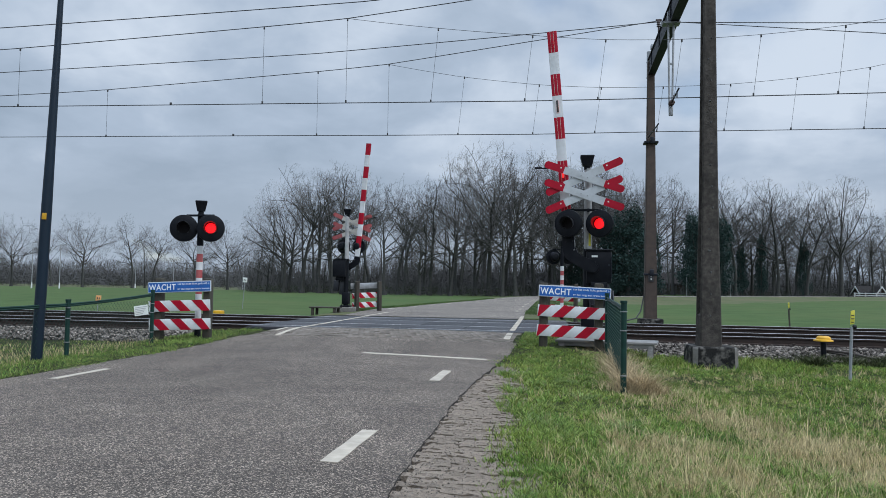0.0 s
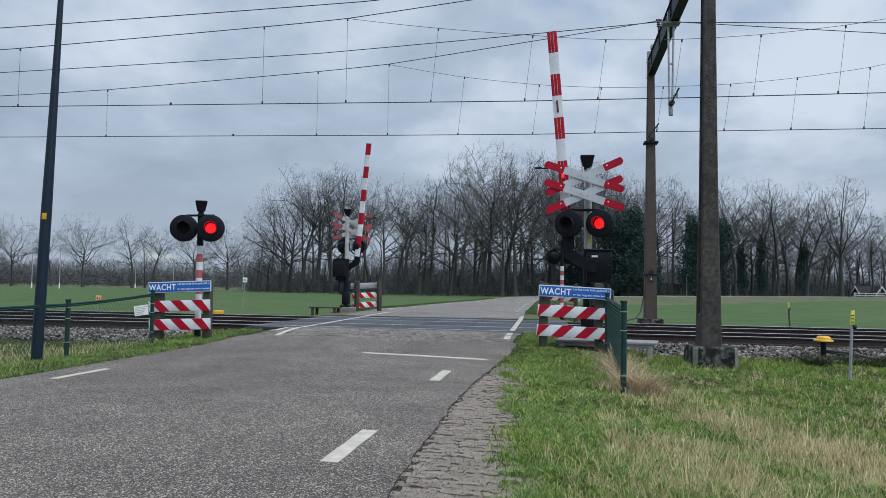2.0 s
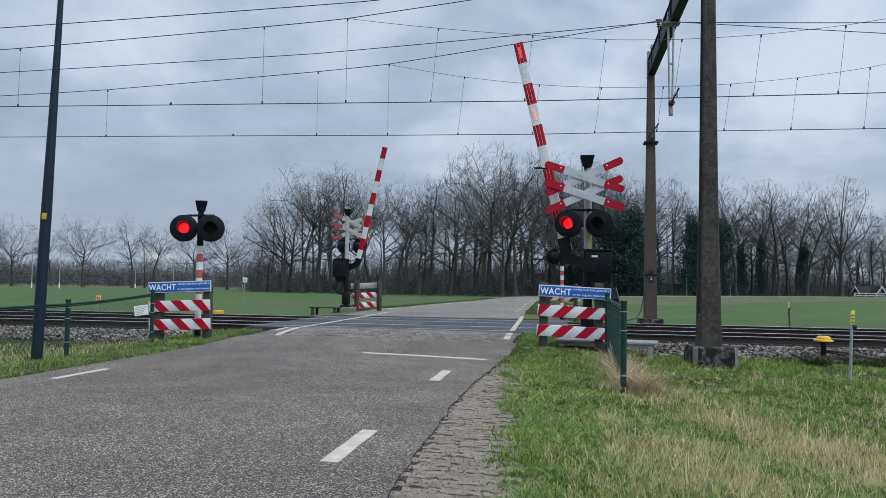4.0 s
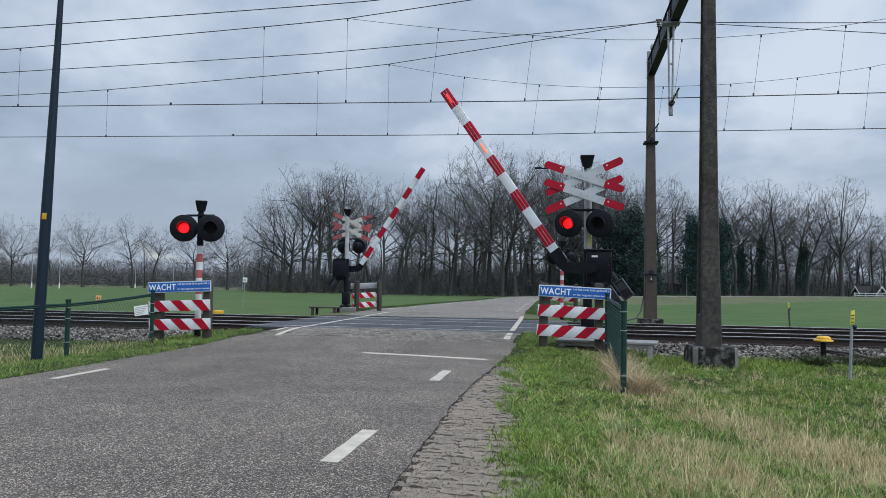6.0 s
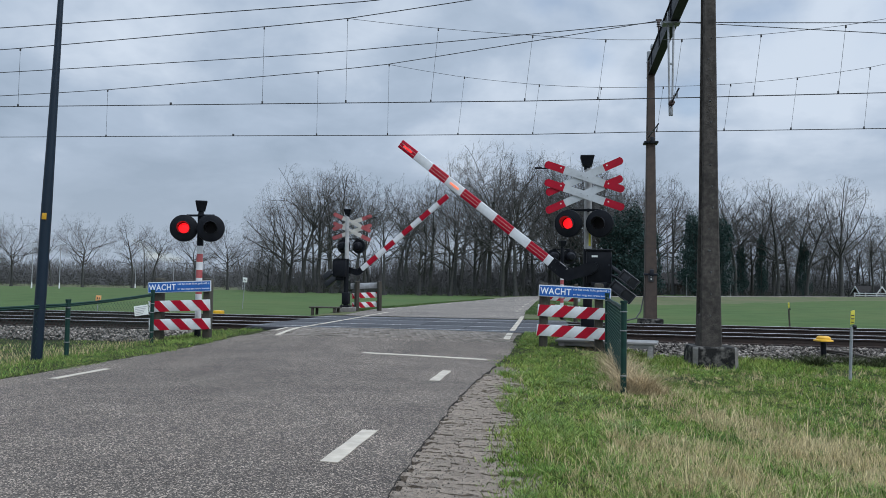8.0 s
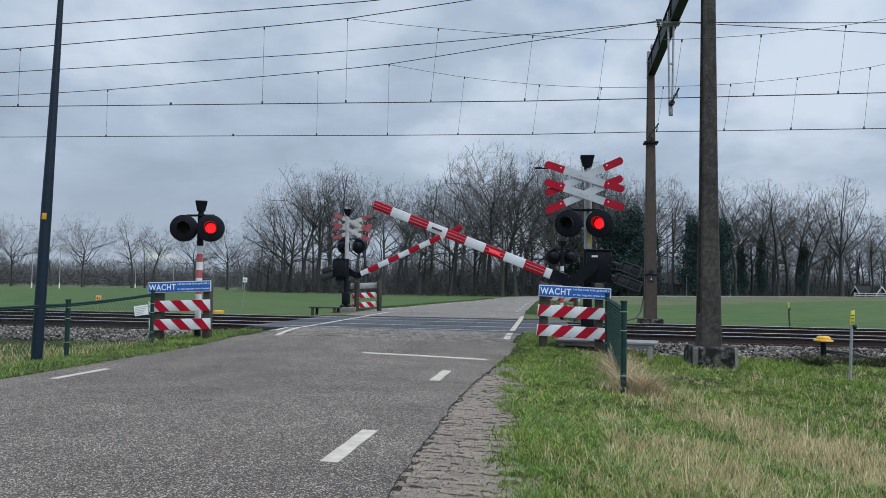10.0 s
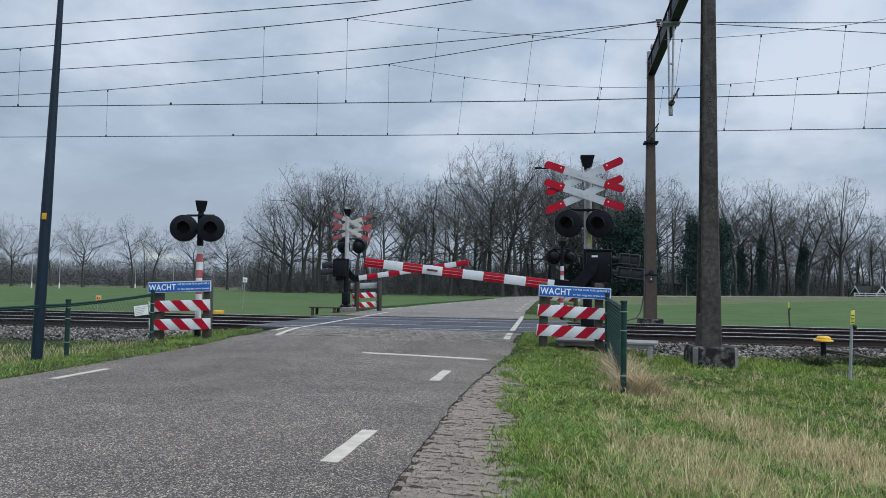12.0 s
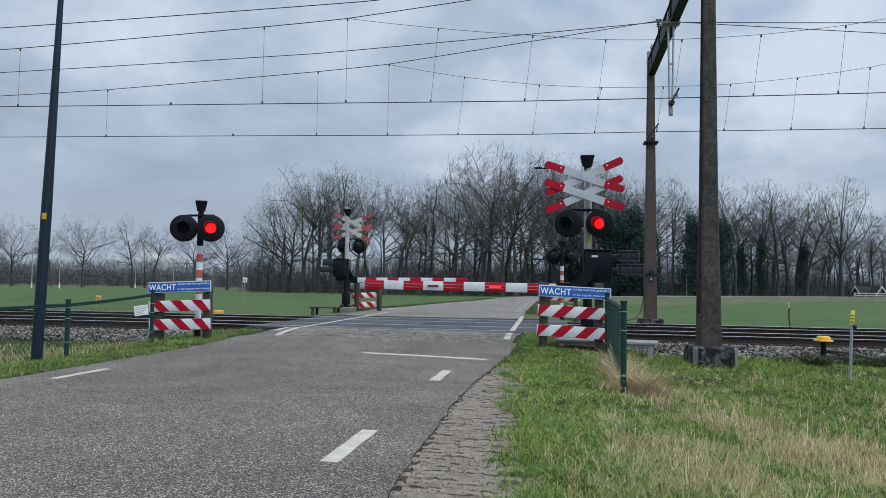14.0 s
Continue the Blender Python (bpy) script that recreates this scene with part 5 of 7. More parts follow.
def catenary():
    """Overhead line of each track: contact wire, carrying cable, stitch cable, droppers and feeder."""
    spec = (
        (17.5, [(-44, 5.75), (-30, 5.64), (-14.4, 5.56), (-9.64, 5.51), (-5.09, 5.465), (-0.73, 5.42), (2.65, 5.42), (7.1, 5.44), (40, 5.6)],
         [(-44, 6.3), (-30, 6.55), (-13.95, 7.09), (-7.25, 7.42), (-5.09, 7.55), (2.7, 8.42), (10.5, 7.55), (40, 6.3)],
         [(-5.09, 7.55), (-2.87, 7.23), (-0.63, 6.98), (1.07, 6.82), (2.76, 6.77), (4.5, 6.82), (6.29, 6.97), (8.2, 7.25), (10.5, 7.55)],
         [(-13.9, 7.09, 5.56), (-9.64, 0, 0), (-7.22, 7.42, 5.49), (-5.09, 7.55, 5.47), (-2.92, 7.23, 5.44), (-0.68, 6.98, 5.42), (1.0, 6.82, 5.42), (2.7, 6.77, 5.42),
          (4.42, 6.82, 5.43), (6.2, 6.97, 5.44)],
         [(-44, 7.3), (-30, 7.35), (-14.5, 7.7), (-4.75, 8.0), (2.7, 8.5), (10, 8.1), (40, 7.2)]),
        (20.95, [(-44, 5.7), (-30, 5.58), (-17.2, 5.48), (-9.52, 5.41), (-4.8, 5.36), (-0.62, 5.33), (2.69, 5.35), (7.96, 5.35), (40, 5.5)],
         [(-44, 6.3), (-30, 6.5), (-17.28, 6.78), (-13.67, 6.89), (-7.0, 7.27), (-4.87, 7.43), (2.7, 8.42), (9.8, 7.75), (40, 6.3)],
         [(-4.87, 7.43), (-2.73, 7.01), (-0.57, 6.73), (1.15, 6.61), (2.83, 6.59), (4.6, 6.62), (6.32, 6.75), (8.11, 6.98), (10.3, 7.45)],
         [(-13.62, 6.89, 5.44), (-9.52, 0, 0), (-6.95, 7.27, 5.38), (-4.83, 7.43, 5.36), (-2.71, 7.01, 5.34), (-0.6, 6.73, 5.33), (1.1, 6.61, 5.34), (2.76, 6.59, 5.35),
          (4.52, 6.62, 5.35), (6.22, 6.75, 5.35), (8.03, 6.98, 5.35)],
         [(-44, 7.2), (-30, 7.3), (-17.3, 7.56), (-7, 7.85), (2.7, 8.43), (9.0, 8.18), (40, 7.2)]),
    )
    for y, contact, carry, stitch, drops, feeder in spec:
        c = thing("overhead_line", "dark overhead contact wire with carrying cable and droppers", "overhead line", group="overhead lines")
        wire([(x, y, z) for x, z in contact], 0.0108, c, "contact_wire")
        wire([(x, y, z) for x, z in carry], 0.0105, c, "carrying_cable", sag=0.005)
        wire([(x, y, z) for x, z in stitch], 0.0055, c, "stitch_cable", sag=0.01)
        wire([(x, y + 0.12, z) for x, z in feeder], 0.0112, c, "feeder_cable", sag=0.01)
        for x, z1, z0 in drops:
            if not z1:
                bm = bmesh.new()
                zc = float(np.interp(x, [q[0] for q in contact], [q[1] for q in contact]))
                add_box(bm, (x, y, zc + 0.03), (0.05, 0.03, 0.06))
                part("clamp", bm, M_INK, c)
                continue
            slant = 0.085 * float(smooth_step(-5.2, -2.4, x))
            wire([(x + slant, y, z1), (x - slant, y, z0)], 0.004, c, "dropper", n=1)
            for xx, zz in ((x + slant, z1 - 0.03), (x - slant, z0 + 0.03)):
                bm = bmesh.new()
                add_box(bm, (xx, y, zz), (0.035, 0.03, 0.07), bev=0.005)
                part("clamp", bm, M_INK, c)


def small_things():
    # yellow capped trackside device
    t = thing("track_device", "yellow dome cap on a black trackside post", "signal box", pose(4.86, 14.75, -0.3))
    bm = bmesh.new()
    add_lathe(bm, [(0.0, 0.565), (0.09, 0.562), (0.118, 0.54), (0.125, 0.505), (0.165, 0.492), (0.168, 0.47), (0.0, 0.46)], seg=28, closed=False)
    part("cap", bm, M_YELLOW, t, "yellow plastic dome cap")
    bm = bmesh.new()
    add_tube(bm, (0, 0, -0.1), (0, 0, 0.45), 0.05, seg=14)
    part("post", bm, M_BLACK, t)
    bm = bmesh.new()
    pts = [(0.04, 0, 0.3), (0.4, -0.05, 0.27), (0.9, -0.1, 0.16), (1.6, 0.1, 0.14), (2.4, 0.3, 0.2)]
    for p, q in zip(pts, pts[1:]):
        add_tube(bm, p, q, 0.022, seg=8)
        add_tube(bm, Vector(p) + Vector((0, 0.06, -0.03)), Vector(q) + Vector((0, 0.06, -0.05)), 0.018, seg=8)
    part("cable", bm, M_SLEEPER, t, "dark cables over the ballast")
    # posts with yellow plates
    for x, y, h, r, tilt, dark in ((4.25, 11.8, 0.99, 0.022, 2.0, False), (8.36, 28.8, 1.0, 0.03, -3.0, True)):
        p = thing("marker_post", "thin grey post with a yellow plate on top", "marker post", pose(x, y, float(ground_z(x, y)), 0, tilt, 0), "marker posts")
        bm = bmesh.new()
        add_tube(bm, (0, 0, -0.2), (0, 0, h - 0.2), r, seg=12)
        part("post", bm, M_WOOD if dark else M_GREY, p)
        bm = bmesh.new()
        add_box(bm, (0, -r, h - 0.06), (0.055, 0.012, 0.2), bev=0.004, m=Matrix(((1, 0, 0, 0), (0, 1, 0, 0), (0.35, 0, 1, 0), (0, 0, 0, 1))))
        plate = part("plate", bm, M_LABEL_YELLOW, p, "yellow marker plate")
        for k in range(3):
            bm = bmesh.new()
            add_box(bm, (0.0, -r - 0.008, h - 0.13 + 0.05 * k), (0.04, 0.004, 0.012))
            part("bar", bm, M_INK, plate)
        bm = bmesh.new()
        add_tube(bm, (0.02, 0, h - 0.2), (0.06, 0, h - 0.2), 0.03, seg=10)
        part("clip", bm, M_BLACK, p)
    # switch box on the ballast
    s = thing("track_switch_box", "grey trackside box with small cables", "box", pose(6.55, 15.4, -0.15))
    bm = bmesh.new()
    add_box(bm, (0, 0, 0.22), (0.28, 0.22, 0.2), bev=0.02)
    add_tube(bm, (0, 0, -0.1), (0, 0, 0.2), 0.03, seg=10)
    part("case", bm, M_GREY, s)
    # orange plate, white plate and a yellow box in the meadow behind the tracks
    for x, y, z0, h, w, ph, mat, label in ((-20.6, 31.5, -0.4, 0.55, 0.24, 0.26, M_ORANGE_LABEL, "small orange plate on a short pale post"),
                                          (-17.0, 39.2, -0.4, 1.5, 0.24, 0.26, M_LABEL_WHITE, "small white sign on a thin pole")):
        p = thing("field_sign", label, "sign", pose(x, y, z0, 0, 4, 12), "field signs")
        bm = bmesh.new()
        add_tube(bm, (0, 0, -0.2), (0, 0, h), 0.018, seg=10)
        part("post", bm, M_GREY, p)
        bm = bmesh.new()
        add_box(bm, (0, -0.02, h + ph / 2 - 0.05), (w, 0.015, ph), bev=0.004)
        plate = part("plate", bm, mat, p)
        for k in (-1, 1):
            bm = bmesh.new()
            add_box(bm, (0.045 * k, -0.03, h + ph / 2 - 0.05), (0.035, 0.004, 0.09))
            part("bar", bm, M_INK, plate)
    y = thing("trackside_cover", "yellow cover box beside the far track", "box", pose(-11.66, 24.9, -0.2))
    bm = bmesh.new()
    add_box(bm, (0, 0, 0.2), (0.3, 0.28, 0.13), bev=0.02)
    add_box(bm, (0, 0, 0.06), (0.26, 0.24, 0.2), bev=0.01)
    part("cover", bm, M_YELLOW, y)
    # notice hung on the green fence
    n = thing("fence_notice", "small white paper notice hung on the green fence", "notice", pose(-6.97, 11.9, 0.58, 0, -8, 50))
    bm = bmesh.new()
    add_box(bm, (0, 0, 0), (0.23, 0.006, 0.17))
    sheet = part("sheet", bm, M_LABEL_WHITE, n)
    for k in range(5):
        bm = bmesh.new()
        add_box(bm, (-0.01 * k, -0.0045, 0.055 - 0.028 * k), (0.2 - 0.02 * k, 0.002, 0.008))
        part("bar", bm, M_GREY, sheet)


near_barrier = barrier()
near_barrier.matrix_basis = pose(0.575, 14.2, 0.05)
far_barrier = copy_thing(near_barrier, pose(-7.306, 25.65, 0.2, 0, 0, 180))
# the far cross is bleached by the weather
for board in [o for o in far_barrier.children if o.name.split(".")[0] == "cross_board"]:
    for o in [board] + list(board.children):
        o.data = o.data.copy()
        for k, m in enumerate(o.data.materials):
            if m == M_RED:
                o.data.materials[k] = M_FADED_END
            elif m in (M_WHITE, M_BOARD):
                o.data.materials[k] = M_CREAM
left_signal = signal_post()
left_signal.matrix_basis = pose(-6.69, 13.4, -0.03)
far_signal = copy_thing(left_signal, pose(0.19, 25.4, -0.02, 0, 0, 180))
right_sign = wacht_sign(2.3)
right_sign.matrix_basis = pose(0.255, 13.25, -0.03)
left_sign = wacht_sign(-2.6)
left_sign.matrix_basis = pose(-6.80, 12.95, -0.05)
copy_thing(right_sign, pose(-6.78, 26.6, -0.02, 0, 0, 226))
copy_thing(left_sign, pose(0.2, 26.6, 0.0, 0, 0, 180))
near_platform = platform(1.75, 0.66, 0.33)
near_platform.matrix_basis = pose(0.9, 13.72, -0.17, 0, 0, -9)
tagged(platform(1.0, 0.6, 0.38, M_WOOD, False), "low dark platform on thin legs beside the far barrier").matrix_basis = pose(-7.75, 24.75, -0.1)
chain_fence((-7.0, 4.0), (-7.08, 12.45), 0.76, (0.27, 0.72, 1.0), "low dark green chain-link fence beside the road", 0.0022, 0.12)
chain_fence((0.76, 8.75), (0.86, 13.1), 0.98, (0.0, 1.0), "dark green chain-link fence end overgrown with dry grass", 0.002)
lamp_post()
mast_concrete()
mast_steel()
portal()
catenary()
small_things()


# ---- trees ----
def to_edge(p, d, height, crown):
    """How far it is from p along d to the outline of a domed crown: its radius and base as shares of the height."""
    radius, base = crown
    scale = np.array([1 / (radius * height), 1 / (radius * height), 2 / ((1 - base) * height)])
    o, w = (p - np.array([0, 0, (1 + base) / 2 * height])) * scale, d * scale
    qa, qb, qc = w.dot(w), o.dot(w), o.dot(o) - 1
    root = qb * qb - qa * qc
    return max((-qb + math.sqrt(root)) / qa, 0.3) if root > 0 else 0.3


def grow(rng, height, trunk, limbs, crown, rise, wild, counts=(6, 6, 9), thick=0.022, low=0.36, twig=0.017):
    """Branches of a bare tree as segments by level: trunk share of the height, limbs that fill a domed crown, upward pull."""
    levels = [[], [], [], [], []]
    pieces = (8, 6, 4, 2, 1)
    pull = (0.2, 0.8, 0.35, 0.2, 0.1)
    sway = (0.2, 0.55, 0.5, 0.32, 0.3)

    def branch(p, d, length, radius, level):
        n = pieces[level]
        nodes = []
        for k in range(n):
            d = d + rng.normal(0, wild * sway[level], 3)
            d[2] += rise * pull[level] / n
            d = d / np.linalg.norm(d)
            q = p + d * length / n
            taper = 0.62 if level < 2 else 0.75
            r0 = radius * (1 - taper * k / n)
            r1 = radius * (1 - taper * (k + 1) / n)
            levels[level].append((p, q, r0, r1))
            nodes.append((p, q, d, r1))
            p = q
        if level == 4:
            return
        if level == 0:
            spots = np.sort(rng.uniform(low, 1.0, limbs))
            spots[-2:] = 1.0
        else:
            spots = np.append(rng.uniform(0.25, 0.95, counts[level - 1] - 1), 1.0)
        for u in spots:
            k = min(int(u * n), n - 1)
            a, b, way, r = nodes[k]
            at = a + (b - a) * (u * n - k)
            side = rng.normal(0, 1, 3)
            side = side - way * side.dot(way)
            side /= np.linalg.norm(side)
            open_by = radians(rng.uniform(34, 74)) if u < 1.0 else radians(rng.uniform(8, 34))
            go = way * math.cos(open_by) + side * math.sin(open_by)
            ahead = go + np.array([0, 0, rise * pull[level + 1] * 0.5])
            room = to_edge(at, ahead / np.linalg.norm(ahead), height, crown)
            if level == 0:
                ln = room * rng.uniform(0.72, 1.0)
            else:
                ln = min(length * rng.uniform(0.42, 0.66) * (1.15 - 0.4 * u), room * rng.uniform(0.85, 1.08))
            branch(at, go, ln, max(r * rng.uniform(0.42, 0.66), (0, 0.045, 0.026, twig, twig)[level + 1]), level + 1)

    branch(np.zeros(3), np.array([0.0, 0.0, 1.0]), height * trunk, height * thick, 0)
    # the outline is a dome: what grows past it is cropped
    scale = np.array([1 / (crown[0] * height), 1 / (crown[0] * height), 2 / ((1 - crown[1]) * height)])
    middle = np.array([0, 0, (1 + crown[1]) / 2 * height])
    for level in (1, 2, 3, 4):
        levels[level] = [s for s in levels[level] if np.linalg.norm((s[1] - middle) * scale) < 0.93 + 0.08 * rng.random() or s[1][2] < middle[2]]
    top = float(np.percentile([s[1][2] for s in levels[4]], 99.9))
    k = height / top
    return [[(p * k, q * k, r0, r1) for p, q, r0, r1 in lv] for lv in levels]


def branch_mesh(name, groups, mat):
    """Tubes by number of sides; sides of 0 stand for the finest pointed twigs."""
    verts, faces, base = [], [], 0
    for segs, sides in groups:
        if not segs:
            continue
        p0, p1, r0, r1 = ([s[k] for s in segs] for k in range(4))
        v, f = tubes(p0, p1, r0, r1, sides or 3)
        if sides:
            f = np.concatenate([f[:, [0, 1, 2]], f[:, [0, 2, 3]]])
        else:
            n = len(segs)
            v = v.reshape(n, 6, 3)[:, [0, 1, 3], :]
            v[:, 2, :] = np.asarray(p1)
            v = v.reshape(-1, 3)
            f = np.arange(n * 3).reshape(-1, 3)
        verts.append(v)
        faces.append(f + base)
        base += len(v)
    return fast_mesh(name, np.concatenate(verts), np.concatenate(faces), mat, smooth=True)


def bare_tree(seed, height, label, group="woodland trees", **shape):
    rng = np.random.default_rng(seed)
    lv = grow(rng, height, **shape)
    flare = [(np.array([0, 0, -0.5]), np.array([0, 0, 0.6]), height * 0.03, height * 0.02)]
    t = thing("tree", label, "tree", group=group)
    for nm, groups, mat in (("trunk", ((flare, 9), (lv[0], 9), (lv[1], 6)), M_BARK), ("crown", ((lv[2], 4), (lv[3], 0), (lv[4], 0)), M_TWIG)):
        ob = new(nm, branch_mesh(nm, groups, mat))
        ob.parent = t
    return t


def leaf_cloud(rng, centres, radii, count, size):
    """Small leaf quads scattered in clumps."""
    centres, radii = np.asarray(centres, float), np.asarray(radii, float)
    pick = rng.integers(0, len(centres), count)
    d = rng.normal(0, 1, (count, 3))
    d /= np.linalg.norm(d, axis=1, keepdims=True)
    p = centres[pick] + d * (radii[pick] * rng.uniform(0.35, 1.0, count) ** 0.6)[:, None]
    a = rng.normal(0, 1, (count, 3))
    a /= np.linalg.norm(a, axis=1, keepdims=True)
    b = np.cross(a, rng.normal(0, 1, (count, 3)))
    b /= np.linalg.norm(b, axis=1, keepdims=True)
    s = rng.uniform(0.6, 1.3, count)[:, None] * size
    v = np.stack([p - a * s, p - b * s * 0.6, p + a * s, p + b * s * 0.6], axis=1).reshape(-1, 3)
    f = np.arange(count * 4).reshape(-1, 4)
    return v, f


def evergreen(seed, height, width, label, mat):
    rng = np.random.default_rng(seed)
    t = thing("evergreen_tree", label, "tree", group="ivy-clad trees")
    lv = grow(rng, height, trunk=0.7, limbs=9, crown=(0.2, 0.1), rise=0.5, wild=0.12, counts=(4, 3, 3))
    ob = new("trunk", branch_mesh("trunk", ((lv[0], 8), (lv[1], 5)), M_BARK))
    ob.parent = t
    cs, rs = [], []
    for k in range(80):
        z = height * (0.05 + 0.86 * rng.random())
        w = width * (1.0 - (z / height) ** 2 * 0.75)
        an = rng.uniform(0, 2 * math.pi)
        r = w * math.sqrt(rng.random()) * 0.8
        cs.append((r * math.cos(an), r * math.sin(an), z))
        rs.append(rng.uniform(0.5, 1.15) * width * 0.4)
    v, f = leaf_cloud(rng, cs, rs, 13000, 0.115)
    ob = new("crown", fast_mesh("crown", v, f, mat))
    ob.parent = t
    return t


EYE_TURN = radians(-8.6)


def on_ray(bearing, depth):
    """Ground place at a bearing (as a slope across the view axis) and a distance along it."""
    s = (bearing - 784) / 1330
    return (depth * (math.sin(EYE_TURN) + s * math.cos(EYE_TURN)), depth * (math.cos(EYE_TURN) - s * math.sin(EYE_TURN)))


def build_woods():
    rng = random.Random(21)
    oak = dict(trunk=0.6, limbs=15, crown=(0.29, 0.3), rise=0.25, wild=0.32, counts=(6, 6, 9), thick=0.0155, low=0.45, twig=0.013)
    slim = dict(trunk=0.72, limbs=15, crown=(0.21, 0.28), rise=0.4, wild=0.28, thick=0.013, low=0.42, twig=0.013)
    wide = dict(trunk=0.52, limbs=16, crown=(0.4, 0.22), rise=0.2, wild=0.33, thick=0.0165, low=0.38, counts=(6, 6, 9), twig=0.013)
    kinds = [bare_tree(31, 18, "tall bare oak at the wood's edge", **oak), bare_tree(32, 18, "tall bare oak at the wood's edge", **oak),
             bare_tree(33, 18, "slim bare tree with upright limbs", **slim), bare_tree(34, 18, "broad bare oak with spreading limbs", **wide),
             bare_tree(35, 18, "slim bare tree with upright limbs", **slim), bare_tree(36, 18, "broad bare oak with spreading limbs", **wide),
             bare_tree(37, 18, "tall bare oak at the wood's edge", **oak)]
    thin = dict(trunk=0.8, limbs=9, crown=(0.15, 0.35), rise=0.5, wild=0.22, thick=0.0115, counts=(4, 5, 7))
    kinds += [bare_tree(41, 18, "slender bare tree inside the wood", **thin), bare_tree(42, 18, "slender bare tree inside the wood", **thin),
              bare_tree(43, 18, "slender bare tree inside the wood", **dict(oak, counts=(4, 5, 7), limbs=9))]
    kinds.append(bare_tree(44, 18, "bare tree in the distant belt", **dict(wide, counts=(4, 5, 9), limbs=9, twig=0.05)))
    kinds.append(bare_tree(45, 18, "tall bare tree with a wide fan of fine twigs", trunk=0.5, limbs=13, crown=(0.3, 0.3), rise=1.0, wild=0.15, thick=0.02, low=0.6, counts=(6, 6, 9)))
    kinds.append(bare_tree(46, 18, "lone bare oak with a round crown in the meadow", group="meadow trees", trunk=0.5, limbs=17, crown=(0.4, 0.3), rise=0.15, wild=0.32, thick=0.017, low=0.5, counts=(7, 6, 9), twig=0.016))
    free = list(kinds)

    def plant(kind, bearing, depth, top, lean=0.0):
        """Stand a tree on a bearing so that its top reaches a given elevation."""
        x, y = on_ray(bearing, depth)
        z = float(ground_z(x, y))
        horizon = 503.7 + (bearing - 784) * 0.0157
        h = ((horizon - top) / 1330 * depth + 1.1 - z) * 1.03
        m = pose(x, y, z, 0, lean, rng.uniform(0, 360)) @ Matrix.Scale(h / 18, 4)
        t = kinds[kind]
        if t in free:
            free.remove(t)
            t.matrix_basis = m
            return t
        return copy_thing(t, m)

    # skyline of the woods: bearing and top
    sky_x = [435, 448, 480, 524, 568, 603, 647, 672, 691, 726, 761, 788, 814, 849, 871, 902, 920, 955, 985, 1040, 1100, 1150, 1190, 1230, 1280, 1330, 1400, 1440, 1475]
    sky_y = [412, 397, 353, 305, 288, 306, 326, 350, 344, 331, 322, 313, 305, 268, 256, 278, 303, 305, 290, 300, 325, 330, 335, 345, 345, 340, 350, 352, 372]
    # grove left of the road
    for at, depth, top, kind in ((503, 113, 343, 3), (512, 116, 322, 5), (536, 112, 296, 0), (566, 114, 286, 6), (590, 113, 300, 5), (606, 118, 304, 1),
                                 (630, 113, 322, 0), (474, 121, 408, 5), (655, 124, 352, 1)):
        plant(kind, at, depth, top)
    for at in (560, 640):
        plant(rng.choice((2, 4, 0)), at + rng.uniform(-8, 8), rng.uniform(125, 140), np.interp(at, sky_x, sky_y) + rng.uniform(8, 40))
    # wood behind the bend
    for at in (680, 702, 722, 745, 768, 790, 812, 834, 898, 922, 945, 970, 996, 1012, 1030, 1048, 1066, 1084, 1100):
        plant(rng.choice((0, 1, 3, 6, 5)), at + rng.uniform(-8, 8), rng.uniform(100, 112), np.interp(at, sky_x, sky_y) + rng.uniform(2, 16))
    for at in (716, 760, 815, 862, 935, 975):
        plant(rng.choice((2, 4, 0, 1)), at + rng.uniform(-10, 10), rng.uniform(114, 135), np.interp(at, sky_x, sky_y) + rng.uniform(12, 45))
    for at, depth, top, kind in ((866, 104, 256, 12), (892, 107, 285, 1), (985, 103, 286, 5), (1035, 108, 298, 0), (925, 118, 300, 1)):
        plant(kind, at, depth, top)
    # wood along the road to the right
    for at in (1140, 1172, 1191, 1215, 1250, 1285, 1300, 1315, 1330, 1345, 1366, 1380, 1394, 1410, 1427):
        plant(rng.choice((0, 1, 6, 6, 3)), at + rng.uniform(-4, 4), rng.uniform(150, 165), np.interp(at, sky_x, sky_y) + rng.uniform(-3, 10))
    for at in (1160, 1240, 1308, 1358, 1420, 1446):
        plant(rng.choice((0, 1, 3)), at + rng.uniform(-8, 8), rng.uniform(168, 190), np.interp(at, sky_x, sky_y) + rng.uniform(5, 40))
    plant(11, 1489, 158, 315)
    plant(0, 1545, 165, 386)
    plant(1, 1512, 185, 402)
    plant(6, 1575, 170, 390)
    plant(0, 1465, 178, 400)
    for k in range(11):
        plant((0, 1, 6)[k % 3], 1446 + 14 * k + rng.uniform(-6, 6), rng.uniform(185, 205), rng.uniform(418, 442))
    for k in range(8):
        plant((6, 0, 1)[k % 3], 1010 + 16 * k + rng.uniform(-6, 6), rng.uniform(118, 135), np.interp(1010 + 16 * k, sky_x, sky_y) + rng.uniform(10, 50))
    # slender trees filling the woods
    for a, b, near, far, count in ((450, 680, 116, 150, 12), (684, 1104, 112, 150, 20), (1106, 1470, 162, 205, 20), (1450, 1590, 175, 210, 10)):
        for k in range(count):
            at = a + (b - a) * (k + rng.uniform(0.1, 0.9)) / count
            plant(7 + k % 3, at, rng.uniform(near, far), np.interp(at, sky_x, sky_y) + rng.uniform(10, 70))
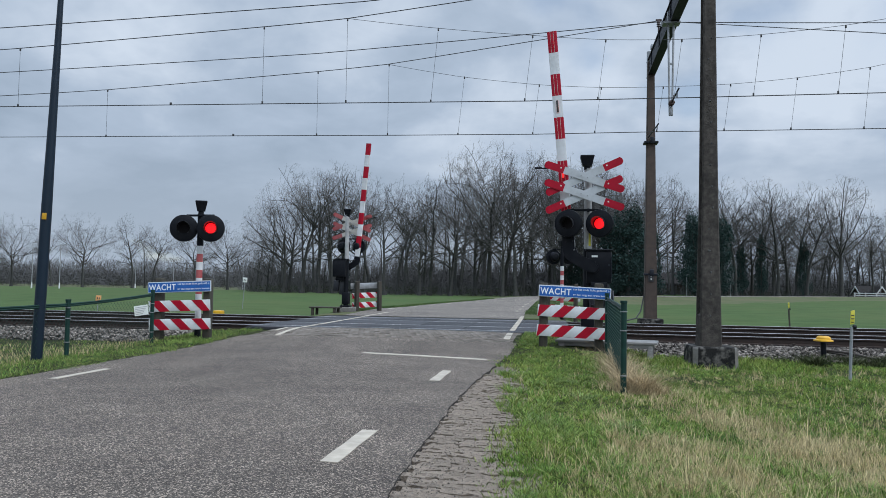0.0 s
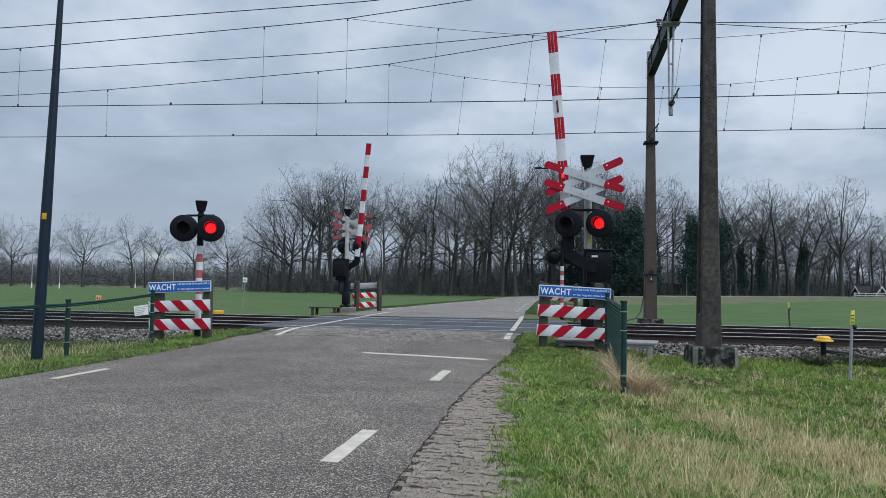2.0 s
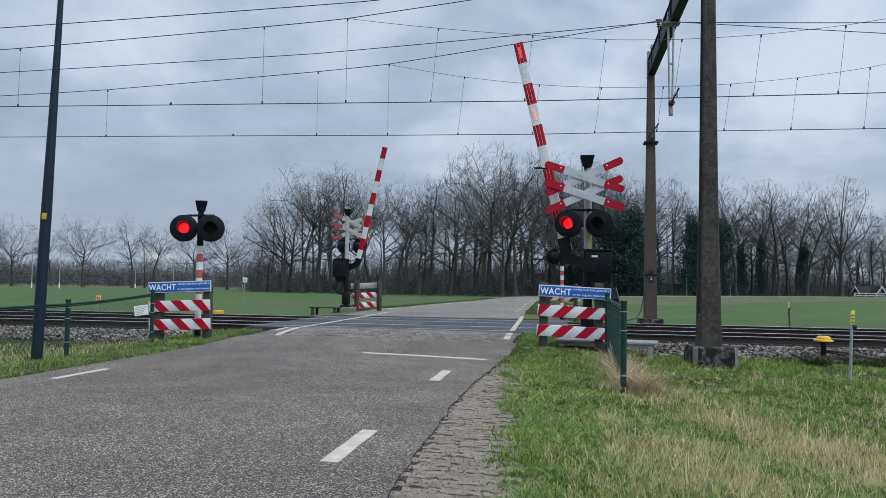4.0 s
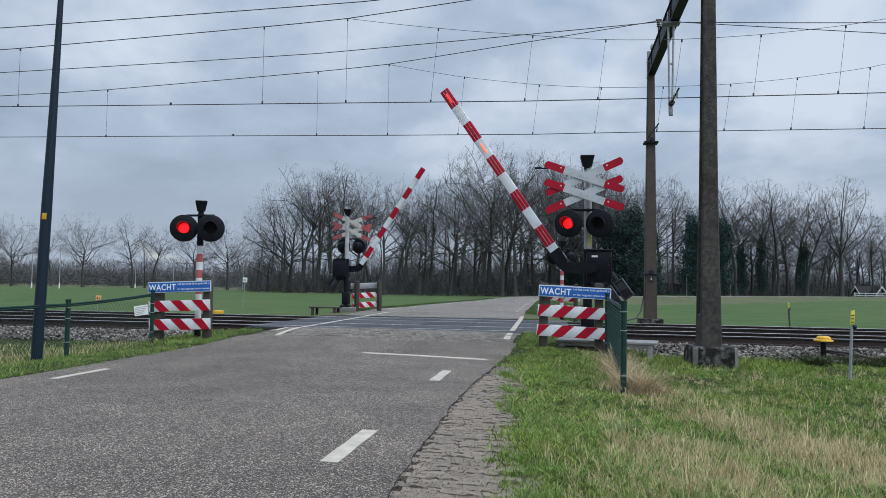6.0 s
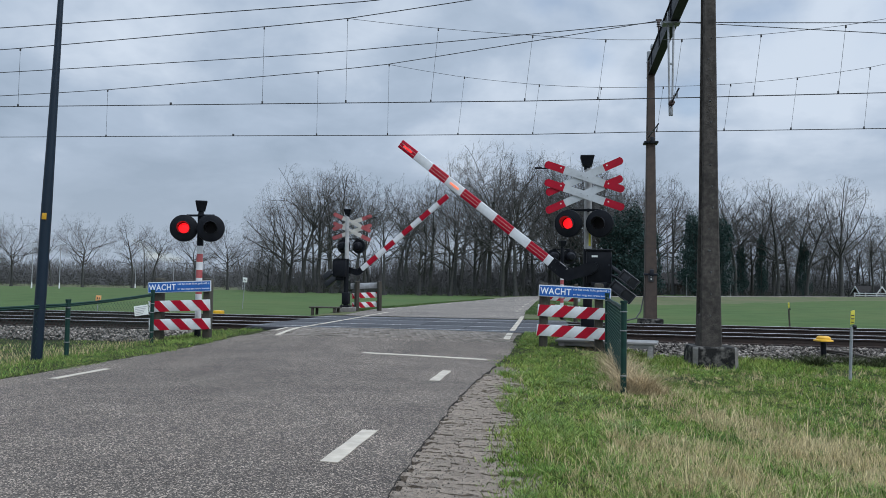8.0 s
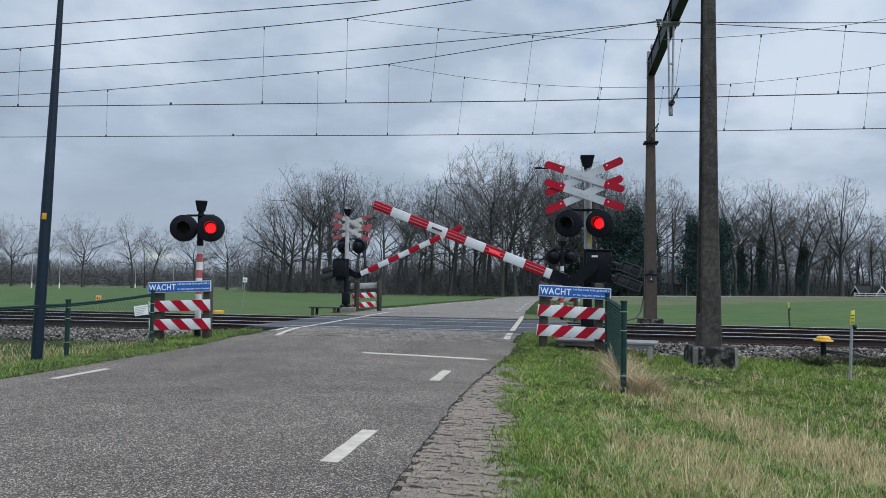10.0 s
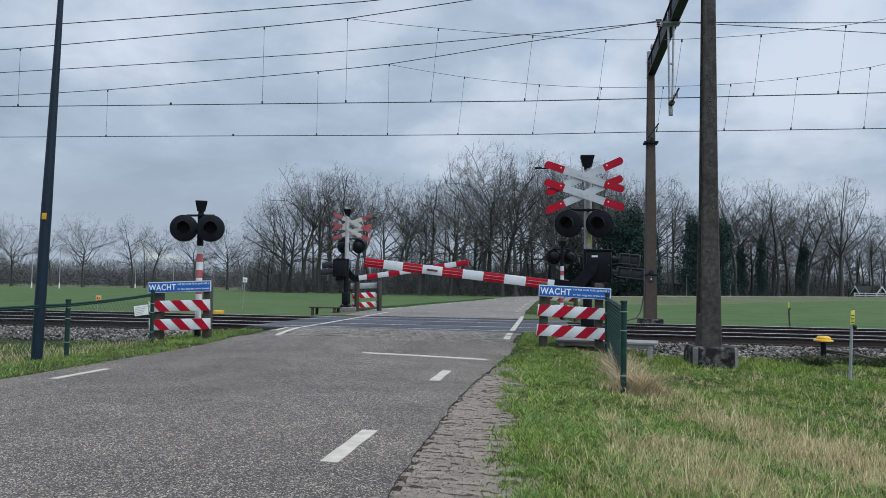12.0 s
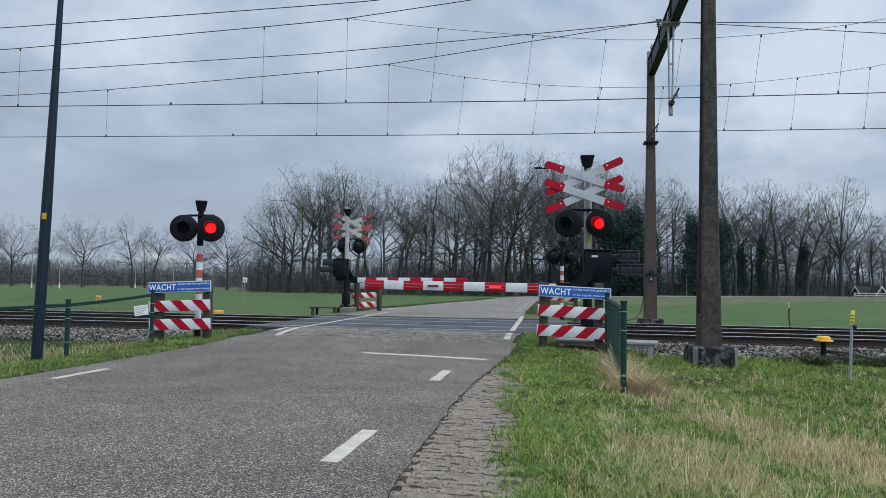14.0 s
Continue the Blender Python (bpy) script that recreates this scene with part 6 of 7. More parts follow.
    # lone trees over the left meadow and the belt behind them
    for at, top, depth, kind in ((22, 402, 150, 12), (-14, 402, 150, 5), (92, 412, 170, 0), (148, 400, 150, 12), (236, 398, 152, 6), (258, 414, 156, 4), (271, 405, 150, 0), (345, 414, 160, 12), (404, 412, 148, 12), (432, 436, 165, 1)):
        plant(kind, at, depth, top)
    for k in range(40):
        plant(10, -20 + k * 12.4 + rng.uniform(-8, 8), rng.uniform(215, 270), rng.uniform(424, 450))
    # dark evergreens among the bare trees
    ever = evergreen(51, 12, 3.0, "dark green ivy-clad tree at the wood's edge", M_IVY)
    for k, (at, depth, top, wide_by) in enumerate(((1112, 98, 352, 1.15), (1088, 99, 400, 1.0), (1140, 101, 395, 1.0), (1232, 147, 376, 0.8), (1276, 147, 384, 0.75), (1245, 150, 400, 0.9), (1012, 108, 420, 0.8), (1312, 155, 436, 0.5), (1348, 154, 418, 0.4), (1424, 154, 425, 0.45), (610, 130, 450, 0.7))):
        x, y = on_ray(at, depth)
        z = float(ground_z(x, y))
        h = (503.7 + (at - 784) * 0.0157 - top) / 1330 * depth + 1.1 - z
        m = pose(x, y, z, 0, 0, 57 * k) @ Matrix.Diagonal((wide_by * h / 12, wide_by * h / 12, h / 12, 1))
        if k == 0:
            ever.matrix_basis = m
        else:
            copy_thing(ever, m)


def slivers(p0, p1, r0):
    """One pointed sliver for each stem or twig."""
    n = len(p0)
    v, f = tubes(p0, p1, r0, r0, 3)
    v = v.reshape(n, 6, 3)[:, [0, 1, 3], :]
    v[:, 2, :] = np.asarray(p1)
    return v.reshape(-1, 3), np.arange(n * 3).reshape(-1, 3)


def build_undergrowth():
    """Thin stems, brambles and dead leaves under the trees, joined."""
    rng = np.random.default_rng(8)
    p0, p1, r0 = [], [], []
    lc, lr = [], []

    def thicket(starts, ends, girth, a, b, near, far, wide_by, tall):
        """A round bush of bare twigs somewhere between two bearings and distances."""
        x, y = on_ray(rng.uniform(a, b), rng.uniform(near, far))
        base = np.array([x, y, float(ground_z(x, y))])
        size = rng.uniform(0.25, 1.1)
        n = 130
        way = rng.normal(0, 1, (n, 3))
        way[:, 2] = np.abs(way[:, 2])
        way /= np.linalg.norm(way, axis=1, keepdims=True)
        inner = way * rng.uniform(0.3, 0.8, (n, 1)) * np.array([wide_by, wide_by, tall]) * size
        outer = inner + (way + rng.normal(0, 0.5, (n, 3))) * 0.9 * size
        starts.extend(base + inner)
        ends.extend(base + outer)
        girth.extend([0.06] * n)

    for a, b, near, far, count, tall in ((440, 690, 112, 136, 1500, 2.6), (690, 1105, 101, 130, 2600, 2.8), (1105, 1475, 149, 185, 2200, 3.2), (1475, 1600, 160, 180, 500, 2.4), (-30, 440, 152, 170, 700, 1.8),
                                         (-30, 460, 205, 260, 1200, 4.0), (440, 690, 132, 150, 900, 8.0), (660, 1105, 128, 152, 1100, 8.0), (1105, 1500, 180, 210, 1700, 9.0), (1450, 1600, 190, 210, 500, 7.0)):
        for k in range(count):
            x, y = on_ray(rng.uniform(a, b), rng.uniform(near, far))
            z = float(ground_z(x, y))
            base = np.array([x, y, z - 0.1])
            h = tall * rng.uniform(0.3, 1.0)
            tip = base + np.array([rng.normal(0, 0.42), rng.normal(0, 0.42), 1.0]) * h
            mid = (base + tip) / 2 + rng.normal(0, 0.09, 3) * h
            rad = 0.008 + 0.005 * h
            p0.append(base), p1.append(tip), r0.append(rad * 1.3)
            for j in range(2):
                w = mid + (tip - mid) * rng.uniform(0, 0.8)
                p0.append(w), p1.append(w + rng.normal(0, 0.3, 3) * h * 0.5 + np.array([0, 0, 0.15 * h])), r0.append(rad * 0.5)
            if k % 9 == 0:
                lc.append((x, y, z + 0.35 * rng.uniform(0.6, 2.0))), lr.append(rng.uniform(0.5, 1.1))
    # loose thickets of fine twigs, far off and in the gaps of the woods
    for a, b, near, far, count, wide_by, tall in ((1440, 1600, 176, 215, 170, 3.2, 5.6), (440, 700, 132, 165, 170, 2.8, 5.0), (700, 1110, 122, 170, 420, 3.0, 6.2), (960, 1150, 120, 160, 150, 2.8, 6.6), (1110, 1450, 168, 225, 420, 3.4, 7.6)):
        for k in range(count):
            thicket(p0, p1, r0, a, b, near, far, wide_by, tall)
    # the wood goes on behind: stems and twigs of further trees
    for a, b, near, far, count, tall in ((445, 690, 140, 175, 420, 8.5), (690, 1110, 135, 190, 1100, 10.0), (1110, 1460, 200, 250, 1300, 13.0), (1450, 1600, 205, 240, 420, 10.0)):
        for k in range(count):
            x, y = on_ray(rng.uniform(a, b), rng.uniform(near, far))
            foot = np.array([x, y, float(ground_z(x, y)) - 0.2])
            h = tall * rng.uniform(0.45, 1.0)
            tip = foot + np.array([rng.normal(0, 0.06), rng.normal(0, 0.06), 1.0]) * h
            p0.append(foot), p1.append(tip), r0.append(rng.uniform(0.08, 0.24))
            for j in range(9):
                w = foot + (tip - foot) * rng.uniform(0.25, 0.95)
                p0.append(w), p1.append(w + np.array([rng.normal(0, 0.13), rng.normal(0, 0.13), rng.uniform(0.02, 0.16)]) * h), r0.append(0.06)
    v, f = slivers(p0, p1, r0)
    setting("undergrowth", fast_mesh("undergrowth", v, f, M_SCRUB), "dense bare undergrowth stems under the trees", kind="stuff", category="undergrowth")
    p0, p1, r0 = [], [], []
    for k in range(900):
        thicket(p0, p1, r0, -30, 480, 200, 300, 4.6, 10.5)
    v, f = slivers(p0, p1, r0)
    setting("distant_thicket", fast_mesh("distant_thicket", v, f, M_SCRUB), "grey bare thicket across the far side of the meadow", kind="stuff", category="thicket")
    v, f = leaf_cloud(rng, lc, lr, 26000, 0.1)
    setting("bramble", fast_mesh("bramble", v, f, M_HEDGE), "brown-green brambles along the wood's foot", kind="stuff", category="undergrowth")


# ---- buildings and poles far off ----
def house(name, label, m, w, d, h, ridge, barge):
    b = thing(name, label, "house", m, "far houses")
    bm = bmesh.new()
    add_prism(bm, [(-w / 2, -0.5), (w / 2, -0.5), (w / 2, h), (0, ridge - 0.1), (-w / 2, h)], d, pose(0, -d / 2, 0))
    part("wall", bm, M_WALL, b)
    for s in (-1, 1):
        bm = bmesh.new()
        add_prism(bm, [(s * (w / 2 + 0.4), h - 0.35), (s * (w / 2 + 0.4), h - 0.15), (0, ridge + 0.15), (0, ridge - 0.05)], d + 0.7, pose(0, -d / 2 - 0.35, 0))
        roof = part("roof", bm, M_ROOF, b)
        if barge:
            bm = bmesh.new()
            add_prism(bm, [(s * (w / 2 + 0.42), h - 0.5), (s * (w / 2 + 0.42), h - 0.1), (0, ridge + 0.2), (0, ridge - 0.2)], 0.06, pose(0, -d / 2 - 0.42, 0))
            part("barge_board", bm, M_WHITE, roof, "white barge board")
    for x in (-w / 4, w / 4):
        bm = bmesh.new()
        add_box(bm, (x, -d / 2 - 0.02, h * 0.5), (w * 0.22, 0.08, h * 0.5), bev=0.01)
        win = part("window", bm, M_WHITE, b)
        bm = bmesh.new()
        add_box(bm, (x, -d / 2 - 0.06, h * 0.5), (w * 0.18, 0.02, h * 0.42))
        part("pane", bm, M_PANE, win)
    return b


def build_far():
    for name, label, at, depth, turn, w, d, h, ridge, barge in (
            ("house", "low farmhouse with a dark roof and white barge boards", 1534, 174, -86, 4.0, 4.4, 0.7, 2.2, True),
            ("shed", "small shed with a white-edged gable beside the farmhouse", 1554, 170, 4, 1.8, 3, 0.6, 2.2, True),
            ("barn", "low brown barn with a grey roof behind the trees", 1205, 178, 70, 6, 8, 2.4, 4.6, False),
            ("barn", "small brown barn among the trees", 929, 150, 5, 4.5, 6, 2.2, 4.3, False)):
        x, y = on_ray(at, depth)
        house(name, label, pose(x, y, float(ground_z(x, y)) + 0.3, 0, 0, turn), w, d, h, ridge, barge)
    for k, (at, depth, h) in enumerate(((58, 118, 7.2), (107, 122, 7.0), (241, 150, 6.4), (308, 160, 6.2), (431, 150, 6.6), (498, 145, 5.2), (1293, 146, 5.2), (1216, 146, 4.2), (1559, 150, 5.4))):
        x, y = on_ray(at, depth)
        p = thing("light_pole", "slim pale light pole with a white foot", "pole", pose(x, y, float(ground_z(x, y))), "field light poles")
        bm = bmesh.new()
        add_tube(bm, (0, 0, 0.0), (0, 0, h), 0.07, 0.05, seg=10)
        part("post", bm, M_GREY, p)
        if at < 500:
            bm = bmesh.new()
            add_tube(bm, (0, 0, -0.3), (0, 0, 0.9), 0.13, 0.09, seg=12)
            part("foot", bm, M_WHITE, p)
        bm = bmesh.new()
        add_box(bm, (0.25, 0, h), (0.7, 0.16, 0.1), bev=0.03)
        part("lantern", bm, M_GREY, p)
    x, y = on_ray(1552, 155)
    f = thing("paddock_rail", "white paddock rail beside the far road", "fence", pose(x, y, float(ground_z(x, y)), 0, 0, -25))
    for k in range(5):
        bm = bmesh.new()
        add_box(bm, (-4 + 2 * k, 0, 0.4), (0.14, 0.14, 1.5))
        part("post", bm, M_WHITE, f)
    for z in (0.55, 1.0):
        bm = bmesh.new()
        add_box(bm, (0, -0.08, z), (8.4, 0.05, 0.16))
        part("rail", bm, M_WHITE, f)


# ---- grass ----
def blades(rng, x, y, h, width, lean, way=None):
    """Bent blades of three faces each, standing on the ground; way: the bearing each one leans to."""
    n = len(x)
    z = ground_z(x, y) - 0.015
    a = rng.uniform(0, 2 * np.pi, n)
    side = np.stack([np.cos(a), np.sin(a), np.zeros(n)], axis=1) * (width * rng.uniform(0.6, 1.3, n))[:, None]
    b = rng.uniform(0, 2 * np.pi, n) if way is None else way
    bend = np.stack([np.cos(b), np.sin(b), np.zeros(n)], axis=1) * (h * lean * rng.uniform(0.2, 1.4, n))[:, None]
    root = np.stack([x, y, z], axis=1)
    up = np.zeros((n, 3))
    up[:, 2] = h
    mid = root + up * 0.55 + bend * 0.35
    tip = root + up * 0.95 + bend
    v = np.stack([root - side, root + side, mid - side * 0.8, mid + side * 0.8, tip], axis=1).reshape(-1, 3)
    t = np.array([[0, 1, 3], [0, 3, 2], [2, 3, 4]])
    return v, (np.arange(n)[:, None, None] * 5 + t[None]).reshape(-1, 3)


def tufts(rng, x, y, each, spread):
    """Blades grouped round tuft centres, each leaning outward."""
    a = rng.uniform(0, 2 * np.pi, (len(x), each))
    r = np.abs(rng.normal(0, 1, (len(x), each))) * spread * rng.uniform(0.5, 1.5, (len(x), 1))
    return (x[:, None] + np.cos(a) * r).ravel(), (y[:, None] + np.sin(a) * r).ravel(), (a + rng.normal(0, 0.5, a.shape)).ravel(), np.repeat(rng.uniform(0.55, 1.5, len(x)), each)


def scatter(rng, count, y0, y1, left, right):
    """Places whose density falls off away from the eye; left and right: bounds by y."""
    u = rng.random(count)
    y = y0 * (y1 / y0) ** u
    lo, hi = left(y), right(y)
    x = lo + (hi - lo) * rng.random(count)
    return x, y


SEDGE = ((0.27, 7.9, 0.07, 0.1), (0.56, 6.38, 0.06, 0.1), (-0.15, 6.22, 0.07, 0.08), (0.88, 5.97, 0.05, 0.09), (0.11, 8.92, 0.05, 0.07))


def build_grass():
    rng = np.random.default_rng(12)
    edge = lambda y: np.where(y < 10.9, np.interp(y, [3, 4, 5, 6, 7.6, 9.5, 10.9], [-0.08, -0.16, -0.27, -0.35, -0.49, -0.62, -0.67]) + 0.2 * (patch(y * 0 + 1, y, 2.6, 1.0) - 0.5), np.interp(y, EDGE_Y, EDGE_R) - 0.02)
    wide = lambda y: y * 0.47 + 0.5
    def inside(x, y):
        gap = x - edge(y)
        gap = gap - 0.12 * smooth_step(5.4, 6.4, y)
        return rng.random(len(x)) < smooth_step(-0.24, 0.2, gap + 0.22 * (patch(x, y, 6.0, 1.7) - 0.5) + 0.12 * (patch(x, y, 17.0, 0.3) - 0.5))

    # short sward
    clear = lambda x, y: ~((y > 13.2) & (x > -0.1) & (x < 2.0))
    x, y = scatter(rng, 215000, 3.0, 14.6, lambda y: edge(y) - 0.3, wide)
    keep = inside(x, y) & clear(x, y) & (rng.random(len(x)) < (0.45 + 0.6 * patch(x, y, 2.1, 0.6) + 0.3 * smooth_step(7, 9, y)) * (0.5 + 0.85 * patch(x, y, 11.0, 2.2) + 0.3 * smooth_step(7, 9, y)))
    x, y = x[keep], y[keep]
    tall = 0.02 + 0.042 * np.clip(patch(x, y, 1.5, 2.0), 0, 1) * rng.uniform(0.4, 1.4, len(x))
    v, f = blades(rng, x, y, tall, 0.0013 + 0.00032 * y, 1.1)
    setting("verge_grass", fast_mesh("verge_grass", v, f, M_BLADE), "uneven green grass on the verge", kind="stuff", category="grass")
    # tufts standing out of it
    cx, cy = scatter(rng, 4600, 3.0, 14.4, lambda y: edge(y) - 0.22, wide)
    keep = inside(cx, cy) & clear(cx, cy) & (rng.random(len(cx)) < 0.15 + 1.1 * patch(cx, cy, 1.6, 3.3))
    cx, cy = cx[keep], cy[keep]
    x, y, way, size = tufts(rng, cx, cy, 40, 0.028)
    tall = (0.03 + 0.045 * np.clip(patch(x, y, 0.9, 2.6), 0, 1)) * size * rng.uniform(0.4, 1.3, len(x))
    v, f = blades(rng, x, y, tall, 0.0013 + 0.0003 * y, 1.25, way)
    setting("grass_tufts", fast_mesh("grass_tufts", v, f, M_TUFT), "tufts of longer green grass on the verge", kind="stuff", category="grass")
    # straw between the green, in clumps
    cx, cy = scatter(rng, 20000, 3.0, 13.2, lambda y: edge(y) + 0.15, wide)
    bare = np.exp(-((cx - 2.1) / 0.45) ** 2 - ((cy - 6.3) / 1.0) ** 2) + 0.3 * np.exp(-((cx - 1.5) / 0.6) ** 2 - ((cy - 4.6) / 0.8) ** 2) + 0.8 * np.exp(-((cx - 1.5) / 0.6) ** 2 - ((cy - 8.3) / 1.0) ** 2) + 0.6 * np.exp(-((cx - 0.7) / 0.5) ** 2 - ((cy - 3.6) / 0.8) ** 2)
    keep = rng.random(len(cx)) < np.clip((patch(cx, cy, 1.7, 4.2) - 0.26) * 1.8, 0.08, 0.85) * (0.1 + 0.9 * smooth_step(0.0, 0.9, cx)) * (1.0 - 0.8 * smooth_step(6.5, 8.5, cy)) + 0.5 * bare
    cx, cy = cx[keep], cy[keep]
    x, y, way, size = tufts(rng, cx, cy, 9, 0.03)
    tall = (0.05 + 0.05 * np.clip(patch(x, y, 1.1, 4.2), 0, 1)) * size * rng.uniform(0.4, 1.3, len(x))
    v, f = blades(rng, x, y, tall, 0.0012 + 0.00022 * y, 0.5, way)
    setting("verge_straw", fast_mesh("verge_straw", v, f, M_DRY), "pale dry grass stalks on the verge", kind="stuff", category="grass")
    # a few tall stalks
    x, y = scatter(rng, 420, 3.2, 9.0, lambda y: 0.16 * y, lambda y: 0.42 * y)
    v, f = blades(rng, x, y, rng.uniform(0.12, 0.28, len(x)), np.full(len(x), 0.0022), 0.3)
    setting("tall_stalks", fast_mesh("tall_stalks", v, f, M_DRY), "few tall dry stalks over the verge grass", kind="stuff", category="grass")
    # dead stalks round the fence end
    n = 3600
    a, r = rng.uniform(0, 2 * np.pi, n), np.abs(rng.normal(0, 0.19, n))
    along = rng.random(n) < 0.5
    x = 0.86 + np.cos(a) * r * np.where(along, 0.75, 1.15) + rng.normal(0, 0.04, n) + np.where(along, 0.0, 0.12)
    y = 8.9 + np.sin(a) * r * 0.8 + np.where(along, rng.uniform(0, 2.6, n), 0.0)
    tall = rng.uniform(0.08, 0.46, n) * np.exp(-r * 2.0) * np.where(along, 1.1, 0.85)
    v, f = blades(rng, x, y, tall, np.full(n, 0.0028), 1.25)
    setting("dead_stalks", fast_mesh("dead_stalks", v, f, M_STALK), "tangle of dead stalks at the fence end", kind="stuff", category="grass")
    # lush grass at the foot of the mast and the platform, dull weeds on the edge of the ballast
    x, y = rng.uniform(1.25, 4.2, 9000), rng.uniform(12.6, 14.45, 9000)
    keep = (rng.random(9000) < 0.25 + 0.9 * patch(x, y, 2.3, 0.9)) & ~((np.abs(x - 2.57) < 0.38) & (np.abs(y - 13.14) < 0.38))
    x, y = x[keep], y[keep]
    v, f = blades(rng, x, y, rng.uniform(0.05, 0.15, len(x)), np.full(len(x), 0.006), 0.8)
    setting("mast_grass", fast_mesh("mast_grass", v, f, M_BLADE), "lush green grass round the foot of the mast", kind="stuff", category="grass")
    x, y = rng.uniform(-0.66, 0.5, 2600), rng.uniform(13.6, 16.1, 2600)
    v, f = blades(rng, x, y, rng.uniform(0.03, 0.1, len(x)), np.full(len(x), 0.0042), 1.0)
    setting("crossing_grass", fast_mesh("crossing_grass", v, f, M_TUFT), "grass growing up to the edge of the crossing", kind="stuff", category="grass")
    x, y = rng.uniform(-7.4, -5.95, 4200), rng.uniform(12.2, 14.95, 4200)
    keep = (x < np.interp(y, EDGE_Y, EDGE_L) - 0.02) & (rng.random(len(x)) < 0.3 + 0.9 * patch(x, y, 2.0, 1.1))
    x, y = x[keep], y[keep]
    v, f = blades(rng, x, y, rng.uniform(0.03, 0.09, len(x)), np.full(len(x), 0.0045), 1.0)
    setting("sign_grass", fast_mesh("sign_grass", v, f, M_TUFT), "bright grass along the asphalt beside the warning board", kind="stuff", category="grass")
    cx, cy = rng.uniform(3.9, 8.2, 60), rng.uniform(13.7, 14.75, 60)
    x, y, way, size = tufts(rng, cx, cy, 110, 0.09)
    v, f = blades(rng, x, y, rng.uniform(0.05, 0.16, len(x)) * size, np.full(len(x), 0.006), 1.2, way)
    setting("weeds", fast_mesh("weeds", v, f, M_WEED), "dull dark weeds creeping over the ballast edge", kind="stuff", category="weeds")
    # coarse pale-green sedge tufts
    for x0, y0, spread, tall_by in SEDGE:
        n = 90
        a = rng.uniform(0, 2 * np.pi, n)
        r = np.abs(rng.normal(0, spread, n))
        x, y = x0 + np.cos(a) * r, y0 + np.sin(a) * r
        v, f = blades(rng, x, y, tall_by * rng.uniform(0.5, 1.2, n), np.full(n, 0.0036), 1.6, a + rng.normal(0, 0.4, n))
        setting("sedge_tuft", fast_mesh("sedge_tuft", v, f, M_SEDGE), "coarse tuft of long pale green blades", kind="stuff", category="grass")
    # the verge behind and beside the camera
    x, y = rng.uniform(-0.2, 9, 16000), rng.uniform(-7, 3.6, 16000)
    keep = (x > -0.2 + 0.25 * patch(x, y, 2.6, 1.0)) & ((x > y * 0.47 + 0.4) | (y < 3.1)) & (rng.random(len(x)) < 0.4 + 0.8 * patch(x, y, 1.9, 0.6))
    x, y = x[keep], y[keep]
    v, f = blades(rng, x, y, rng.uniform(0.03, 0.09, len(x)), np.full(len(x), 0.009), 1.2)
    setting("verge_grass_behind", fast_mesh("verge_grass_behind", v, f, M_BLADE), "uneven green grass along the verge", kind="stuff", category="grass")
    # left verge and the strip to the ballast
    left = lambda y: np.interp(y, [6, 12, 14.6], [-9.0, -12.0, -13.0])
    x, y = scatter(rng, 60000, 6.0, 14.5, left, lambda y: np.interp(y, EDGE_Y, EDGE_L) + 0.04 + 0.24 * (patch(y * 0 + 2, y, 3.1, 0.4) - 0.5) + 0.1 * (patch(y * 0 + 1, y, 9.1, 0.7) - 0.5))
    keep = rng.random(len(x)) < 0.45 + 0.7 * patch(x, y, 1.7, 3.0)
    x, y = x[keep], y[keep]
    tall = (0.025 + 0.05 * patch(x, y, 1.2, 5.0) * rng.uniform(0.5, 1.4, len(x))) * (1.0 - 0.3 * smooth_step(12.5, 14, y))
    v, f = blades(rng, x, y, tall, np.full(len(x), 0.004), 0.9)
    setting("verge_grass_left", fast_mesh("verge_grass_left", v, f, M_TUFT), "green grass between road and ballast", kind="stuff", category="grass")
    x, y = scatter(rng, 2600, 6.5, 13.0, left, lambda y: np.full_like(y, -6.9))
    v, f = blades(rng, x, y, rng.uniform(0.06, 0.18, len(x)), np.full(len(x), 0.004), 0.6)
    setting("straw_left", fast_mesh("straw_left", v, f, M_DRY), "dry grass under the green fence", kind="stuff", category="grass")
    # road verges behind the crossing
    for name, lo, hi, n in (("verge_grass_beyond", lambda y: np.interp(y, EDGE_Y, EDGE_L) - 2.2, lambda y: np.interp(y, EDGE_Y, EDGE_L), 16000),
                            ("verge_grass_bend", lambda y: np.interp(y, EDGE_Y, EDGE_R), lambda y: np.interp(y, EDGE_Y, EDGE_R) + 3.5, 14000)):
        x, y = scatter(rng, n, 26.4, 62, lo, hi)
        v, f = blades(rng, x, y, rng.uniform(0.04, 0.11, n), np.full(n, 0.012), 0.8)
        setting(name, fast_mesh(name, v, f, M_MEADOW), "rough grass along the road beyond the tracks", kind="stuff", category="grass")


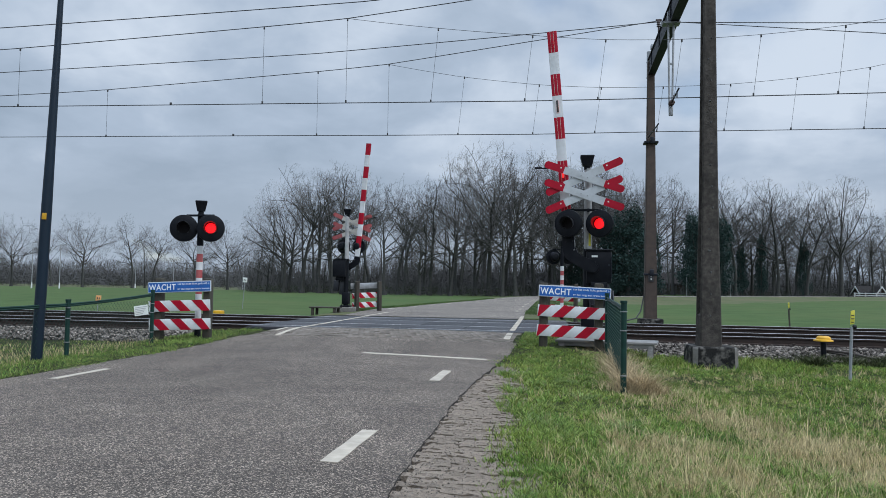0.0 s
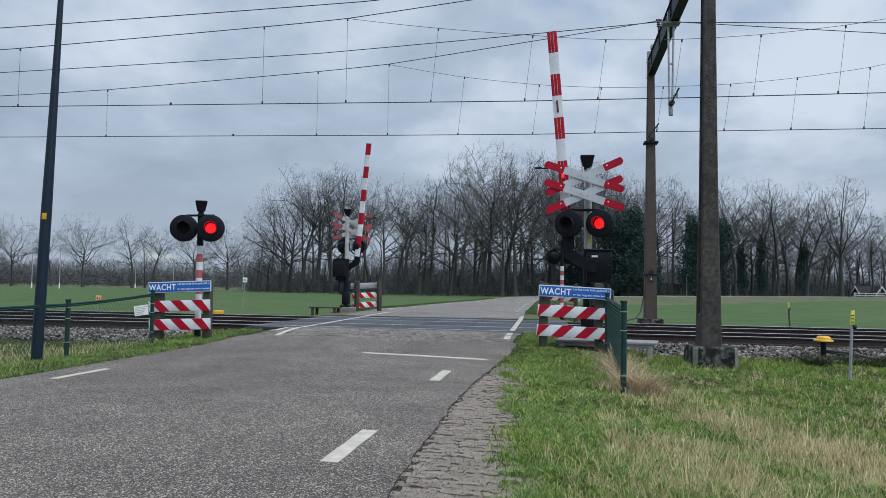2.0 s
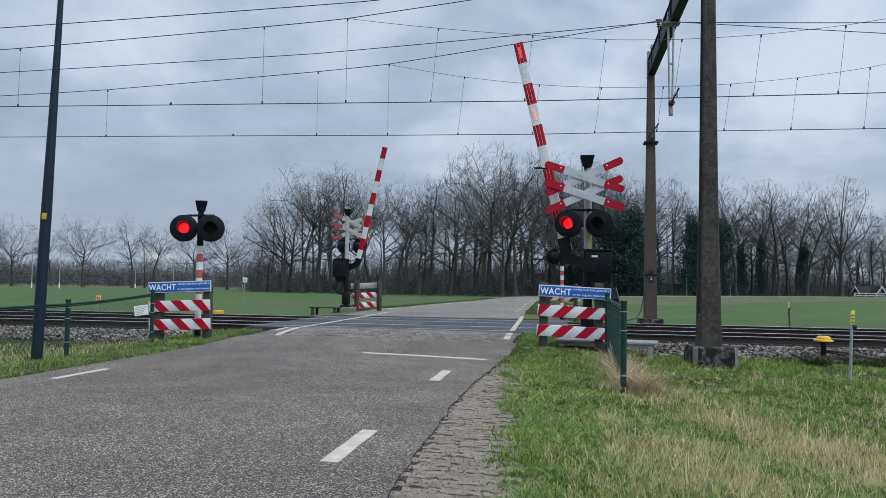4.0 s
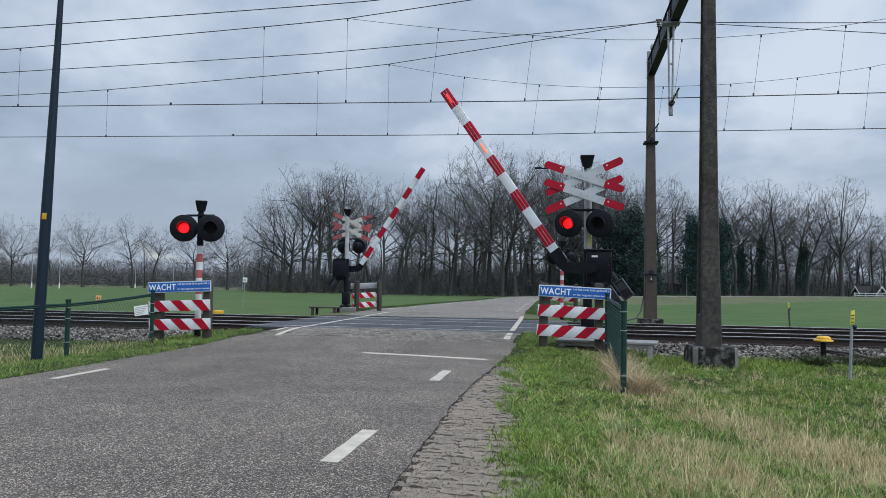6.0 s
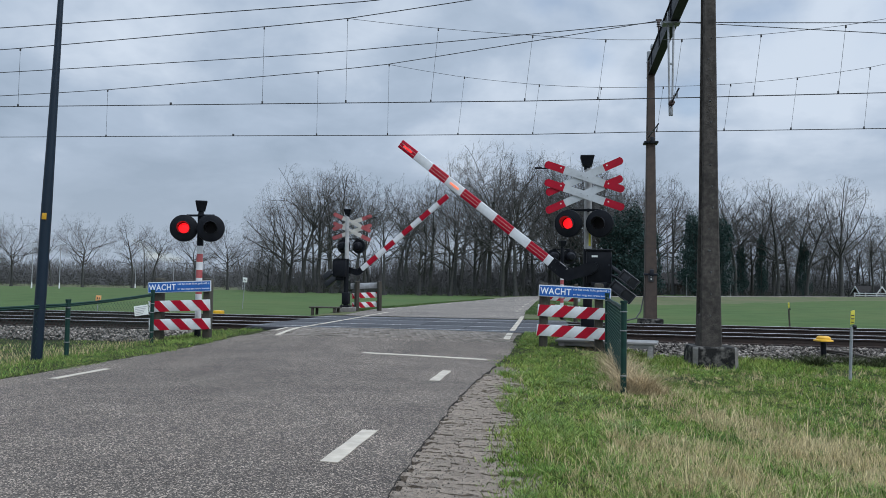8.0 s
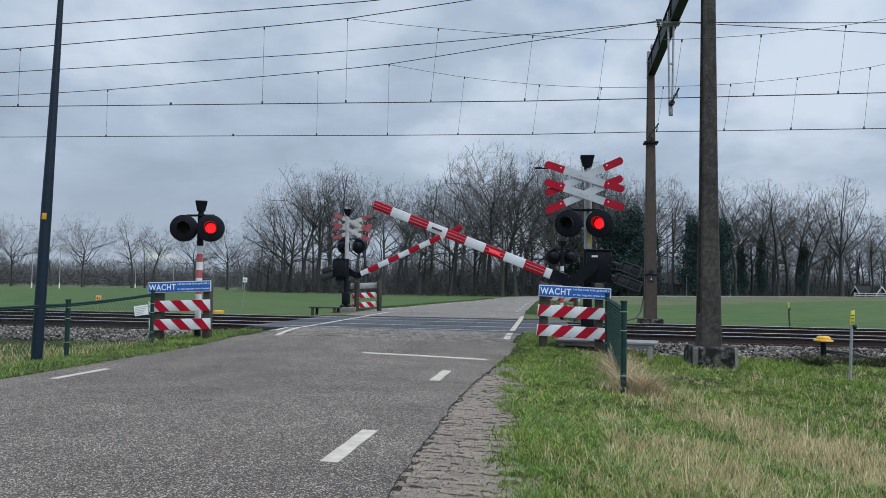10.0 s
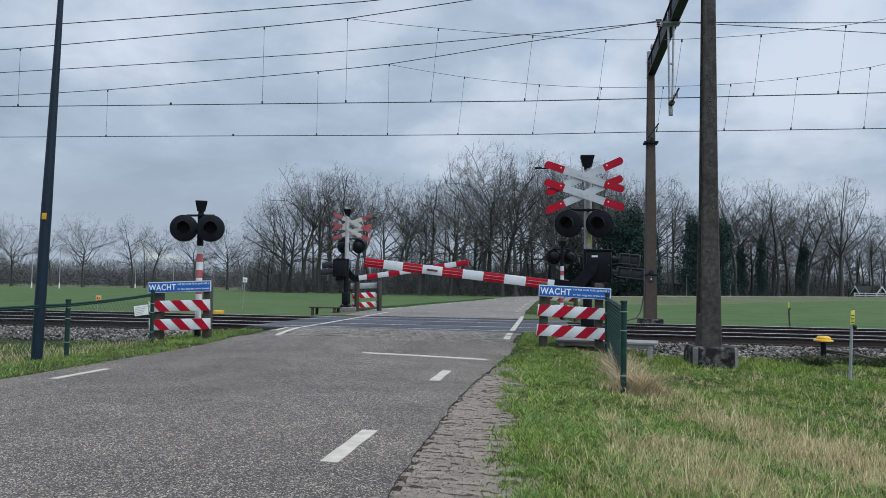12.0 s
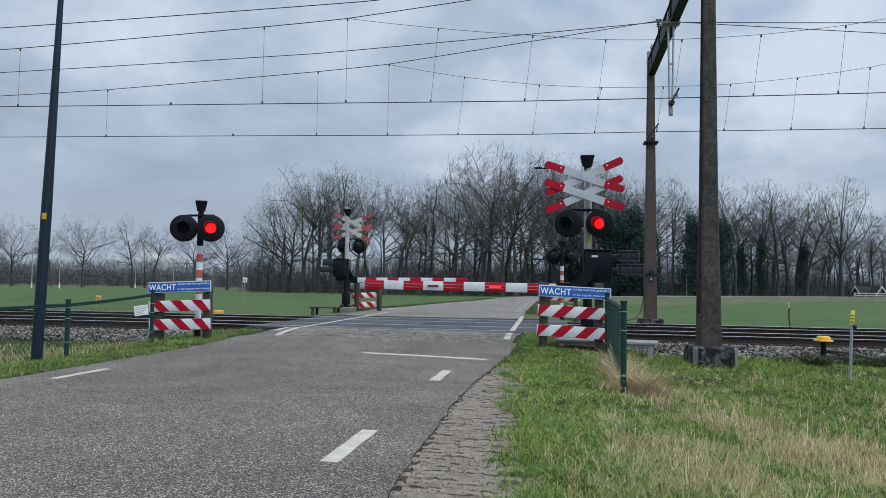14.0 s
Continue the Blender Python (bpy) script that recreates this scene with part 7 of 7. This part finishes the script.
def build_chips():
    """Small loose chips and dirt crumbs along the edge of the asphalt, joined."""
    rng = np.random.default_rng(77)
    y = 3.2 * (11.3 / 3.2) ** rng.random(2600)
    x = np.interp(y, EDGE_Y, EDGE_R) + np.abs(rng.normal(0, 0.3, 2600))
    keep = x < np.interp(y, [3, 7, 11], [0.1, -0.3, -0.6])
    x, y = x[keep], y[keep]
    z = ground_z(x, y) - 0.004
    size = rng.uniform(0.003, 0.009, len(x))[:, None, None]
    shape = np.array([(1, 0, 0), (-0.4, 0.8, 0), (-0.5, -0.8, 0), (0, 0, 0.8)])[None] * rng.uniform(0.6, 1.3, (len(x), 4, 3))
    v = np.stack([x, y, z], axis=1)[:, None, :] + shape * size
    f = (np.arange(len(x))[:, None, None] * 4 + np.array([(0, 1, 3), (1, 2, 3), (2, 0, 3)])[None]).reshape(-1, 3)
    setting("loose_chips", fast_mesh("loose_chips", v.reshape(-1, 3), f, M_STONE), "loose stone chips along the asphalt edge", kind="stuff", category="gravel")


build_woods()
build_undergrowth()
build_chips()
build_far()
build_grass()
build_pavers()
build_older_bricks()


# ---- movement ----
NEAR_BOOM = [(0.0, 84.93), (3.1, 84.93), (3.2, 84.53), (3.5, 81.9), (4.4, 71.81), (5.3, 61.52), (5.5, 59.5), (6.0, 54.96), (6.5, 50.5), (7.0, 46.34), (7.5, 42.08), (8.0, 37.82),
             (8.2, 36.1), (9.25, 27.2), (10.3, 18.4), (10.5, 16.8), (11.0, 13.1), (11.5, 9.5), (12.0, 5.95), (12.5, 2.7), (12.8, 0.95), (13.0, 0.3), (14.0, 0.3)]
FAR_BOOM = [(0.0, 84.89), (3.1, 84.89), (3.2, 84.59), (3.5, 82.05), (4.4, 72.31), (5.3, 62.17), (5.5, 60.24), (6.0, 55.78), (6.5, 51.31), (7.0, 47.15), (7.5, 42.89), (8.0, 38.95),
             (8.2, 37.4), (9.25, 29.5), (10.3, 21.5), (10.5, 19.95), (11.0, 16.05), (11.5, 12.3), (12.0, 8.2), (12.5, 4.6), (13.0, 1.6), (13.5, 0.49), (14.0, 0.49)]
# which lamp of each pair glows, tenth by tenth: L, R, B both, n none
FLASH = ("RRRLLLRRRLLLRRRLLLLRRLLLLRRRLLLRR" "RLLLRRRLLLRRRLLLRRRL" "nLLRRRLLLLRRBLLLRRRLLLRRRLLLLR"
         "RRLLLRRRLLLRRRLLLRRR" "LLLLRRnLLLRnnnnnnnnLLLLRRLLLLRRRLLLRRR")


def flash_rows(letters, closed, opened):
    """Rows of an added leaf or cover: out of the way while its lamp glows."""
    rows, was = [], None
    for k, c in enumerate(FLASH[:141]):
        now = c in letters
        t = k / 10
        if was is None:
            rows.append((0.0, opened if now else closed))
        elif now != was:
            rows.append((t - 0.06, opened if was else closed))
            rows.append((t - 0.03, opened if now else closed))
        was = now
    rows.append((14.0, opened if was else closed))
    return rows


def motions():
    for b, rows in ((near_barrier, NEAR_BOOM), (far_barrier, FAR_BOOM)):
        boom = [o for o in b.children if o.name.split(".")[0] == "boom"][0]
        at = boom.matrix_basis.translation.copy()
        walk(boom, [(t, pose(at.x, at.y, at.z, 0, a, -9)) for t, a in rows])
        for o in boom.children:
            kind = o.name.split(".")[0]
            if kind in ("lamp_cover", "tip_lamp_cover"):
                walk(o, flash_rows("LB", pose(0, 0, 0), pose(0, 0.03, 0)))
            if kind == "inner_lamp_cover":
                walk(o, flash_rows("RB", pose(0, 0, 0), pose(0, 0.03, 0)))
    for s in (near_barrier, far_barrier, left_signal, far_signal):
        heads = sorted([o for o in s.children if o.name.split(".")[0] == "signal_head"], key=lambda o: o.matrix_basis.translation.x)
        for letters, head in (("LB", heads[0]), ("RB", heads[1])):
            for o in head.children:
                kind = o.name.split(".")[0]
                if kind in ("shutter_left", "shutter_right"):
                    aside = -0.105 if kind == "shutter_left" else 0.105
                    walk(o, flash_rows(letters, pose(0, 0, 0), pose(aside, 0, 0)))


motions()
